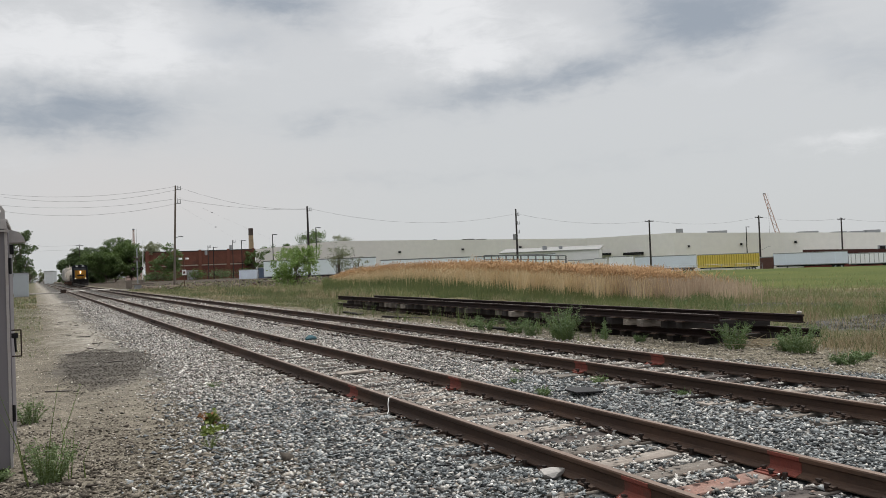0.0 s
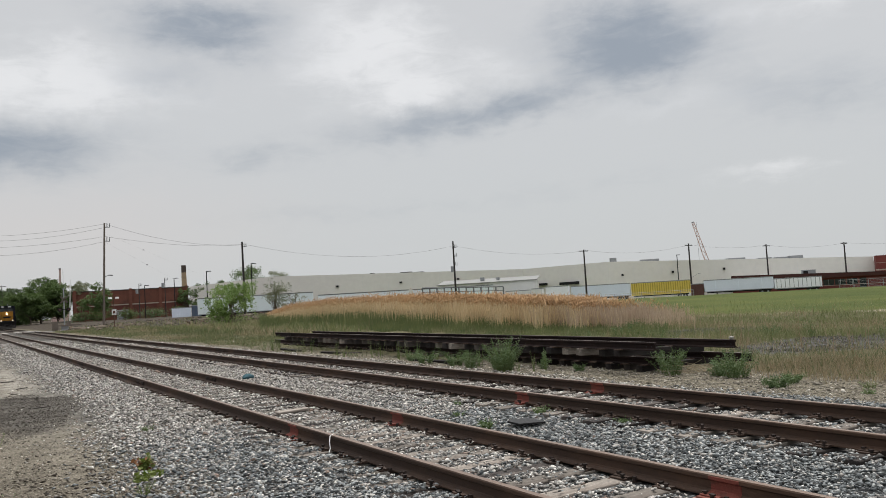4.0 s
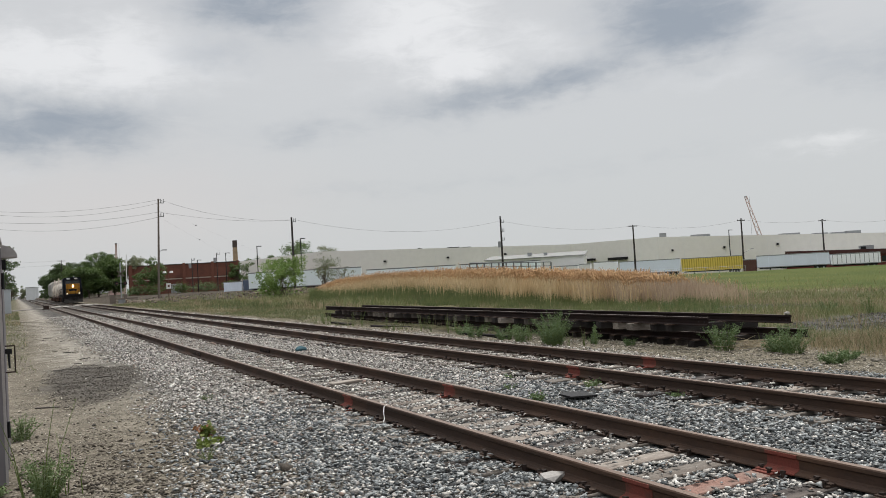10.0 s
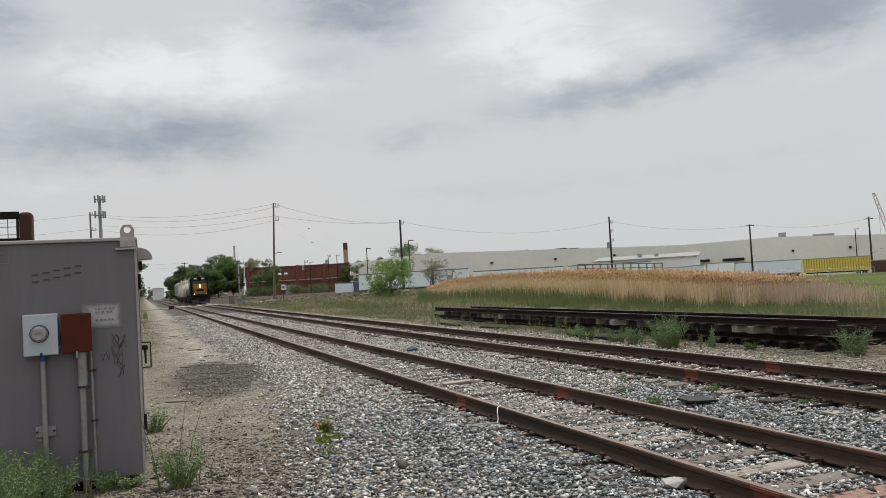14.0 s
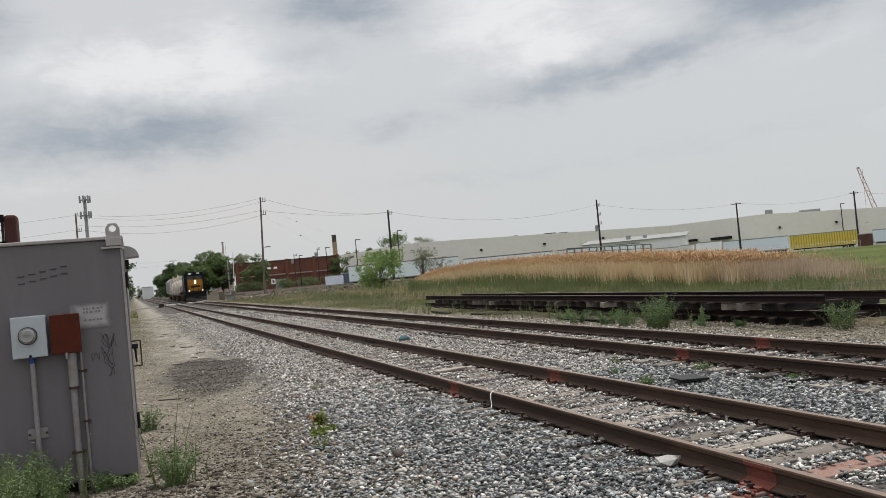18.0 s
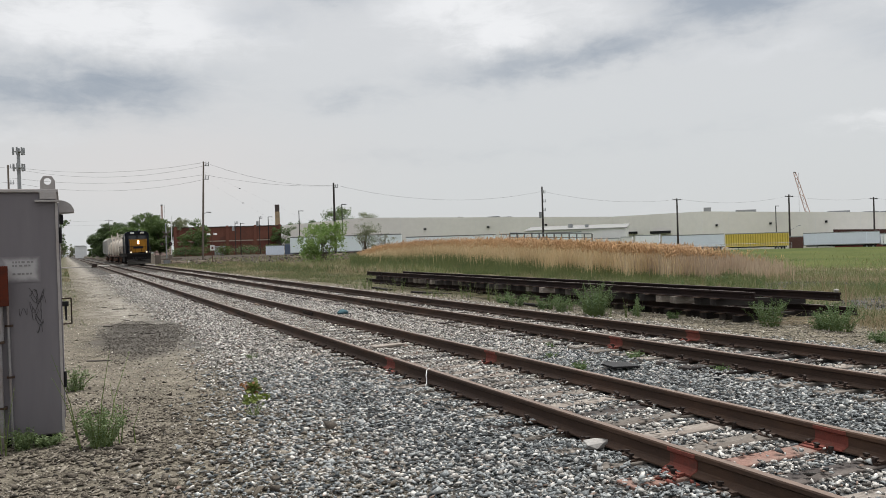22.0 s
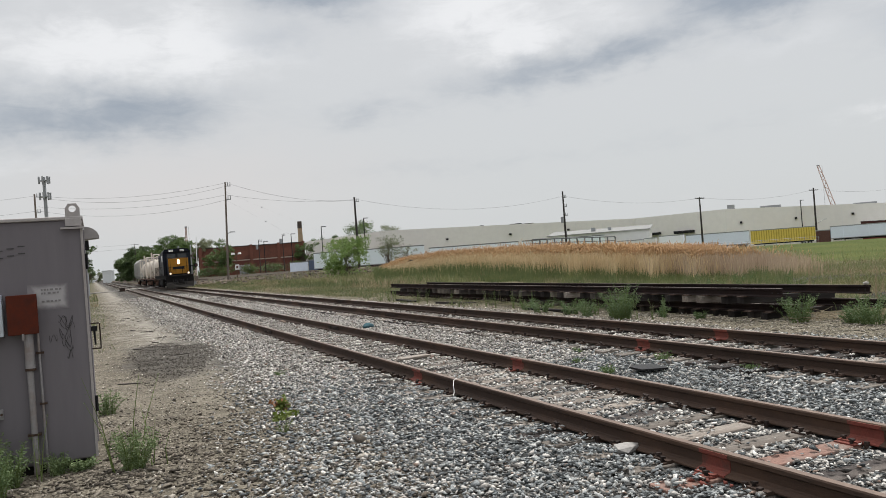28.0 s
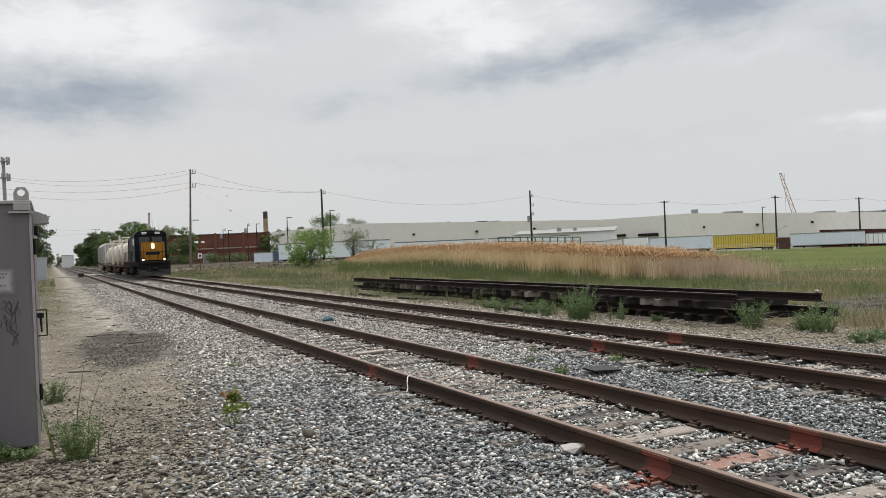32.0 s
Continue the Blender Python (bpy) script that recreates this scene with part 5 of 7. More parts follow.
# ---- grey equipment cabinet beside the path ----
def cabinet():
    x0, x1, y0, y1, z1 = -1.80, -0.195, 8.9, 10.5, 2.43
    t = thing("equipment_cabinet", "large grey steel railway equipment cabinet with electric meter", "cabinet")
    part("body", box(x0, x1, y0, y1, 0.025, z1, bevel=0.015), GREY_PAINT, t)
    part("plinth", box(x0 + 0.04, x1 - 0.04, y0 + 0.05, y1 - 0.05, -0.1, 0.025), ENGINE_BLACK, t, "dark recessed base")
    part("roof_lip", box(x0 - 0.02, x1 + 0.02, y0 - 0.025, y1 + 0.02, z1 - 0.005, z1 + 0.03, bevel=0.008), GREY_TRIM, t, "pale worn roof edge")
    # the strip's pale colour paints in light on the cabinet's right edge
    part("corner_strip", box(x1 - 0.012, x1 + 0.012, y0 - 0.012, y0 + 0.05, 0.035, z1 - 0.01), GREY_TRIM, t, "worn corner strip, painted pale for its lit edge")
    part("side_door", box(x1 - 0.004, x1 + 0.022, y0 + 0.08, y1 - 0.1, 0.16, z1 - 0.1, bevel=0.006), GREY_PAINT, t)
    for z in (0.55, 2.0):
        part("hinge", rod((x1 + 0.03, y0 + 0.07, z - 0.08), (x1 + 0.03, y0 + 0.07, z + 0.08), 0.014, n=8), BLACK, t, "dark door hinge")
    for cx in (-0.265, -1.53):
        lug = bmesh.new()
        ring = [(0.068, 0), (0.068, 0.10), (0.038, 0.148), (-0.038, 0.148), (-0.068, 0.10), (-0.068, 0)]
        a = [lug.verts.new((cx + u, y0 - 0.022, 2.44 + v)) for u, v in ring]
        hole = [lug.verts.new((cx + 0.034 * math.cos(k * math.tau / 18), y0 - 0.022, 2.535 + 0.034 * math.sin(k * math.tau / 18))) for k in range(18)]
        edges = [lug.edges.new((c[i], c[(i + 1) % len(c)])) for c in (a, hole) for i in range(len(c))]
        bmesh.ops.triangle_fill(lug, use_beauty=True, edges=edges)
        g = bmesh.ops.extrude_face_region(lug, geom=lug.faces[:])
        for v in g["geom"]:
            if isinstance(v, bmesh.types.BMVert):
                v.co.y += 0.02
        bmesh.ops.recalc_face_normals(lug, faces=lug.faces)
        p = part("lifting_lug", lug, GREY_TRIM, t, "steel lifting lug with a round eye")
        part("lug_plate", box(cx - 0.075, cx + 0.075, y0 - 0.03, y0 - 0.004, 2.36, 2.44, bevel=0.004), GREY_TRIM, p)
        part("lug_shelf", box(cx - 0.12, cx + 0.1, y0 - 0.045, y0 - 0.004, 2.333, 2.352), GREY_TRIM, p)
    # vent hood on the side
    hood = bmesh.new()
    arc = [(0.0, 2.365)] + [(0.145 * math.sin(k * math.pi / 16), 2.245 + 0.12 * math.cos(k * math.pi / 16)) for k in range(9)] + [(0.0, 2.235)]
    va = [hood.verts.new((x1 + 0.02 + u, y0 + 0.25, v)) for u, v in arc]
    vb = [hood.verts.new((x1 + 0.02 + u, y0 + 0.60, v)) for u, v in arc]
    for i in range(len(arc) - 1):
        hood.faces.new((va[i], va[i + 1], vb[i + 1], vb[i]))
    hood.faces.new(va), hood.faces.new(vb[::-1]), hood.faces.new((va[0], vb[0], vb[-1], va[-1]))
    bmesh.ops.recalc_face_normals(hood, faces=hood.faces)
    part("vent_hood", hood, GREY_TRIM, t, "curved metal vent hood", smooth=False)
    part("hood_latch", box(x1 + 0.02, x1 + 0.06, y0 + 0.3, y0 + 0.36, 2.12, 2.22, bevel=0.006), BLACK, t)
    # side handle
    h = bmesh.new()
    hx, hy = x1 + 0.022, y0 + 0.16
    for p, q in (((0, 0, 1.36), (0.085, 0, 1.36)), ((0.085, 0, 1.36), (0.085, 0, 1.10)), ((0.085, 0, 1.10), (0, 0, 1.10))):
        rod((hx + p[0], hy, p[2]), (hx + q[0], hy, q[2]), 0.007, n=8, bm=h)
    part("handle_guard", h, IRON, t, "bent rod guard round the handle")
    part("door_handle", rod((hx + 0.03, hy, 1.31), (hx + 0.035, hy, 1.14), 0.013, 0.009, 8, bm=box(hx, hx + 0.06, hy - 0.02, hy + 0.02, 1.28, 1.33)), BLACK, t, "black door lever")
    # meter
    m = thing("electric_meter", "pale grey electric meter box with round glass dial", "electric meter")
    mb = part("meter_box", box(-1.25, -0.94, y0 - 0.11, y0 - 0.003, 1.32, 1.725, bevel=0.008), PALE_METAL, m)
    part("dial_seat", rod((-1.105, y0 - 0.122, 1.535), (-1.105, y0 - 0.109, 1.535), 0.086, n=32), BLACK, m, "dark ring behind the dial")
    part("dial_rim", rod((-1.105, y0 - 0.135, 1.535), (-1.105, y0 - 0.108, 1.535), 0.078, 0.081, 32), GALV, m, "metal rim of the meter dial")
    part("dial_glass", rod((-1.105, y0 - 0.185, 1.535), (-1.105, y0 - 0.132, 1.535), 0.058, 0.068, 32), glass_like("smoky_dial_glass", (0.3, 0.31, 0.315), 0.08), m, "domed glass dial", smooth=False)
    part("dial_face", box(-1.145, -1.065, y0 - 0.19, y0 - 0.186, 1.53, 1.565), LABEL, m)
    part("dial_text", box(-1.135, -1.075, y0 - 0.193, y0 - 0.191, 1.54, 1.546), LABEL_TEXT, m)
    part("lid_screw", rod((-1.095, y0 - 0.115, 1.335), (-1.095, y0 - 0.1, 1.335), 0.014, n=10), BLACK, m)
    c = thing("meter_conduit", "grey conduit pipe below the meter", "conduit")
    part("pipe", rod((-1.09, y0 - 0.04, 1.32), (-1.09, y0 - 0.04, -0.05), 0.024, n=12), GALV, c, smooth=False)
    part("blue_cap", rod((-1.09, y0 - 0.04, 1.26), (-1.09, y0 - 0.04, 1.322), 0.029, n=12), mat("blue_plastic", (0.03, 0.07, 0.25), 0.5, 0.1, 3, 20, 0), c, "blue plastic fitting")
    part("clamp", box(-1.18, -1.0, y0 - 0.02, y0 - 0.003, 0.52, 0.62, bevel=0.004), GALV, c, "rusty pipe clamp plate")
    for u in (-1.165, -1.015):
        part("clamp_bolt", rod((u, y0 - 0.035, 0.57), (u, y0 - 0.01, 0.57), 0.012, n=8), RUST, c)
    # red switch box
    r = thing("switch_box", "rust-red metal switch box with worn edges", "switch box")
    part("box_body", box(-0.895, -0.645, y0 - 0.10, y0 - 0.003, 1.335, 1.70, bevel=0.006), RED_BOX, r)
    part("box_cover", box(-0.905, -0.635, y0 - 0.118, y0 - 0.098, 1.325, 1.712, bevel=0.006), RED_BOX, r)
    part("hasp", box(-0.785, -0.765, y0 - 0.13, y0 - 0.1, 1.27, 1.335, bevel=0.004), GALV, r, "small hasp with lock")
    d = thing("switch_conduit", "stout grey conduit with rusty straps below the switch box", "conduit")
    part("pipe", rod((-0.735, y0 - 0.05, 1.33), (-0.735, y0 - 0.05, 0.98), 0.045, n=14), GALV, d)
    part("collar", rod((-0.735, y0 - 0.05, 0.965), (-0.735, y0 - 0.05, 0.99), 0.05, n=14), RUST, d, "rusty collar")
    part("pipe", rod((-0.74, y0 - 0.05, 0.98), (-0.74, y0 - 0.05, -0.05), 0.03, n=14), GALV, d)
    part("pipe", rod((-0.652, y0 - 0.03, 1.33), (-0.645, y0 - 0.03, -0.05), 0.012, n=10), GALV, d, "thin conduit pipe")
    for z in (1.12, 0.62):
        part("strap", box(-0.68, -0.61, y0 - 0.045, y0 - 0.004, z, z + 0.02), RUST, d, "rusty pipe strap")
    part("strap", box(-0.80, -0.68, y0 - 0.085, y0 - 0.004, 0.33, 0.35), RUST, d, "rusty pipe strap")
    # notice, marks
    n = thing("notice", "faded white painted notice with unreadable lines", "notice")
    part("panel", box(-0.72, -0.352, y0 - 0.0042, y0 - 0.003, 1.545, 1.80), OVERSPRAY, n, "patch of white spray paint with soft edges")
    g = random.Random(4)
    for row, z in enumerate((1.735, 1.70, 1.62)):
        x = -0.60
        while x < -0.43:
            w_ = g.uniform(0.012, 0.03)
            part("text_bar", box(x, x + w_, y0 - 0.009, y0 - 0.007, z, z + 0.018), LABEL_TEXT, n)
            x += w_ + g.uniform(0.008, 0.02)
    p = thing("faded_patch", "faint square outline of a removed sign", "mark")
    for u0, u1, v0, v1 in ((-1.46, -1.36, 2.385, 2.39), (-1.46, -1.36, 2.24, 2.246), (-1.46, -1.455, 2.24, 2.39), (-1.365, -1.36, 2.24, 2.39)):
        part("outline", box(u0, u1, y0 - 0.005, y0 - 0.003, v0, v1), mat("dull_grey_mark", (0.19, 0.18, 0.185), 0.7, 0.1, 3, 20, 0), p)
    k = thing("marker_writing", "faded black marker writing on the grey paint", "writing")
    for i in range(5):
        u = -1.165 + i * 0.097
        z = 2.03 + 0.018 * i
        for v in (0.01, 0.08):
            part("bar", box(u, u + 0.062, y0 - 0.006, y0 - 0.003, z + v, z + v + 0.011), INK, k)
    s = thing("graffiti_scrawl", "thin black scrawled graffiti lines on grey paint", "graffiti")
    g = random.Random(11)
    for (cx, cz, w_, h_) in ((-0.40, 1.40, 0.10, 0.09), (-0.41, 1.29, 0.07, 0.08), (-0.36, 1.36, 0.06, 0.06), (-0.38, 1.17, 0.05, 0.07), (-0.52, 1.25, 0.05, 0.05), (-0.39, 1.08, 0.05, 0.06), (-0.40, 1.22, 0.06, 0.09), (-0.43, 1.43, 0.06, 0.05)):
        f1, f2, ph = g.uniform(0.7, 1.3), g.uniform(1.6, 2.6), g.uniform(0, 6)
        pts = [Vector((cx + w_ * 0.7 * math.sin(f1 * q / 4 + ph), y0 - 0.004, cz + h_ * 0.7 * math.sin(f2 * q / 4 + ph * 1.7) + 0.01 * q * w_)) for q in range(22)]
        bm = tube(pts, 0.0021, 5)
        part("stroke", bm, INK, s)


cabinet()

# ---- train ----
WHEELS = []


def wheelset(parent, y, r=0.46):
    """One axle with two wheels, which turns as the car rolls."""
    ax = part("wheelset", rod((-0.95, 0, 0), (0.95, 0, 0), 0.08, n=10), ENGINE_BLACK, parent)
    for s in (-1, 1):
        w_ = rod((s * 0.72, 0, 0), (s * 0.85, 0, 0), r, n=24)
        rod((s * 0.68, 0, 0), (s * 0.72, 0, 0), r + 0.03, n=24, bm=w_)
        part("wheel", w_, ENGINE_BLACK, ax)
        sp_ = bmesh.new()
        for k in range(4):
            a = k * math.tau / 4
            rod((s * 0.87, 0.08 * math.cos(a), 0.08 * math.sin(a)), (s * 0.87, 0.3 * math.cos(a), 0.3 * math.sin(a)), 0.03, n=6, bm=sp_)
        part("wheel_web", sp_, CAR_BROWN, ax)
    WHEELS.append((ax, y, r))
    return ax


def bogie(parent, y, axles, material):
    """A truck frame with its wheelsets, under a car."""
    span = axles[-1] - axles[0]
    for s in (-1, 1):
        b = box(s * 1.02 - 0.09, s * 1.02 + 0.09, y - span / 2 - 0.55, y + span / 2 + 0.55, 0.42, 0.72, bevel=0.03)
        for a in axles:
            box(s * 1.02 - 0.14, s * 1.02 + 0.14, y + a - 0.2, y + a + 0.2, 0.3, 0.62, bm=b, bevel=0.03)
        for a, c in zip(axles, axles[1:]):
            rod((s * 1.08, y + (a + c) / 2, 0.3), (s * 1.08, y + (a + c) / 2, 0.7), 0.13, n=10, bm=b)
        part("truck_frame", b, material, parent)
    part("bolster", box(-1.0, 1.0, y - 0.25, y + 0.25, 0.5, 0.85), material, parent)
    for a in axles:
        wheelset(parent, y + a)


def rail_posts(parent, pts, z0, z1, name="handrail"):
    bm = bmesh.new()
    for x, y in pts:
        rod((x, y, z0), (x, y, z1), 0.025, n=6, bm=bm)
    for (x, y), (u, v) in zip(pts, pts[1:]):
        rod((x, y, z1), (u, v, z1), 0.025, n=6, bm=bm)
    part(name, bm, ENGINE_BLACK, parent)


def coupler(parent, y, d):
    bm = box(-0.12, 0.12, min(y, y + d * 0.55), max(y, y + d * 0.55), 0.62, 0.88, bevel=0.03)
    box(-0.2, 0.2, min(y + d * 0.4, y + d * 0.72), max(y + d * 0.4, y + d * 0.72), 0.58, 0.94, bm=bm, bevel=0.06)
    part("coupler", bm, ENGINE_BLACK, parent)


def locomotive():
    t = thing("locomotive", "dark blue diesel locomotive with yellow nose and lit headlight", "locomotive")
    part("underframe", box(-1.42, 1.42, 0.35, 17.6, 1.08, 1.42, bevel=0.03), ENGINE_BLACK, t)
    part("walkway", box(-1.5, 1.5, 0.5, 17.4, 1.42, 1.5), ENGINE_BLACK, t)
    pil = box(-1.45, 1.45, 0.22, 0.42, 0.5, 1.5, bevel=0.03)
    part("pilot_plate", pil, ENGINE_BLACK, t, "black front pilot plate")
    plow = bmesh.new()
    vs = [plow.verts.new(c) for c in ((-1.42, 0.22, 0.72), (0, 0.22, 0.72), (1.42, 0.22, 0.72), (-1.42, 0.05, 0.12), (0, -0.28, 0.12), (1.42, 0.05, 0.12), (-1.42, 0.35, 0.12), (0, 0.35, 0.12), (1.42, 0.35, 0.12))]
    for q in ((0, 1, 4, 3), (1, 2, 5, 4), (3, 4, 7, 6), (4, 5, 8, 7)):
        plow.faces.new([vs[i] for i in q])
    plow.faces.new([vs[i] for i in (0, 3, 6)]), plow.faces.new([vs[i] for i in (2, 8, 5)]), plow.faces.new([vs[i] for i in (0, 6, 7, 8, 2, 1)])
    bmesh.ops.recalc_face_normals(plow, faces=plow.faces)
    part("snow_plow", plow, PLOW, t, "dusty grey snow plow blade")
    coupler(t, 0.22, -1)
    for x in (-0.75, -0.5, -0.35, 0.35, 0.5, 0.75):
        hoses = rod((x, 0.18, 1.0), (x * 0.9, 0.02, 0.62), 0.035, n=6)
        rod((x * 0.9, 0.02, 0.62), (x * 0.8, 0.08, 0.45), 0.03, n=6, bm=hoses)
        part("air_hose", hoses, BLACK, t)
    for x in (-1.28, 1.28):
        for z in (0.45, 0.75, 1.05):
            part("step", box(x - 0.2, x + 0.2, 0.5, 0.85, z, z + 0.04), GALV_FAR, t, "pale step tread")
    nose = box(-1.1, 1.1, 0.95, 2.5, 1.5, 3.36, bevel=0.09)
    nose_ob = part("short_hood", nose, NAVY, t)
    part("nose_front", box(-1.06, 1.06, 0.925, 0.947, 1.62, 3.31, bevel=0.008), NOSE_YELLOW, nose_ob, "yellow painted nose front")
    for x in (-0.86, 0.86):
        part("nose_door_edge", box(x - 0.015, x + 0.015, 0.916, 0.924, 1.7, 3.2), ENGINE_BLACK, nose_ob)
    part("anticlimber", box(-1.2, 1.2, 0.1, 0.22, 1.28, 1.46, bevel=0.03), ENGINE_BLACK, t)
    part("nose_top", box(-1.05, 1.05, 1.0, 2.45, 3.362, 3.38), NOSE_YELLOW, nose_ob, "yellow nose top")
    part("logo_panel", box(-0.62, 0.62, 0.918, 0.923, 2.12, 2.42, bevel=0.002), NAVY, nose_ob, "dark logo panel")
    h = part("headlight_case", box(-0.2, 0.2, 0.85, 0.93, 2.62, 3.22, bevel=0.03), NOSE_YELLOW, nose_ob)
    for x in (-0.1, 0.14):
        part("headlight", rod((0, 0.80, 2.92 + x), (0, 0.848, 2.92 + x), 0.14, n=20), LAMP_WARM, h, "lit headlight")
    for x in (-0.95, 0.95):
        d = part("ditch_light_case", box(x - 0.16, x + 0.16, 0.35, 0.6, 1.5, 1.82, bevel=0.03), ENGINE_BLACK, t)
        part("ditch_light", rod((x, 0.30, 1.66), (x, 0.348, 1.66), 0.11, n=18), LAMP_DITCH, d, "lit ditch light")
    # cab
    cab = part("cab", box(-1.48, 1.48, 2.45, 4.55, 1.5, 4.12, bevel=0.06), NAVY, t)
    roof = bmesh.new()
    prof = [(-1.5, 4.12), (-1.2, 4.38), (-0.6, 4.47), (0.6, 4.47), (1.2, 4.38), (1.5, 4.12)]
    sweep(prof, 2.3, 4.6, bm=roof)
    part("cab_roof", roof, NAVY, t)
    for x0, x1 in ((-1.05, -0.12), (0.12, 1.05)):
        wn = part("windshield", box(x0, x1, 2.42, 2.448, 3.38, 3.86, bevel=0.01), DARK_GLASS, cab)
        part("wiper", rod((x0 + 0.2, 2.4, 3.38), (x0 + 0.5, 2.4, 3.78), 0.012, n=5), BLACK, wn)
    part("front_door", box(1.13, 1.42, 2.42, 2.448, 1.6, 3.8, bevel=0.01), NAVY, cab)
    for s in (-1, 1):
        for y0_, y1_ in ((2.8, 3.4), (3.5, 4.2)):
            part("side_window", box(*sorted((s * 1.482, s * 1.5)), y0_, y1_, 3.05, 3.75), DARK_GLASS, cab)
        part("number_board", box(*sorted((s * 0.38, s * 0.82)), 2.26, 2.298, 4.13, 4.33, bevel=0.01), NUMBER, cab, "white lit number board")
        part("number_text", box(*sorted((s * 0.42, s * 0.78)), 2.245, 2.258, 4.18, 4.27), GALV_FAR, cab)
    # long hood
    hood = part("long_hood", box(-0.95, 0.95, 4.55, 16.6, 1.5, 4.05, bevel=0.06), NAVY, t)
    part("dynamic_brake_housing", box(-1.25, 1.25, 7.5, 9.8, 3.45, 4.2, bevel=0.1), NAVY, hood)
    for y in (6.0, 12.4, 13.8, 15.2):
        part("roof_fan", rod((0, y, 4.05), (0, y, 4.25), 0.62, n=18), ENGINE_BLACK, hood, "round roof fan")
    for k in range(9):
        y = 5.0 + k * 1.25
        for s in (-1, 1):
            part("hood_door", box(*sorted((s * 0.952, s * 0.97)), y, y + 1.1, 1.7, 3.3), NAVY, hood)
    part("grille", box(-0.975, 0.975, 14.6, 16.2, 2.5, 3.8), ENGINE_BLACK, hood)
    part("exhaust_stack", box(-0.2, 0.2, 10.4, 11.2, 4.05, 4.35, bevel=0.03), ENGINE_BLACK, hood)
    part("horn", rod((0.3, 3.3, 4.47), (0.3, 2.7, 4.62), 0.05, 0.1, 8), GALV_FAR, cab)
    part("fuel_tank", box(-1.35, 1.35, 6.8, 11.0, 0.3, 1.08, bevel=0.15), ENGINE_BLACK, t)
    for s in (-1, 1):
        rail_posts(t, [(s * 1.46, y) for y in np.arange(4.8, 17.4, 1.8)], 1.5, 2.5)
        rail_posts(t, [(s * 1.46, 2.3), (s * 1.46, 1.4), (s * 1.46, 0.55), (s * 1.05, 0.5)], 1.5, 2.45)
        rail_posts(t, [(s * 1.05, 0.45), (s * 0.35, 0.45)], 1.5, 2.4, "front_handrail")
        rail_posts(t, [(s * 1.46, 0.45), (s * 1.46, 0.46)], 0.6, 2.45, "grab_rail")
    for y in (3.4, 14.4):
        bogie(t, y, (-1.7, 0.0, 1.7), ENGINE_BLACK)
    coupler(t, 17.6, 1)
    return t


def tank_car():
    t = thing("tank_car", "cream-white tank car with brown trucks and platform", "tank car", group="tank cars")
    tank = rod((0, 1.6, 2.55), (0, 15.0, 2.55), 1.36, n=28)
    body = part("tank", tank, TANK, t)
    for y, s in ((1.6, -1), (15.0, 1)):
        e = bmesh.new()
        bmesh.ops.create_uvsphere(e, u_segments=24, v_segments=12, radius=1.355, matrix=Matrix.Translation((0, y, 2.55)) @ Matrix.Diagonal((1, 0.35, 1, 1)))
        part("tank_end", e, TANK, body, smooth=True)
    for y in (3.2, 6.0, 10.6, 13.4):
        part("tank_band", rod((0, y - 0.07, 2.55), (0, y + 0.07, 2.55), 1.385, n=28), TANK if y != 6.0 else CAR_BROWN, body)
    part("dome", rod((0, 8.3, 3.8), (0, 8.3, 4.3), 0.55, n=16), TANK, body)
    part("platform", box(-1.1, 1.1, 7.2, 9.4, 3.95, 4.0), GALV_FAR, body)
    for x in (-1.1, 1.1):
        fr = bmesh.new()
        for y in (7.2, 8.3, 9.4):
            rod((x, y, 4.0), (x, y, 4.75), 0.04, n=6, bm=fr)
        rod((x, 7.2, 4.75), (x, 9.4, 4.75), 0.04, n=6, bm=fr)
        part("platform_rail", fr, TANK, body, "pale railing round the dome platform")
    for y in (0.6, 15.8):
        fr = rod((-1.4, y, 4.3), (1.4, y, 4.3), 0.06, n=6)
        for x in (-1.4, 1.4):
            rod((x, y, 1.2), (x, y, 4.3), 0.06, n=6, bm=fr)
        part("end_frame", fr, TANK, t, "pale pipe frame at the car end")
    part("sill", box(-0.5, 0.5, 0.4, 16.2, 0.9, 1.25), CAR_BROWN, t)
    part("side_ladder", box(-1.45, -1.36, 7.9, 8.4, 1.2, 3.9), TANK, t)
    for y in (0.4, 15.4):
        part("end_deck", box(-1.45, 1.45, y, y + 0.8, 1.12, 1.25), CAR_BROWN, t)
    for s in (-1, 1):
        part("side_rail", box(*sorted((s * 1.35, s * 1.45)), 0.5, 16.1, 1.05, 1.2), CAR_BROWN, t)
    for y in (2.4, 14.2):
        bogie(t, y, (-0.9, 0.9), CAR_BROWN)
    coupler(t, 0.4, -1), coupler(t, 16.2, 1)
    return t


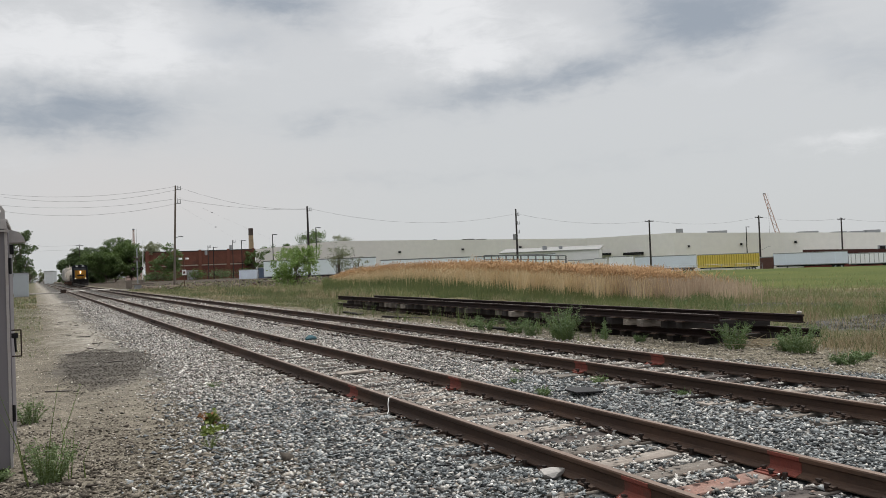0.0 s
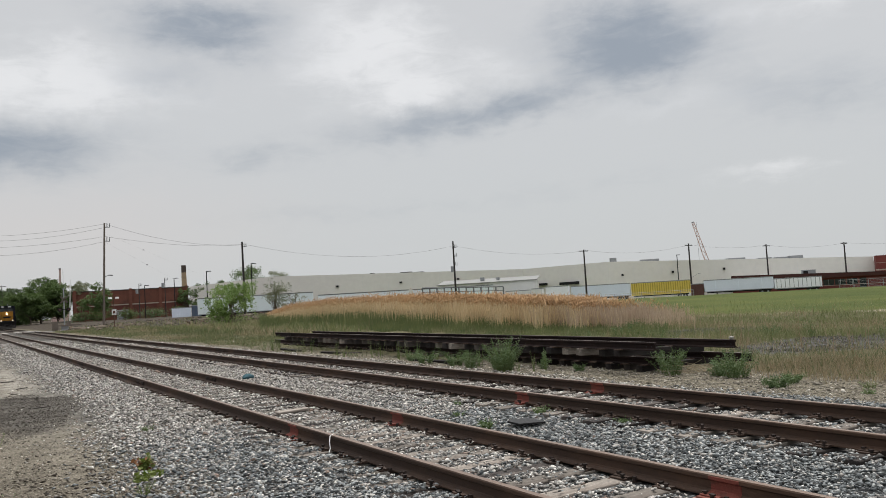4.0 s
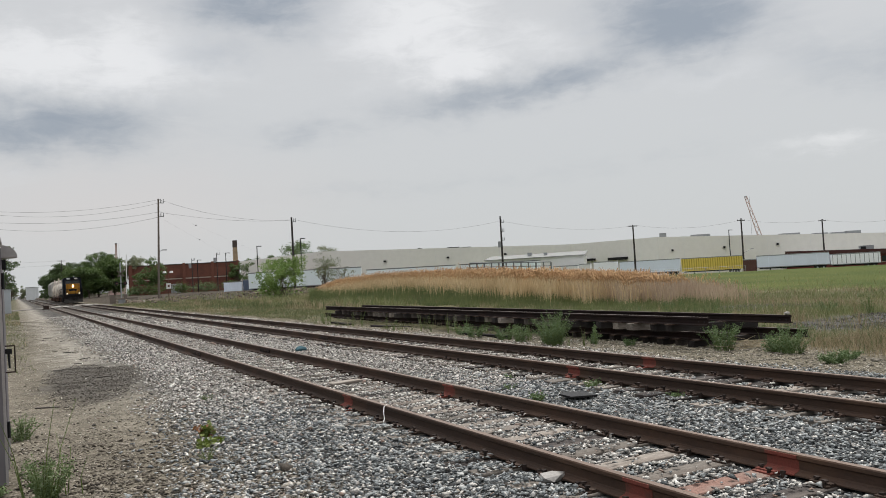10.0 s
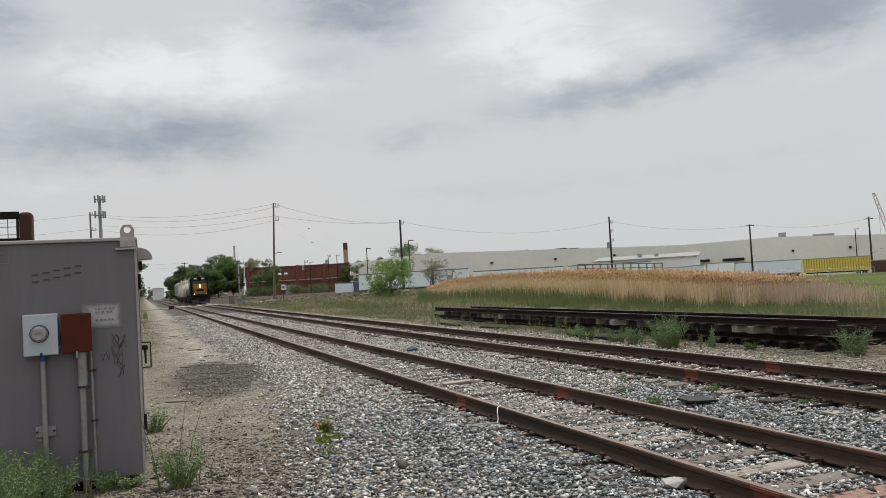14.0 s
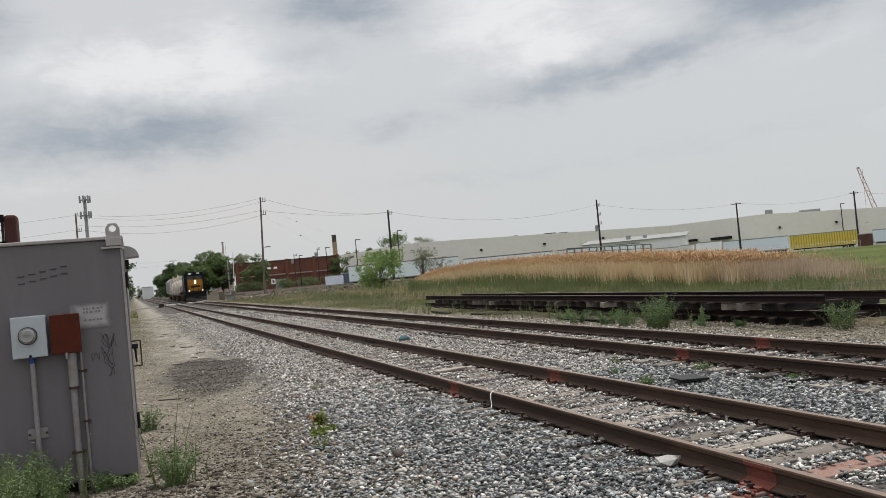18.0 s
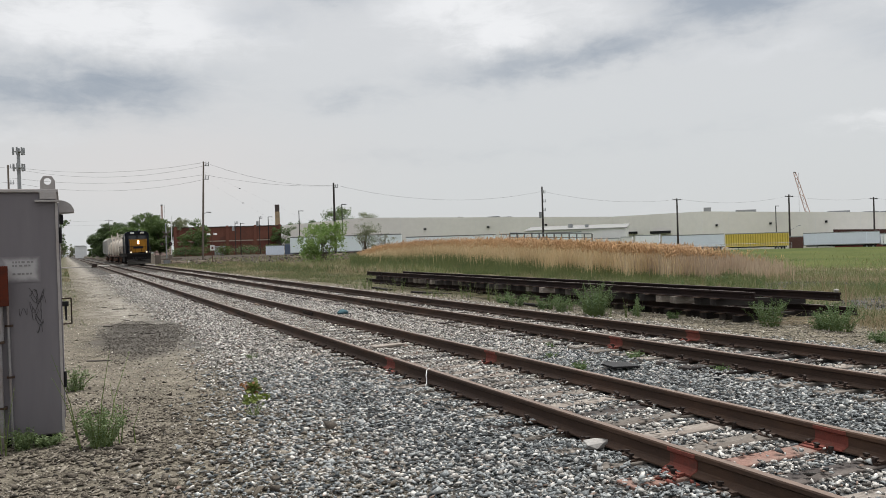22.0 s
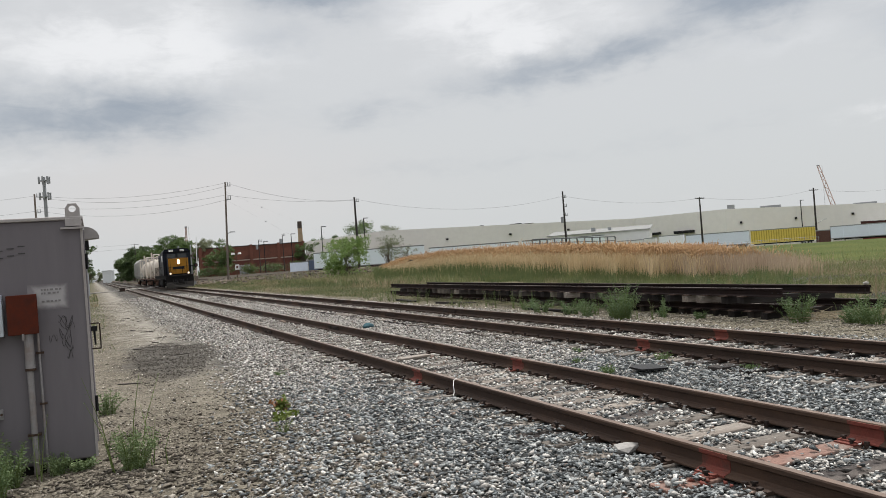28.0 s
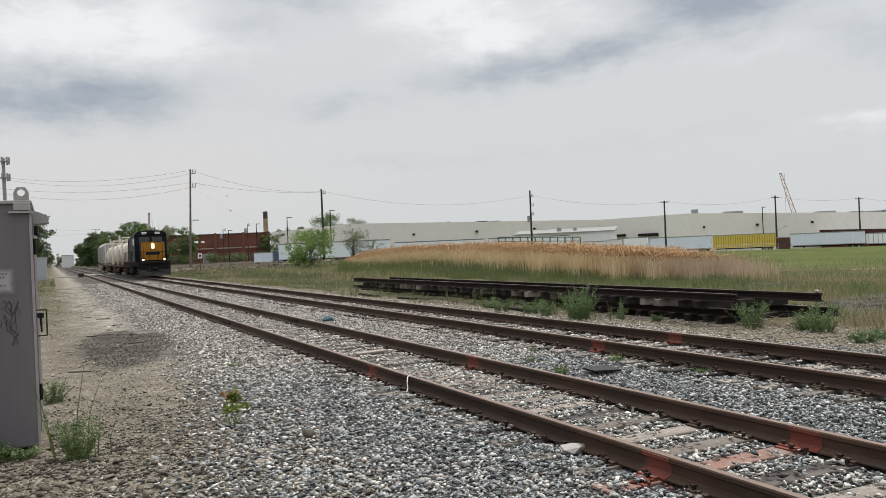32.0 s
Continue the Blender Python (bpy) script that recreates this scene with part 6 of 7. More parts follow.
def hopper_car():
    t = thing("hopper_car", "light grey covered hopper car with ribbed sides", "hopper car")
    body = part("body", sweep([(-1.5, 1.5), (1.5, 1.5), (1.55, 2.2), (1.55, 4.0), (1.1, 4.5), (-1.1, 4.5), (-1.55, 4.0), (-1.55, 2.2)], 1.2, 15.8), HOPPER, t)
    for k in range(13):
        y = 1.4 + k * 1.18
        for s in (-1, 1):
            part("side_rib", box(*sorted((s * 1.554, s * 1.64)), y, y + 0.1, 1.7, 3.95), HOPPER, body)
    for y in (3.0, 6.8, 10.6):
        hp = bmesh.new()
        top = [hp.verts.new(c) for c in ((-1.4, y, 1.55), (1.4, y, 1.55), (1.4, y + 3.4, 1.55), (-1.4, y + 3.4, 1.55))]
        low = [hp.verts.new(c) for c in ((-0.4, y + 1.3, 0.55), (0.4, y + 1.3, 0.55), (0.4, y + 2.1, 0.55), (-0.4, y + 2.1, 0.55))]
        for i in range(4):
            hp.faces.new((top[i], top[(i + 1) % 4], low[(i + 1) % 4], low[i]))
        hp.faces.new(low), hp.faces.new(top)
        bmesh.ops.recalc_face_normals(hp, faces=hp.faces)
        part("hopper_bay", hp, HOPPER, t)
    part("roof_walk", box(-0.3, 0.3, 1.2, 15.8, 4.55, 4.6), GALV_FAR, body)
    for y in (3.4, 8.5, 13.2):
        part("hatch", box(-0.28, 0.28, y, y + 0.9, 4.6, 4.7, bevel=0.03), HOPPER, body)
    part("sill", box(-0.4, 0.4, 0.4, 16.6, 0.9, 1.25), CAR_BROWN, t)
    for y in (0.5, 15.9):
        part("end_deck", box(-1.45, 1.45, y, y + 0.7, 1.2, 1.3), HOPPER, t)
        lad = bmesh.new()
        for k in range(7):
            rod((-1.4, y + 0.35, 1.5 + k * 0.4), (-1.0, y + 0.35, 1.5 + k * 0.4), 0.02, n=5, bm=lad)
        part("ladder", lad, HOPPER, t)
    for y in (2.2, 14.8):
        bogie(t, y, (-0.9, 0.9), CAR_BROWN)
    coupler(t, 0.5, -1), coupler(t, 16.6, 1)
    return t


TRAIN = [(locomotive(), 0.0), (tank_car(), 18.0), (tank_car(), 35.2), (hopper_car(), 52.4)]
START, SPEED = 184.0, 3.232


def bird_body():
    """A small dark bird, which faces its own +y."""
    t = thing("bird", "small dark bird perched on a rail, then flying", "bird", pose(12.3, 33.0, 0.6, 0, 0, 138))
    b = ball((0, 0, 0), 0.045, sub=2, scale=(0.7, 1.9, 0.75))
    ball((0, 0.09, 0.015), 0.026, b, 2)
    rod((0, 0.11, 0.012), (0, 0.135, 0.008), 0.006, 0.001, 6, b)
    part("body", b, BLACK, t)
    part("tail", prism([(-0.012, -0.07), (0.012, -0.07), (0.028, -0.15), (-0.028, -0.15)], -0.004, 0.004), BLACK, t)
    out = []
    for s in (-1, 1):
        w_ = part("wing", prism([(0, 0.045), (s * 0.07, 0.055), (s * 0.15, 0.0), (s * 0.165, -0.04), (s * 0.08, -0.035), (0, -0.04)], -0.003, 0.003), BLACK, t)
        out.append((w_, s))
    return t, out


BIRD, WINGS = bird_body()


def motions():
    """The train rolls towards the camera along the far track at an even pace."""
    z = FAR_RISE + RAIL_Z
    for car, back in TRAIN:
        walk(car, [(t, pose(FAR_X, START - SPEED * t + back, z)) for t in (0.0, 8.0, 16.0, 24.0, 32.0)])
    for ax, y, r in WHEELS:
        turn = math.degrees(SPEED / r)
        walk(ax, [(t, pose(0, y, 0.49, turn * t)) for t in np.arange(0, 32.01, 0.2).round(1).tolist()])
    # the bird leaves its perch and crosses before the camera
    path = [(0.0, (12.3, 33.0, 0.6)), (27.8, (12.3, 33.0, 0.6)), (28.1, (12.4, 31.8, 2.4))]
    path += [(t, (5.85 - 7.9 * (t - 29), 24.4 - 8.8 * (t - 29), z)) for t, z in ((28.4, 3.58), (28.6, 4.05), (28.8, 4.03), (29.0, 3.89), (29.2, 3.81), (29.4, 3.81), (29.6, 3.84), (29.8, 3.85), (30.2, 3.9), (32.0, 4.5))]
    walk(BIRD, [(t, pose(*p, 0, 0, 138)) for t, p in path])
    for w_, s in WINGS:
        rows = [(0.0, pose(0, 0, 0.02, 0, 78 * s)), (27.8, pose(0, 0, 0.02, 0, 78 * s))]
        rows += [(round(27.9 + 0.1 * k, 1), pose(0, 0, 0.02, 0, (28 if k % 2 else -32) * s)) for k in range(41)]
        walk(w_, rows + [(32.0, pose(0, 0, 0.02, 0, 10 * s))])
# ---- stacked track panels ----
def panel_tie(material):
    """A worn tie of a lifted track panel."""
    bm = box(-1.24, 1.24, -0.098, 0.098, -0.15, 0.0, bevel=0.005)
    for v in bm.verts:
        v.co += 0.004 * noise.noise_vector(v.co * 5.0)
    return mesh_of("tie", bm, material)


TIE_BLACK_MESH, PANEL_OLD, PANEL_PALE = panel_tie(TIE_BLACK), panel_tie(TIE_OLD), panel_tie(TIE)


def track_panel(name, label, cx, base, y0, y1, near0, near1, far0, far1, seed, tilt=0.0):
    """A length of old track on its ties. base: the underside of the ties."""
    t = thing(name, label, "track panel", pose(cx, 0, base, 0, tilt, 0), "stacked track panels")
    for side, a, b in ((-HALF, near0, near1), (HALF, far0, far1)):
        r = part("rail", sweep(RAIL, a, b, x=side, z=0.175), RUST_DARK, t, "dark rusty rail")
        part("rail_head", sweep(HEAD, a, b, x=side, z=0.175), LIT_HEAD, r)
        for e in (a + 0.1, a + 0.25, b - 0.1, b - 0.25):
            h = rod((side - 0.014, e, 0.25), (side + 0.014, e, 0.25), 0.016, n=8)
            part("bolt_hole", h, BLACK, r)
    g = random.Random(seed)
    y = y0
    while y < y1:
        k = part("tie", PANEL_PALE if g.random() < (0.22 if y < 20 else 0.1) else PANEL_OLD if g.random() < 0.45 else TIE_BLACK_MESH, None, t)
        k.matrix_basis = pose(g.uniform(0.2, 0.42), y, 0.17 + g.uniform(-0.006, 0.004), g.uniform(-1, 1), g.uniform(-0.4, 0.4), g.uniform(-2.5, 2.5))
        for side in (-HALF, HALF):
            part("tie_plate", PLATE_MESH, None, t).matrix_basis = pose(side, y, 0.165)
        y += 0.55 + g.uniform(-0.06, 0.07)
    return t


track_panel("track_panel", "old track panel lying on the ground in weeds", 14.05, -0.155, 13.3, 36.5, 12.6, 37.8, 11.7, 36.0, 3)
track_panel("track_panel", "old track panel stacked on another, dark ties", 13.05, 0.25, 13.0, 33.4, 12.03, 34.9, 11.28, 34.3, 5, 1.9)
for k, (x, y, s) in enumerate(((13.0, 20, 3), (13.2, 27, 8), (13.0, 31.5, -5))):
    single("loose_tie", TIE_BLACK_MESH, None, "loose dark tie under the stacked panel", "tie", pose(x - 1.3, y, 0.02, 0, 0, 90 + s), "loose ties")
single("pale_stone", ball((0, 0, 0.035), 0.055, sub=1, scale=(1.5, 0.8, 0.7)), CONCRETE, "pale lump of stone on the rail end", "stone", pose(13.8, 11.35, 0.572))


# ---- road crossing ----
def crossing():
    road = prism([(-60, 120.5), (3.2, 121.6), (13.2, 121.4), (13.2, 127.4), (3.2, 127.8), (-60, 127)], -0.35, 0.012)
    single("road", road, ASPHALT, "worn grey road crossing the tracks", "road", kind="structure")
    for cx, rise in ((NEAR_X, 0.0), (FAR_X, FAR_RISE)):
        t = thing("level_crossing", "pale concrete level crossing between the rails", "crossing", pose(cx, 124.6, rise), "level crossings")
        for x0, x1 in ((-1.45, -HALF - 0.09), (-HALF + 0.09, -0.02), (0.02, HALF - 0.09), (HALF + 0.09, 1.45)):
            for y in (-3.6, -1.2, 1.2):
                part("panel", box(x0, x1, y, y + 2.36, -0.04, 0.155, bevel=0.012), CONCRETE, t)
    t = thing("crossing_signal", "grey crossing signal mast with raised gate arm", "crossing signal", pose(13.9, 129.4, 0.0))
    part("base", box(-0.45, 0.45, -0.45, 0.45, -0.2, 0.7, bevel=0.05), GALV_FAR, t, "grey signal base")
    part("mast", rod((0, 0, 0.6), (0, 0, 6.0), 0.11, 0.09, 10), GALV_FAR, t)
    part("gate_arm", rod((0.7, 0.1, 1.0), (0.95, 0.1, 7.2), 0.07, 0.05, 8), WHITE, t, "raised white gate arm")
    part("gate_drive", box(0.3, 0.8, -0.2, 0.3, 0.6, 1.3, bevel=0.05), POLE, t)
    bk = bmesh.new()
    for s in (-1, 1):
        m = Matrix.Translation((0, -0.14, 4.4)) @ pose(0, 0, 0, 0, 45 * s, 0) @ Matrix.Diagonal((1.3, 0.02, 0.22, 1))
        bmesh.ops.create_cube(bk, size=1.0, matrix=m)
    part("crossbuck", bk, POLE, t, "grey back of the crossbuck boards")
    arm = part("lamp_bar", box(-0.75, 0.75, -0.1, 0.1, 2.9, 3.0), BLACK, t)
    for x in (-0.6, 0.6):
        part("lamp_disc", rod((x, -0.16, 2.95), (x, -0.1, 2.95), 0.28, n=16), BLACK, arm)
        part("lens", rod((x, -0.2, 2.95), (x, -0.165, 2.95), 0.12, n=12), BROWN_STEEL, arm)
    part("cabinet", box(-1.6, -0.8, 0.2, 0.9, 0.0, 1.3, bevel=0.04), POLE, t)
    part("service_rail", box(-1.2, 2.2, -0.6, -0.5, 0.55, 0.75), POLE, t)
    s = thing("sign_post", "rusty post with small white sign and twin lamps", "sign", pose(18.9, 118.4, 0.0))
    part("post", rod((0, 0, 0), (0, 0, 4.1), 0.06, n=8), CAR_BROWN, s)
    part("sign_plate", box(-0.3, 0.3, -0.1, -0.07, 1.75, 2.5, bevel=0.01), WHITE, s)
    part("sign_mark", box(-0.14, 0.14, -0.115, -0.103, 1.95, 2.3), BROWN_STEEL, s)
    part("lamp_arm", box(-0.5, 0.5, -0.05, 0.05, 4.05, 4.13), CAR_BROWN, s)
    for x in (-0.45, 0.45):
        part("lamp_shade", rod((x, 0, 3.95), (x, 0, 4.2), 0.28, 0.2, 12), WHITE, s, "white lamp shade")
    b = thing("switch_stand", "small dark switch box beside the track", "switch stand", pose(3.45, 117.5, -0.02))
    part("case", box(-0.35, 0.35, -0.25, 0.25, 0, 0.5, bevel=0.06), IRON, b)
    part("foot", box(-0.5, 0.5, -0.1, 0.1, -0.05, 0.06), IRON, b)
    for x, y, h, w_ in ((-1.25, 103.0, 2.7, 1.5), (-3.0, 128.0, 2.4, 1.6), (-4.6, 138.0, 2.2, 1.4)):
        c = thing("signal_cabinet", "pale grey metal signal cabinet beside the path", "cabinet", pose(x, y, -0.05), "signal cabinets")
        part("body", box(-w_ / 2, w_ / 2, 0, 1.2, 0.1, h, bevel=0.03), PALE_METAL, c)
        part("roof", box(-w_ / 2 - 0.06, w_ / 2 + 0.06, -0.06, 1.26, h, h + 0.08), GALV_FAR, c)
        part("door", box(-w_ / 2 + 0.1, w_ / 2 - 0.1, -0.03, -0.004, 0.3, h - 0.2), PALE_METAL, c)
        part("footing", box(-w_ / 2 - 0.05, w_ / 2 + 0.05, -0.05, 1.25, -0.1, 0.1), CONCRETE, c)
    single("white_debris", box(-0.35, 0.35, -0.2, 0.2, 0, 0.2, bevel=0.05), WHITE, "pale lump of debris on the cinder bank", "debris", pose(15.9, 122.6, 0.05, 0, 0, 20))


crossing()


# ---- things at the end of the line and along the yard ----
def far_end():
    for x0, x1, y, h, label in ((4.4, 8.3, 420, 5.6, "pale distant trailer beside the line"), (-16, -6, 520, 6, "pale distant building beyond the tracks"), (-3, 1.2, 640, 7, "pale distant building beyond the tracks"), (9, 16, 700, 8, "pale distant building beyond the tracks")):
        t = thing("distant_building", label, "building", pose(0, y, 0), "distant buildings")
        part("wall", box(x0, x1, 0, 8, -0.1, h, bevel=0.05), HAZE_WALL, t)
        part("roof", box(x0 - 0.2, x1 + 0.2, -0.2, 8.2, h, h + 0.3), ROOF_EDGE, t)


far_end()


def fence(points, high, label, gap=3.0, mesh=6, metal=GALV_FAR):
    t = thing("chain_link_fence", label, "fence", group="yard fences")
    for p, q in zip(points, points[1:]):
        p, q = Vector(p), Vector(q)
        n = max(1, round((q - p).length / gap))
        for k in range(n + 1):
            v = p.lerp(q, k / n)
            z = float(ground_z(v.x, v.y))
            part("post", rod((v.x, v.y, z - 0.1), (v.x, v.y, z + high), 0.045, n=6), metal, t)
        for j in range(mesh + 1):
            h = high * (0.06 + 0.94 * j / mesh)
            za, zb = float(ground_z(p.x, p.y)), float(ground_z(q.x, q.y))
            part("fence_wire" if j < mesh else "top_rail", rod((p.x, p.y, za + h), (q.x, q.y, zb + h), 0.012 if j < mesh else 0.03, n=5), metal, t)


fence([(103.0, 137.5), (118, 131)], 2.2, "grey chain-link fence before the loading yard")
fence([(118, 131), (131, 124.5), (136, 122)], 1.9, "grey chain-link fence before the parked trailers")
fence([(160, 104), (172, 92), (184, 80), (200, 66)], 2.0, "grey chain-link fence along the lawn")
fence([(24.5, 190), (40, 186), (58, 178)], 2.0, "dark rusty fence below the brick factory", 4.0, metal=CAR_BROWN)


def pipe_rack():
    t = thing("pipe_rack", "open grey steel post frame before the trailers", "steel frame")
    p, q = Vector((78.6, 138.2)), Vector((90.8, 128.2))
    for k in range(12):
        v = p.lerp(q, k / 11)
        part("post", box(v.x - 0.1, v.x + 0.1, v.y - 0.1, v.y + 0.1, -0.9, 3.28 - 0.06 * k), DARK_EDGE, t)
    part("top_rail", rod((p.x, p.y, 3.32), (q.x, q.y, 2.66), 0.11, n=6), DARK_EDGE, t)
    part("mid_rail", rod((p.x, p.y, 2.5), (q.x, q.y, 1.9), 0.07, n=6), DARK_EDGE, t)


pipe_rack()
# ---- plants ----
def blades(x, y, z, h, w_, lean, name, material, label="", category="grass", thing_=True):
    """Thin bent blades that taper to a point."""
    n = len(x)
    a, b = rng.uniform(0, 2 * np.pi, n), rng.uniform(0, 2 * np.pi, n)
    ux, uy = np.cos(a) * w_ / 2, np.sin(a) * w_ / 2
    lx, ly = np.cos(b) * lean * h, np.sin(b) * lean * h
    base = np.stack([x, y, z], -1)
    v = np.empty((n, 5, 3))
    off = np.stack([ux, uy, np.zeros(n)], -1)
    midp = base + np.stack([lx * 0.3, ly * 0.3, h * 0.55], -1)
    v[:, 0], v[:, 1], v[:, 2], v[:, 3] = base - off, base + off, midp + off * 0.75, midp - off * 0.75
    v[:, 4] = base + np.stack([lx, ly, h * 0.97], -1)
    t = np.array([[0, 1, 2], [0, 2, 3], [3, 2, 4]])
    tris = (t[None] + (np.arange(n) * 5)[:, None, None]).reshape(-1, 3)
    me = soup(name, v.reshape(-1, 3), tris, material)
    return single(name, me, None, label, category, kind="stuff") if thing_ else me


def leaf_soup(c, size, seed=0, droop=0.3, wide=0.3):
    """A small pointed leaf at each place: arrays of corners and triangles."""
    g = np.random.default_rng(seed)
    n = len(c)
    d = g.normal(size=(n, 3))
    d[:, 2] = d[:, 2] * 0.6 - droop * 0.5
    d /= np.linalg.norm(d, axis=1)[:, None]
    s = np.cross(d, g.normal(size=(n, 3)))
    s /= np.linalg.norm(s, axis=1)[:, None] + 1e-9
    k = np.asarray(size) * g.uniform(0.6, 1.25, n)
    v = np.empty((n, 4, 3))
    v[:, 0], v[:, 2] = c, c + d * k[:, None]
    v[:, 1] = c + d * (k * 0.5)[:, None] + s * (k * wide)[:, None]
    v[:, 3] = c + d * (k * 0.5)[:, None] - s * (k * wide)[:, None]
    t = np.array([[0, 1, 2], [0, 2, 3]])
    return v.reshape(-1, 3), (t[None] + (np.arange(n) * 4)[:, None, None]).reshape(-1, 3)


def tree(x, y, z, h, r, material, label, seed, clumps=70, per=70, size=0.34, low=0.28, trunk=0.02, loose=0.5, group="trees", stems=1):
    """A tapered trunk with limbs and an uneven crown of many small leaves."""
    g = np.random.default_rng(seed)
    t = thing("tree", label, "tree", pose(x, y, z), group)
    bm = bmesh.new()
    cents = []
    lobes = [(g.normal(0, 0.42, 2) * r, h * g.uniform(low + 0.12, 0.86), r * g.uniform(0.36, 0.62)) for _ in range(13)]
    for _ in range(clumps):
        (lx, ly), lz, lr = lobes[g.integers(len(lobes))]
        v = g.normal(size=3)
        v /= np.linalg.norm(v)
        v *= lr * g.uniform(0.45, 1.0) ** 0.6
        cz = lz + v[2] * 0.85
        cents.append((lx + v[0], ly + v[1], min(max(cz, h * low), h * 0.985)))
    cents = np.array(cents)
    for s in range(stems):
        o = Vector(g.normal(0, 0.12 if stems > 1 else 0.0, 3) * (1, 1, 0))
        last, rad = o, h * trunk
        n = 5
        for k in range(1, n + 1):
            f = k / n
            nxt = Vector((o.x * (1 + 3 * f) + g.normal(0, 0.03) * h * 0.3, o.y * (1 + 3 * f) + g.normal(0, 0.03) * h * 0.3, h * 0.72 * f))
            rod(last, nxt, rad, rad * 0.72, 8, bm)
            last, rad = nxt, rad * 0.72
    part("trunk", bm, BARK, t)
    bm = bmesh.new()
    for c in cents[:: max(1, len(cents) // 34)]:
        f = g.uniform(0.25, 0.8)
        s0 = Vector((0, 0, min(c[2] * f, h * 0.62)))
        midp = s0.lerp(Vector(c), 0.55) + Vector((0, 0, -0.03 * h))
        rod(s0, midp, h * trunk * 0.36, h * trunk * 0.2, 5, bm)
        rod(midp, c, h * trunk * 0.2, h * trunk * 0.06, 5, bm)
    part("branchwork", bm, BARK, t)
    way_ = g.normal(0, 1, (len(cents), per, 3))
    way_ *= g.random((len(cents), per, 1)) ** 0.4 / np.linalg.norm(way_, axis=2, keepdims=True)
    pts = (cents[:, None] + way_ * (1, 1, 0.75) * (r * 0.4 * loose * g.uniform(0.6, 1.3, (len(cents), 1, 1)))).reshape(-1, 3)
    v, f = leaf_soup(pts, size, seed)
    part("crown", soup("crown", v, f, material), None, t)["kind"] = "stuff"
    return t


def trees():
    dark = "dense dark green tree beyond the road crossing"
    for k, (x, y, h, r) in enumerate(((14.4, 330, 13.6, 5.6), (17.6, 322, 13.2, 5.2), (22.4, 268, 13.6, 5.8), (26.4, 262, 12.4, 4.2), (19.0, 258, 9.5, 5.0), (16.4, 285, 9.5, 5.2), (12.4, 345, 9.0, 3.6))):
        tree(x, y, 0.2, h, r, LEAF_TREE if k in (2, 3, 4) else LEAF_DARK, dark, 20 + k, 220, 110, 0.42, 0.06, loose=0.46)
    tree(36.3, 298, 0.2, 13.6, 4.6, LEAF_PALE, "pale green tree behind the brick factory", 31, 60, 60, 0.4, 0.3)
    tree(28.7, 233, 0.2, 11.2, 2.7, LEAF_PALE, "slender pale green tree before the brick factory", 45, 46, 50, 0.34, 0.55)
    tree(31.2, 216.7, 0.4, 9.2, 3.7, LEAF_TREE, "young green tree before the brick factory", 32, 110, 70, 0.34, 0.15)
    tree(54.6, 224.5, 0.3, 8.2, 3.0, LEAF_TREE, "green tree beside the white warehouse", 33, 60, 60, 0.34, 0.2)
    tree(95.4, 305, -0.5, 17.2, 8.5, LEAF_TREE, "green tree standing behind the warehouse", 34, 120, 70, 0.5, 0.2)
    tree(82, 300, -0.5, 12.6, 5.5, LEAF_TREE, "green tree standing behind the warehouse", 38, 80, 70, 0.5, 0.2)
    tree(113.3, 310, -0.5, 15.4, 7.0, LEAF_PALE, "pale green tree standing behind the warehouse", 35, 80, 60, 0.5, 0.2)
    tree(249, 141, -1, 7.4, 7, LEAF_DARK, "dark green tree beyond the brick wing", 36, 80, 60, 0.5, 0.2)
    tree(-1.9, 152, 0, 11.0, 3.1, LEAF_DARK, "dark green tree beside the dirt path", 37, 70, 70, 0.32, 0.12)
    tree(-5.5, 165, 0, 12.0, 4.2, LEAF_DARK, "dark green tree beside the dirt path", 39, 70, 70, 0.34, 0.12)
    tree(-22, 210, 0, 12, 6, LEAF_DARK, "dark green tree behind the cabinet", 40, 70, 70, 0.4, 0.12)
    tree(2.5, 470, 0, 7.0, 3.5, LEAF_PALE, "distant green tree along the railway", 56, 50, 50, 0.5, 0.1)
    tree(-1.5, 430, 0, 9.5, 3.0, LEAF_PALE, "distant green tree along the railway", 57, 50, 50, 0.5, 0.1)
    for k, (x, y) in enumerate(((9.0, 400), (-4, 380), (6.5, 460), (12, 380), (-9, 300))):
        tree(x + (9 if x > 0 else -5), y, 0, 8.5, 4.2, LEAF_PALE, "distant green tree along the railway", 50 + k, 50, 50, 0.5, 0.1)
    tree(26.9, 91.0, -0.1, 5.0, 2.5, LEAF_BRIGHT, "bright green young tree with open branches", 41, 150, 44, 0.22, -0.02, 0.011, 0.5, stems=6)
    g = np.random.default_rng(71)
    t = thing("bush", "bright green leafy growth round the young tree", "bush", pose(27.0, 90.6, -0.1), "bushes")
    c = g.normal(0, 1, (600, 3)) * (1.15, 0.8, 0.8) + (0, 0, 1.2)
    v, f = leaf_soup(c, 0.26, 71)
    part("foliage", soup("leaves", v, f, LEAF_BRIGHT), None, t)["kind"] = "stuff"
    bm = bmesh.new()
    for _ in range(9):
        rod((0, 0, -0.1), g.normal(0, 1, 3) * (0.9, 0.6, 0.2) + (0, 0, 1.6), 0.03, 0.012, 5, bm)
    part("stem", bm, BARK, t)["kind"] = "stuff"
    tree(29.9, 84.8, -0.1, 4.9, 1.6, LEAF_PALE, "thin sparse shrub with greyish leaves", 42, 60, 24, 0.15, 0.2, 0.012, 0.6, stems=4)
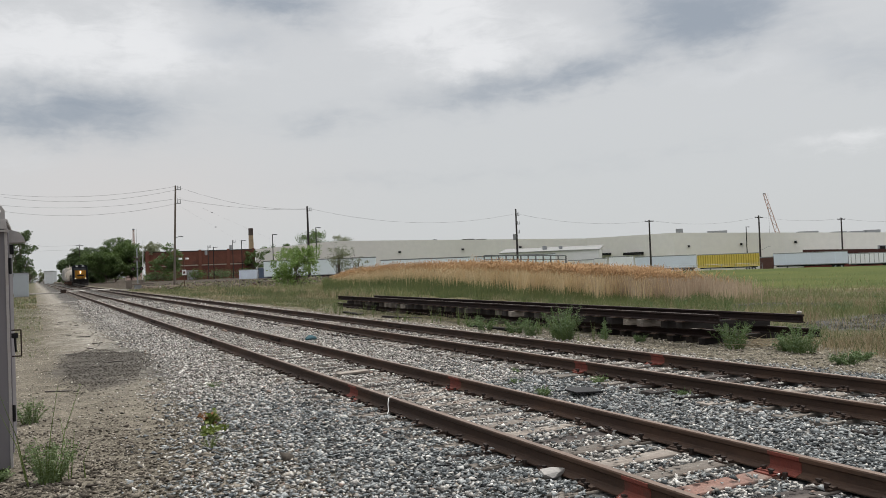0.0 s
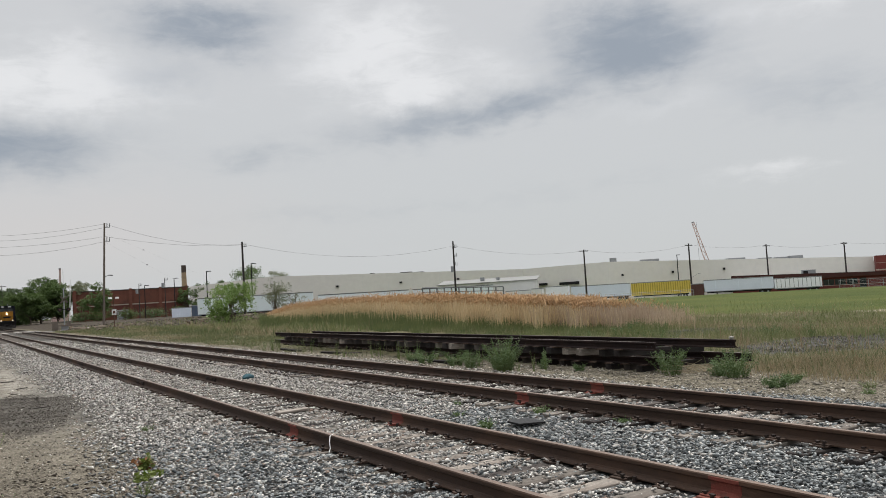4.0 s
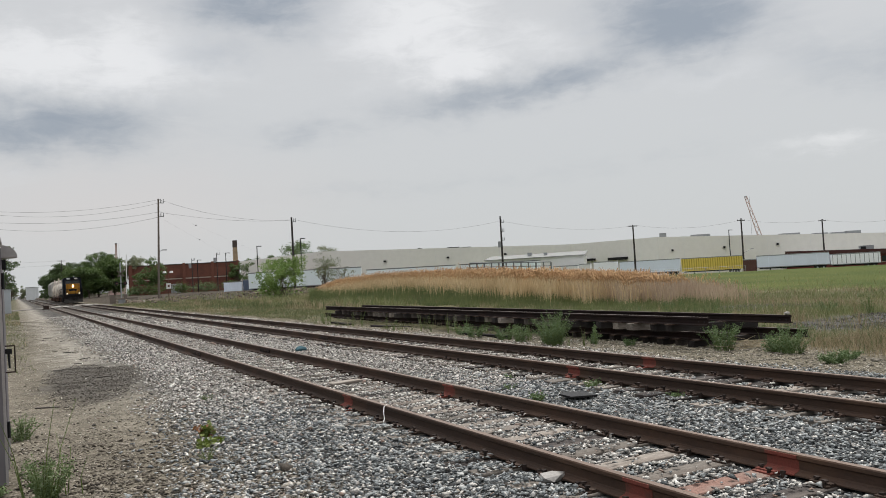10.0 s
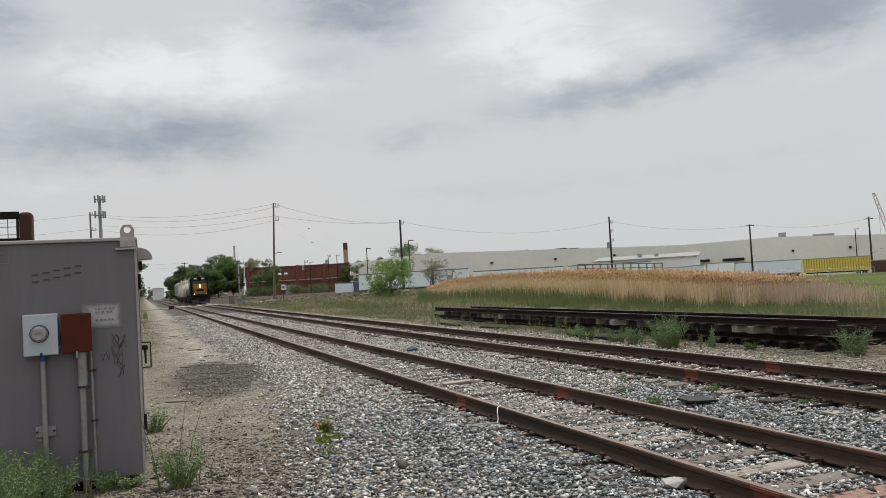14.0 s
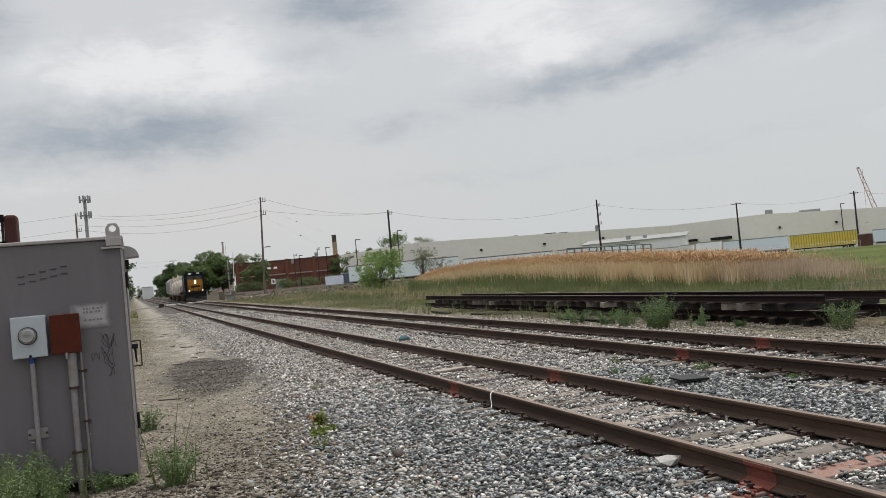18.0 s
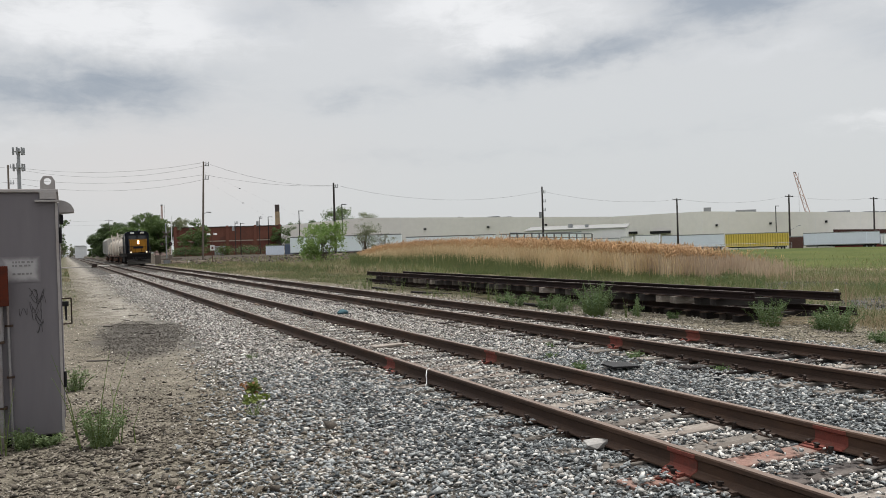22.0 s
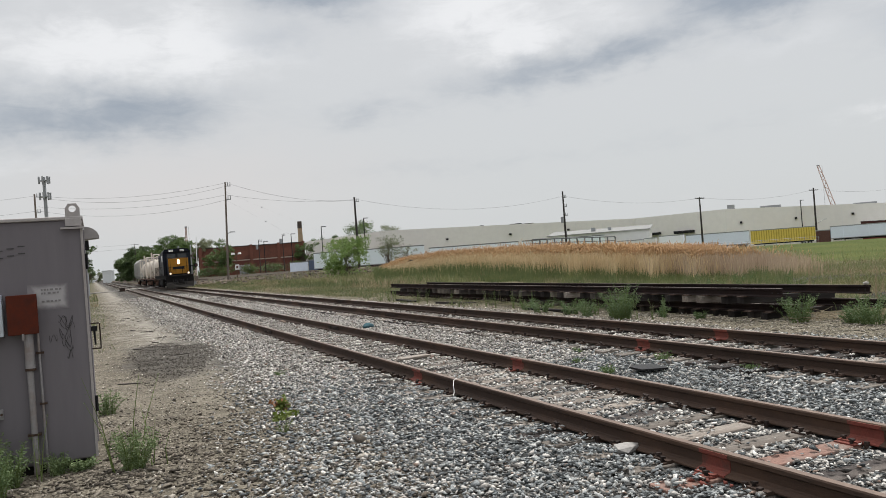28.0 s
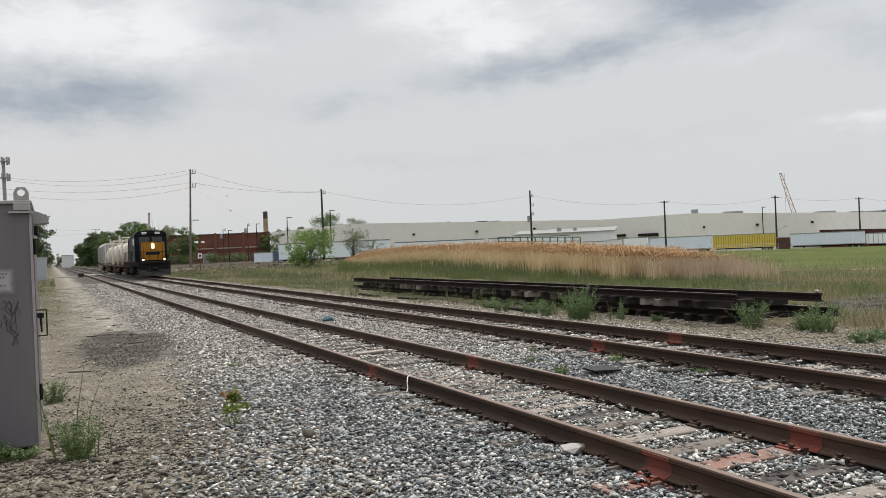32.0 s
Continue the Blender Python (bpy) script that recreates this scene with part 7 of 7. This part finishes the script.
    tree(31.6, 83.6, -0.1, 4.4, 1.2, LEAF_PALE, "thin sparse shrub with greyish leaves", 43, 40, 22, 0.15, 0.2, 0.012, 0.6, stems=4)
    for x, y, w_, s in ((26.7, 213.0, 2.8, 61), (30, 212.6, 2.0, 62), (42.5, 210.6, 3.0, 63), (37, 212, 1.6, 64), (47.5, 205, 1.2, 65)):
        g = np.random.default_rng(s)
        t = thing("bush", "low green bush below the brick factory", "bush", pose(x, y, 0.3), "bushes")
        c = g.normal(0, 1, (2200, 3)) * (w_ * 0.5, 0.8, 0.5) + (0, 0, 1.3)
        c[:, 2] = abs(c[:, 2])
        v, f = leaf_soup(c, 0.26, s)
        part("foliage", soup("leaves", v, f, LEAF_WEED if w_ > 2.5 else LEAF_TREE), None, t)
        bm = bmesh.new()
        for _ in range(8):
            rod((0, 0, -0.1), g.normal(0, 1, 3) * (w_ * 0.4, 0.4, 0.1) + (0, 0, 1.4), 0.04, 0.015, 5, bm)
        part("stem", bm, BARK, t)["kind"] = "stuff"


trees()


def weed(x, y, h, r, n, material, name, label, seed, per=26, size=0.03, stem=STEM, z=None, group="weeds", tilt=0.35, leaf_from=0.1):
    """A leafy plant of several upright stems."""
    g = np.random.default_rng(seed)
    t = thing(name, label, "weed", pose(x, y, float(ground_z(x, y)) - 0.01 if z is None else z), group)
    bm = bmesh.new()
    pts = []
    for _ in range(n):
        a, d = g.uniform(0, math.tau), r * math.sqrt(g.random()) * 0.45
        b = Vector((d * math.cos(a), d * math.sin(a), 0))
        hh = h * g.uniform(0.55, 1.0)
        tip = b + Vector((math.cos(a) * r * g.uniform(0, 1) + g.normal(0, tilt * 0.1), math.sin(a) * r * g.uniform(0, 1) + g.normal(0, tilt * 0.1), hh))
        midp = b.lerp(tip, 0.5) - Vector((math.cos(a), math.sin(a), 0)) * r * 0.12
        rod(b, midp, 0.005 + 0.003 * h, 0.004, 5, bm, caps=False)
        rod(midp, tip, 0.004, 0.0015, 5, bm, caps=False)
        s = g.uniform(leaf_from, 1, per)[:, None]
        line_ = np.where(s < 0.5, np.array(b) + (np.array(midp) - np.array(b)) * s * 2, np.array(midp) + (np.array(tip) - np.array(midp)) * (s * 2 - 1))
        pts.append(line_ + g.normal(0, 0.012 + 0.02 * r, (per, 3)))
    part("stem", bm, stem, t)["kind"] = "stuff"
    v, f = leaf_soup(np.concatenate(pts), size, seed, 0.1, 0.16 if size < 0.06 else 0.3)
    part("foliage", soup("leaves", v, f, material), None, t)["kind"] = "stuff"
    return t


def weeds():
    bushy = "bushy green weed growing beside the stacked track panels"
    for k, (x, y, h, r, n) in enumerate(((11.15, 15.75, 0.85, 0.42, 46), (11.4, 16.4, 0.6, 0.35, 26), (11.3, 17.5, 0.45, 0.4, 22), (11.5, 18.6, 0.42, 0.4, 22), (11.3, 19.8, 0.38, 0.4, 20), (11.6, 21.0, 0.36, 0.4, 16), (13.11, 10.75, 0.6, 0.42, 40), (12.92, 12.2, 0.62, 0.36, 24), (13.17, 11.2, 0.34, 0.3, 20), (12.1, 9.05, 0.22, 0.25, 20), (13.25, 9.6, 0.16, 0.26, 20), (22.5, 17.0, 0.4, 0.4, 18), (11.66, 14.85, 0.55, 0.2, 5), (12.1, 14.2, 0.2, 0.16, 8), (13.2, 12.7, 0.55, 0.3, 10), (11.9, 15.3, 0.3, 0.2, 6))):
        weed(x, y, h, r, n, LEAF_WEED, "bushy_weed", bushy, 100 + k, 80, 0.044)
    for k, (x, y, h, r, n) in enumerate(((0.12, 8.3, 0.42, 0.2, 30), (-1.25, 8.55, 0.48, 0.28, 34), (-1.62, 8.5, 0.5, 0.28, 30), (-0.95, 8.5, 0.36, 0.22, 20), (-1.45, 8.2, 0.42, 0.3, 30), (-0.55, 8.75, 0.2, 0.16, 14), (-1.9, 8.4, 0.55, 0.3, 28), (-0.06, 11.9, 0.34, 0.2, 16), (-0.35, 8.72, 0.13, 0.12, 10))):
        weed(x, y, h * (1.22 if x < -0.9 else 1.0), r, n, LEAF_FEATHER, "feathery_weed", "feathery green weed beside the grey cabinet", 140 + k, 75, 0.036)
    for k, (x, y, h, r, n) in enumerate(((-1.25, 7.75, 0.62, 0.24, 34), (-1.5, 7.6, 0.72, 0.26, 34), (-1.75, 7.8, 0.8, 0.26, 32), (-1.05, 7.95, 0.5, 0.2, 26), (-1.4, 7.3, 0.5, 0.26, 30), (-1.75, 7.2, 0.55, 0.26, 30))):
        weed(x, y, h, r, n, LEAF_WEED if k % 2 else LEAF_FEATHER, "feathery_weed", "tall feathery green weed before the grey cabinet", 400 + k, 130, 0.026)
    weed(0.05, 8.35, 0.98, 0.34, 4, LEAF_FEATHER, "tall_weed", "tall thin weed stalk beside the cabinet", 160, 26, 0.022, tilt=0.6)
    weed(0.3, 8.25, 0.6, 0.3, 4, LEAF_WEED, "tall_weed", "tall thin weed stalk beside the cabinet", 161, 16, 0.02, tilt=0.6)
    weed(-0.72, 8.6, 0.75, 0.12, 3, LEAF_PALE, "tall_weed", "pale thin weed stalk before the cabinet", 162, 26, 0.022, tilt=0.4)
    weed(1.95, 10.35, 0.17, 0.09, 8, LEAF_RED, "dock_plant", "reddish dock plant with yellow-green leaves on gravel", 170, 9, 0.075)
    weed(1.93, 10.3, 0.22, 0.09, 7, LEAF_DOCK, "dock_plant", "yellow-green dock plant on the gravel path", 171, 9, 0.085, leaf_from=0.5)
    weed(1.88, 9.75, 0.07, 0.18, 16, LEAF_DOCK, "dock_plant", "flat yellow-green leaf rosette on the gravel path", 172, 10, 0.07)
    weed(1.68, 8.85, 0.16, 0.12, 10, LEAF_PALE, "small_weed", "small pale green weed on the gravel", 173, 12, 0.03)
    for k, (x, y, h, r, n) in enumerate(((6.28, 9.35, 0.14, 0.1, 40), (7.55, 9.75, 0.13, 0.1, 40), (7.65, 8.1, 0.11, 0.09, 24), (6.6, 10.6, 0.1, 0.12, 14), (2.6, 13.5, 0.1, 0.1, 10), (7.3, 11.7, 0.09, 0.12, 10), (12.4, 7.6, 0.1, 0.15, 14), (13.2, 8.1, 0.12, 0.15, 16), (14.4, 8.8, 0.12, 0.2, 18))):
        weed(x, y, h, r, n, LEAF_WEED if k < 7 else LEAF_PALE, "grass_tuft", "small green tuft growing in the ballast", 180 + k, 8, 0.045)
    g = np.random.default_rng(5)
    for k in range(16):
        x, y = g.uniform(13.5, 22), g.uniform(9.5, 19)
        weed(x, y, g.uniform(0.8, 1.3), 0.1, 2, GRASS_DRY, "dry_stalk", "tall dry brown weed stalk in the grass", 300 + k, 12, 0.03, DRY_STEM, group="dry stalks", leaf_from=0.5)
    for k in range(26):
        x, y = g.uniform(11.0, 12.1), g.uniform(15, 34)
        weed(x, y, g.uniform(0.35, 0.75), 0.1, 4, LEAF_PALE if k % 2 else LEAF_WEED, "tall_weed", "thin grey-green weed before the dark ties", 330 + k, 16, 0.035, leaf_from=0.3)
    for k in range(14):
        x, y = g.uniform(15, 24), g.uniform(13, 24)
        weed(x, y, g.uniform(0.4, 0.8), 0.3, 12, LEAF_WEED, "bushy_weed", "green weed in the rough grass", 360 + k, 24, 0.05)


weeds()


def grass():
    def lay(k, x0, x1, y0, y1, pow_=1.0):
        return rng.uniform(x0, x1, k), y0 + (y1 - y0) * rng.random(k) ** pow_

    def clumped(x, y):
        return 0.5 + 0.5 * np.sin(x * 1.7 + 2 * np.sin(y * 0.23)) * np.sin(y * 0.55 + np.sin(x * 0.9))

    def edge(y):
        return 14.2 - 2.9 * step(y, 9, 26)

    rows = {"green": [], "dry": [], "meadow": []}
    for k, x0, x1, y0, y1, h, w_ in ((60000, 11.2, 18.5, 24, 60, 0.16, 0.011), (46000, 10.8, 22, 60, 122, 0.18, 0.024), (76000, 12.8, 30, 8.5, 26, 0.23, 0.011), (34000, 20, 46, 14, 40, 0.24, 0.018), (14000, 30, 60, 20, 70, 0.16, 0.03), (3500, 14, 52, 108, 140, 0.4, 0.06), (9000, -6, 0.3, 22, 60, 0.1, 0.014), (9000, -7, 0.2, 60, 115, 0.16, 0.04), (30000, 16.5, 32, 44, 96, 0.42, 0.04)):
        x, y = lay(k, x0, x1, y0, y1)
        c = clumped(x, y)
        keep = (x > edge(y) + 1.6 * (c - 0.5)) | (x < 0.35)
        keep &= (rng.random(k) < 0.25 + 0.75 * c) & ~((x > 11.6) & (x < 15.5) & (y > 11.2) & (y < 37.5) & (rng.random(k) < 0.93))
        pan = (((x - 20.6) / 3.0) ** 2 + ((y - 13.7) / 2.1) ** 2 < 0.9) | (((x - 24.3) / 2.2) ** 2 + ((y - 21.0) / 1.9) ** 2 < 0.9)
        keep &= ~(pan & (rng.random(k) < 0.72)) & ~((x + 0.35 * y > 45) & (x > 33) & (y < 75) & (rng.random(k) < 0.9))
        hh = h * rng.lognormal(-0.1, 0.35, k) * (0.6 + 0.6 * c)
        dry = rng.random(k) < 0.1 + 0.5 * step(np.sin(x * 0.6 + y * 0.21) + np.sin(y * 0.13 - x) + 0.5 * np.sin(y * 0.4 + x * 0.3), 0.2, 1.0) + 0.25 * ((x < 17) & (y < 12.5) & (x > 5))
        for name, sel in (("green", keep & ~dry & (x < 19)), ("meadow", keep & ~dry & (x >= 19)), ("dry", keep & dry)):
            rows[name].append((x[sel], y[sel], hh[sel], np.full(sel.sum(), w_)))
    k = 8000
    x, y = rng.normal(15.3, 0.8, k), rng.uniform(8.0, 11.6, k)
    sel = (x > 13.2 + 0.5 * np.sin(y * 3.1)) & (rng.random(k) < 0.3 + 0.7 * clumped(x * 1.6, y * 2.0))
    rows["dry"].append((x[sel], y[sel], 0.15 * rng.lognormal(-0.1, 0.4, sel.sum()), np.full(sel.sum(), 0.012)))
    for name, m_, label in (("green", GRASS, "rough green grass along the far track"), ("meadow", MEADOW, "rough light green meadow grass round the reeds"), ("dry", GRASS_DRY, "dry straw-coloured grass along the far track")):
        x, y, h, w_ = (np.concatenate(c) for c in zip(*rows[name]))
        blades(x, y, ground_z(x, y) - 0.01, h, w_, 0.45, name + "_grass", m_, label)


grass()


def reeds():
    k = 52000
    azi = rng.uniform(18.6, 50.0, k)
    edge = (19.0, 20.5, 24.9, 28.8, 32.7, 38.4, 42.0, 50.0)
    begin = (70, 68, 59, 50, 43.5, 37.7, 36.0, 34.0)
    front = np.interp(azi, edge, begin) + 1.2 * np.sin(azi * 2.3) - 1.0 + 2.5 * rng.random(k)
    r_ = front + 17 * rng.random(k) ** 1.5
    r_ = np.where(azi < 20.6, front + (r_ - front) * (0.35 + 0.65 * rng.random(k)), r_)
    x, y = r_ * np.sin(np.radians(azi)), r_ * np.cos(np.radians(azi))
    z = ground_z(x, y)
    tall = np.interp(azi, (18.6, 20.2, 22.8, 27, 31, 36.7, 40.4, 44, 48), (1.0, 1.55, 1.85, 1.84, 1.75, 1.38, 1.18, 1.05, 0.7)) * (1 + 0.10 * np.sin(x * 0.9 + y * 0.5) * np.sin(y * 0.37))
    deep = step(r_ - front, 0.5, 4.5)
    thin = step(azi, 18.6, 20.4) * np.clip(1.05 - step(azi, 41, 46.5) * 0.6 - step(azi, 44, 49) * 0.45, 0, 1)
    dry = (rng.random(k) < (0.06 + 0.5 * step(azi, 27, 36) + 0.94 * deep) * thin) & ((r_ - front < 9) | (azi < 42))
    h = tall * rng.normal(1.0, 0.08, k)
    d = np.where(dry)[0]
    late = rng.random(k) < step(azi, 35, 44)
    for name, m_, lab, some in (("reed_stalks", REED_TAN, "tall tan reed stalks in a dense stand", d[~late[d]]), ("brown_reed_stalks", REED_BROWN, "thin brown reed stalks fading into grass", d[late[d]])):
        blades(x[some], y[some], z[some] - 0.02, h[some], np.full(len(some), 0.026), 0.14, name, m_, lab, "reeds")
    # plumes
    tip = np.stack([x[d], y[d], z[d] + h[d] * 0.97], -1)
    sel = rng.random(len(d)) < np.clip(1.0 - step(azi[d], 38, 46), 0.06, 1) * 0.9
    tip = tip[sel]
    n = len(tip)
    lean = rng.normal(0, 0.34, (n, 2)) + (0.1, -0.05)
    long = rng.uniform(0.09, 0.22, n)
    ax = np.stack([lean[:, 0], lean[:, 1], np.ones(n)], -1)
    v = np.empty((n, 6, 3))
    v[:, 0], v[:, 5] = tip - ax * 0.05, tip + ax * long[:, None]
    midp = tip + ax * (long * 0.4)[:, None]
    for q, (u, w_) in enumerate(((1, 0), (0, 1), (-1, 0), (0, -1))):
        v[:, 1 + q] = midp + np.array([u, w_, 0]) * 0.018
    t = np.array([[0, 2, 1], [0, 3, 2], [0, 4, 3], [0, 1, 4], [5, 1, 2], [5, 2, 3], [5, 3, 4], [5, 4, 1]])
    single("reed_plumes", soup("reed_plumes", v.reshape(-1, 3), (t[None] + (np.arange(n) * 6)[:, None, None]).reshape(-1, 3), REED_PLUME), None, "brown feathery reed plumes over the stand", "reeds", kind="stuff")
    # dry leaves on the upper stalks
    e = d[(deep[d] > 0.35) & ~late[d]]
    pts = np.concatenate([np.stack([x[e], y[e], z[e] + h[e] * rng.uniform(0.55, 0.95, len(e))], -1) for _ in range(2)])
    v, f = leaf_soup(pts, 0.26, 9, 0.3, 0.06)
    single("reed_leaves", soup("reed_leaves", v, f, REED_TAN), None, "dry tan reed leaves", "reeds", kind="stuff")
    # green shoots
    g = 66000
    azi = 18.4 + 28 * rng.random(g) ** 1.6
    front = np.interp(azi, edge, begin) + 1.2 * np.sin(azi * 2.3)
    r_ = front - 5 + 13 * rng.random(g) ** 1.1
    x, y = r_ * np.sin(np.radians(azi)), r_ * np.cos(np.radians(azi))
    hh = np.interp(azi, (19.8, 24, 33, 39, 48), (1.0, 1.15, 0.8, 0.5, 0.35)) * rng.normal(1, 0.18, g) * (0.22 + 0.78 * step(r_ - front, -5.0, 2.0))
    blades(x, y, ground_z(x, y) - 0.02, hh, np.full(g, 0.025), 0.16, "green_reeds", REED_GREEN, "young green reed shoots before the dry stand", "reeds")


reeds()


# ---- small things on the ground ----
def litter():
    g = random.Random(2)
    bm = ball((0, 0, 0), 0.5, sub=2)
    for v in bm.verts:
        v.co = Vector((v.co.x * 0.36, v.co.y * 0.22, max(-0.05, v.co.z * 0.15))) + 0.03 * noise.noise_vector(v.co * 4)
    single("blue_rag", bm, mat("faded_blue_cloth", (0.05, 0.105, 0.125), 0.9, 0.3, 6, 30, 0.2), "crumpled faded blue plastic rag between the tracks", "rag", pose(6.56, 20.8, 0.03, 0, 0, 25))
    bm = ball((0, 0, 0), 0.115, sub=1)
    for v in bm.verts:
        v.co = Vector((v.co.x * 1.25, v.co.y * 0.8, v.co.z * 0.5)) + 0.025 * noise.noise_vector(v.co * 9 + Vector((3, 1, 0)))
    single("pale_rock", bm, mat("pale_rock", (0.34, 0.325, 0.31), 0.9, 0.2, 8, 40, 0.4), "large pale rock beside the near rail", "rock", pose(3.99, 5.78, 0.02))
    bm = prism([(-0.24, -0.13), (0.2, -0.2), (0.26, 0.1), (-0.02, 0.2), (-0.22, 0.12)], 0.0, 0.025)
    single("black_board", bm, BLACK, "flat black board lying on the ballast", "debris", pose(6.75, 9.1, 0.03, 4, 3, 10))
    bm = bmesh.new()
    pts = [Vector((NEAR_X + L + 0.01, 9.62, 0.176)), Vector((NEAR_X + L - 0.05, 9.58, 0.16)), Vector((NEAR_X + L - 0.085, 9.52, 0.10)), Vector((NEAR_X + L - 0.09, 9.49, 0.03)), Vector((NEAR_X + L - 0.13, 9.44, -0.01))]
    for a, b in zip(pts, pts[1:]):
        rod(a, b, 0.006, n=7, bm=bm)
    single("white_cord", bm, WHITE, "short white cord draped over the near rail", "cord")
    bm = box(-0.3, 0.3, -0.1, 0.1, 0, 0.04, bevel=0.01)
    single("loose_board", bm, TIE, "loose weathered board between the near rails", "board", pose(4.95, 13.3, 0.012, 0, 0, 8))
    for k in range(14):
        bm = box(-g.uniform(0.06, 0.22), g.uniform(0.06, 0.22), -0.02, 0.02, 0, 0.02, bevel=0.004)
        x, y = g.uniform(0.2, 2.8), g.uniform(13, 40)
        single("wood_splinter", bm, TIE_OLD, "dark wood splinter on the dirt path", "debris", pose(x, y, float(ground_z(x, y)) + 0.002, 0, 0, g.uniform(0, 180)), "wood splinters")
    for k in range(34):
        x, y = g.uniform(14, 52), g.uniform(112, 136)
        r_ = g.uniform(0.3, 0.8)
        bm = ball((0, 0, 0), r_, sub=2)
        for v in bm.verts:
            v.co = Vector((v.co.x * 1.3, v.co.y, v.co.z * 0.55)) + 0.3 * r_ * noise.noise_vector(v.co * 3 / r_ + Vector((k, 0, 0)))
        single("rubble_mound", bm, BARK, "dark mound of rubble on the cinder bank", "mound", pose(x, y, float(ground_z(x, y)) + 0.05), "rubble mounds")
    bm = bmesh.new()
    for k in range(60):
        a = g.uniform(0, math.tau)
        p = Vector((g.gauss(0, 0.25), g.gauss(0, 0.2), 0.03 + 0.16 * g.random()))
        rod(p, p + Vector((0.45 * math.cos(a), 0.45 * math.sin(a), g.uniform(-0.06, 0.1))), 0.006, 0.003, 4, bm)
    single("straw_heap", bm, GRASS_DRY, "heap of dry straw beside the track panels", "straw", pose(13.5, 11.95, -0.13))


litter()
ballast()
motions()
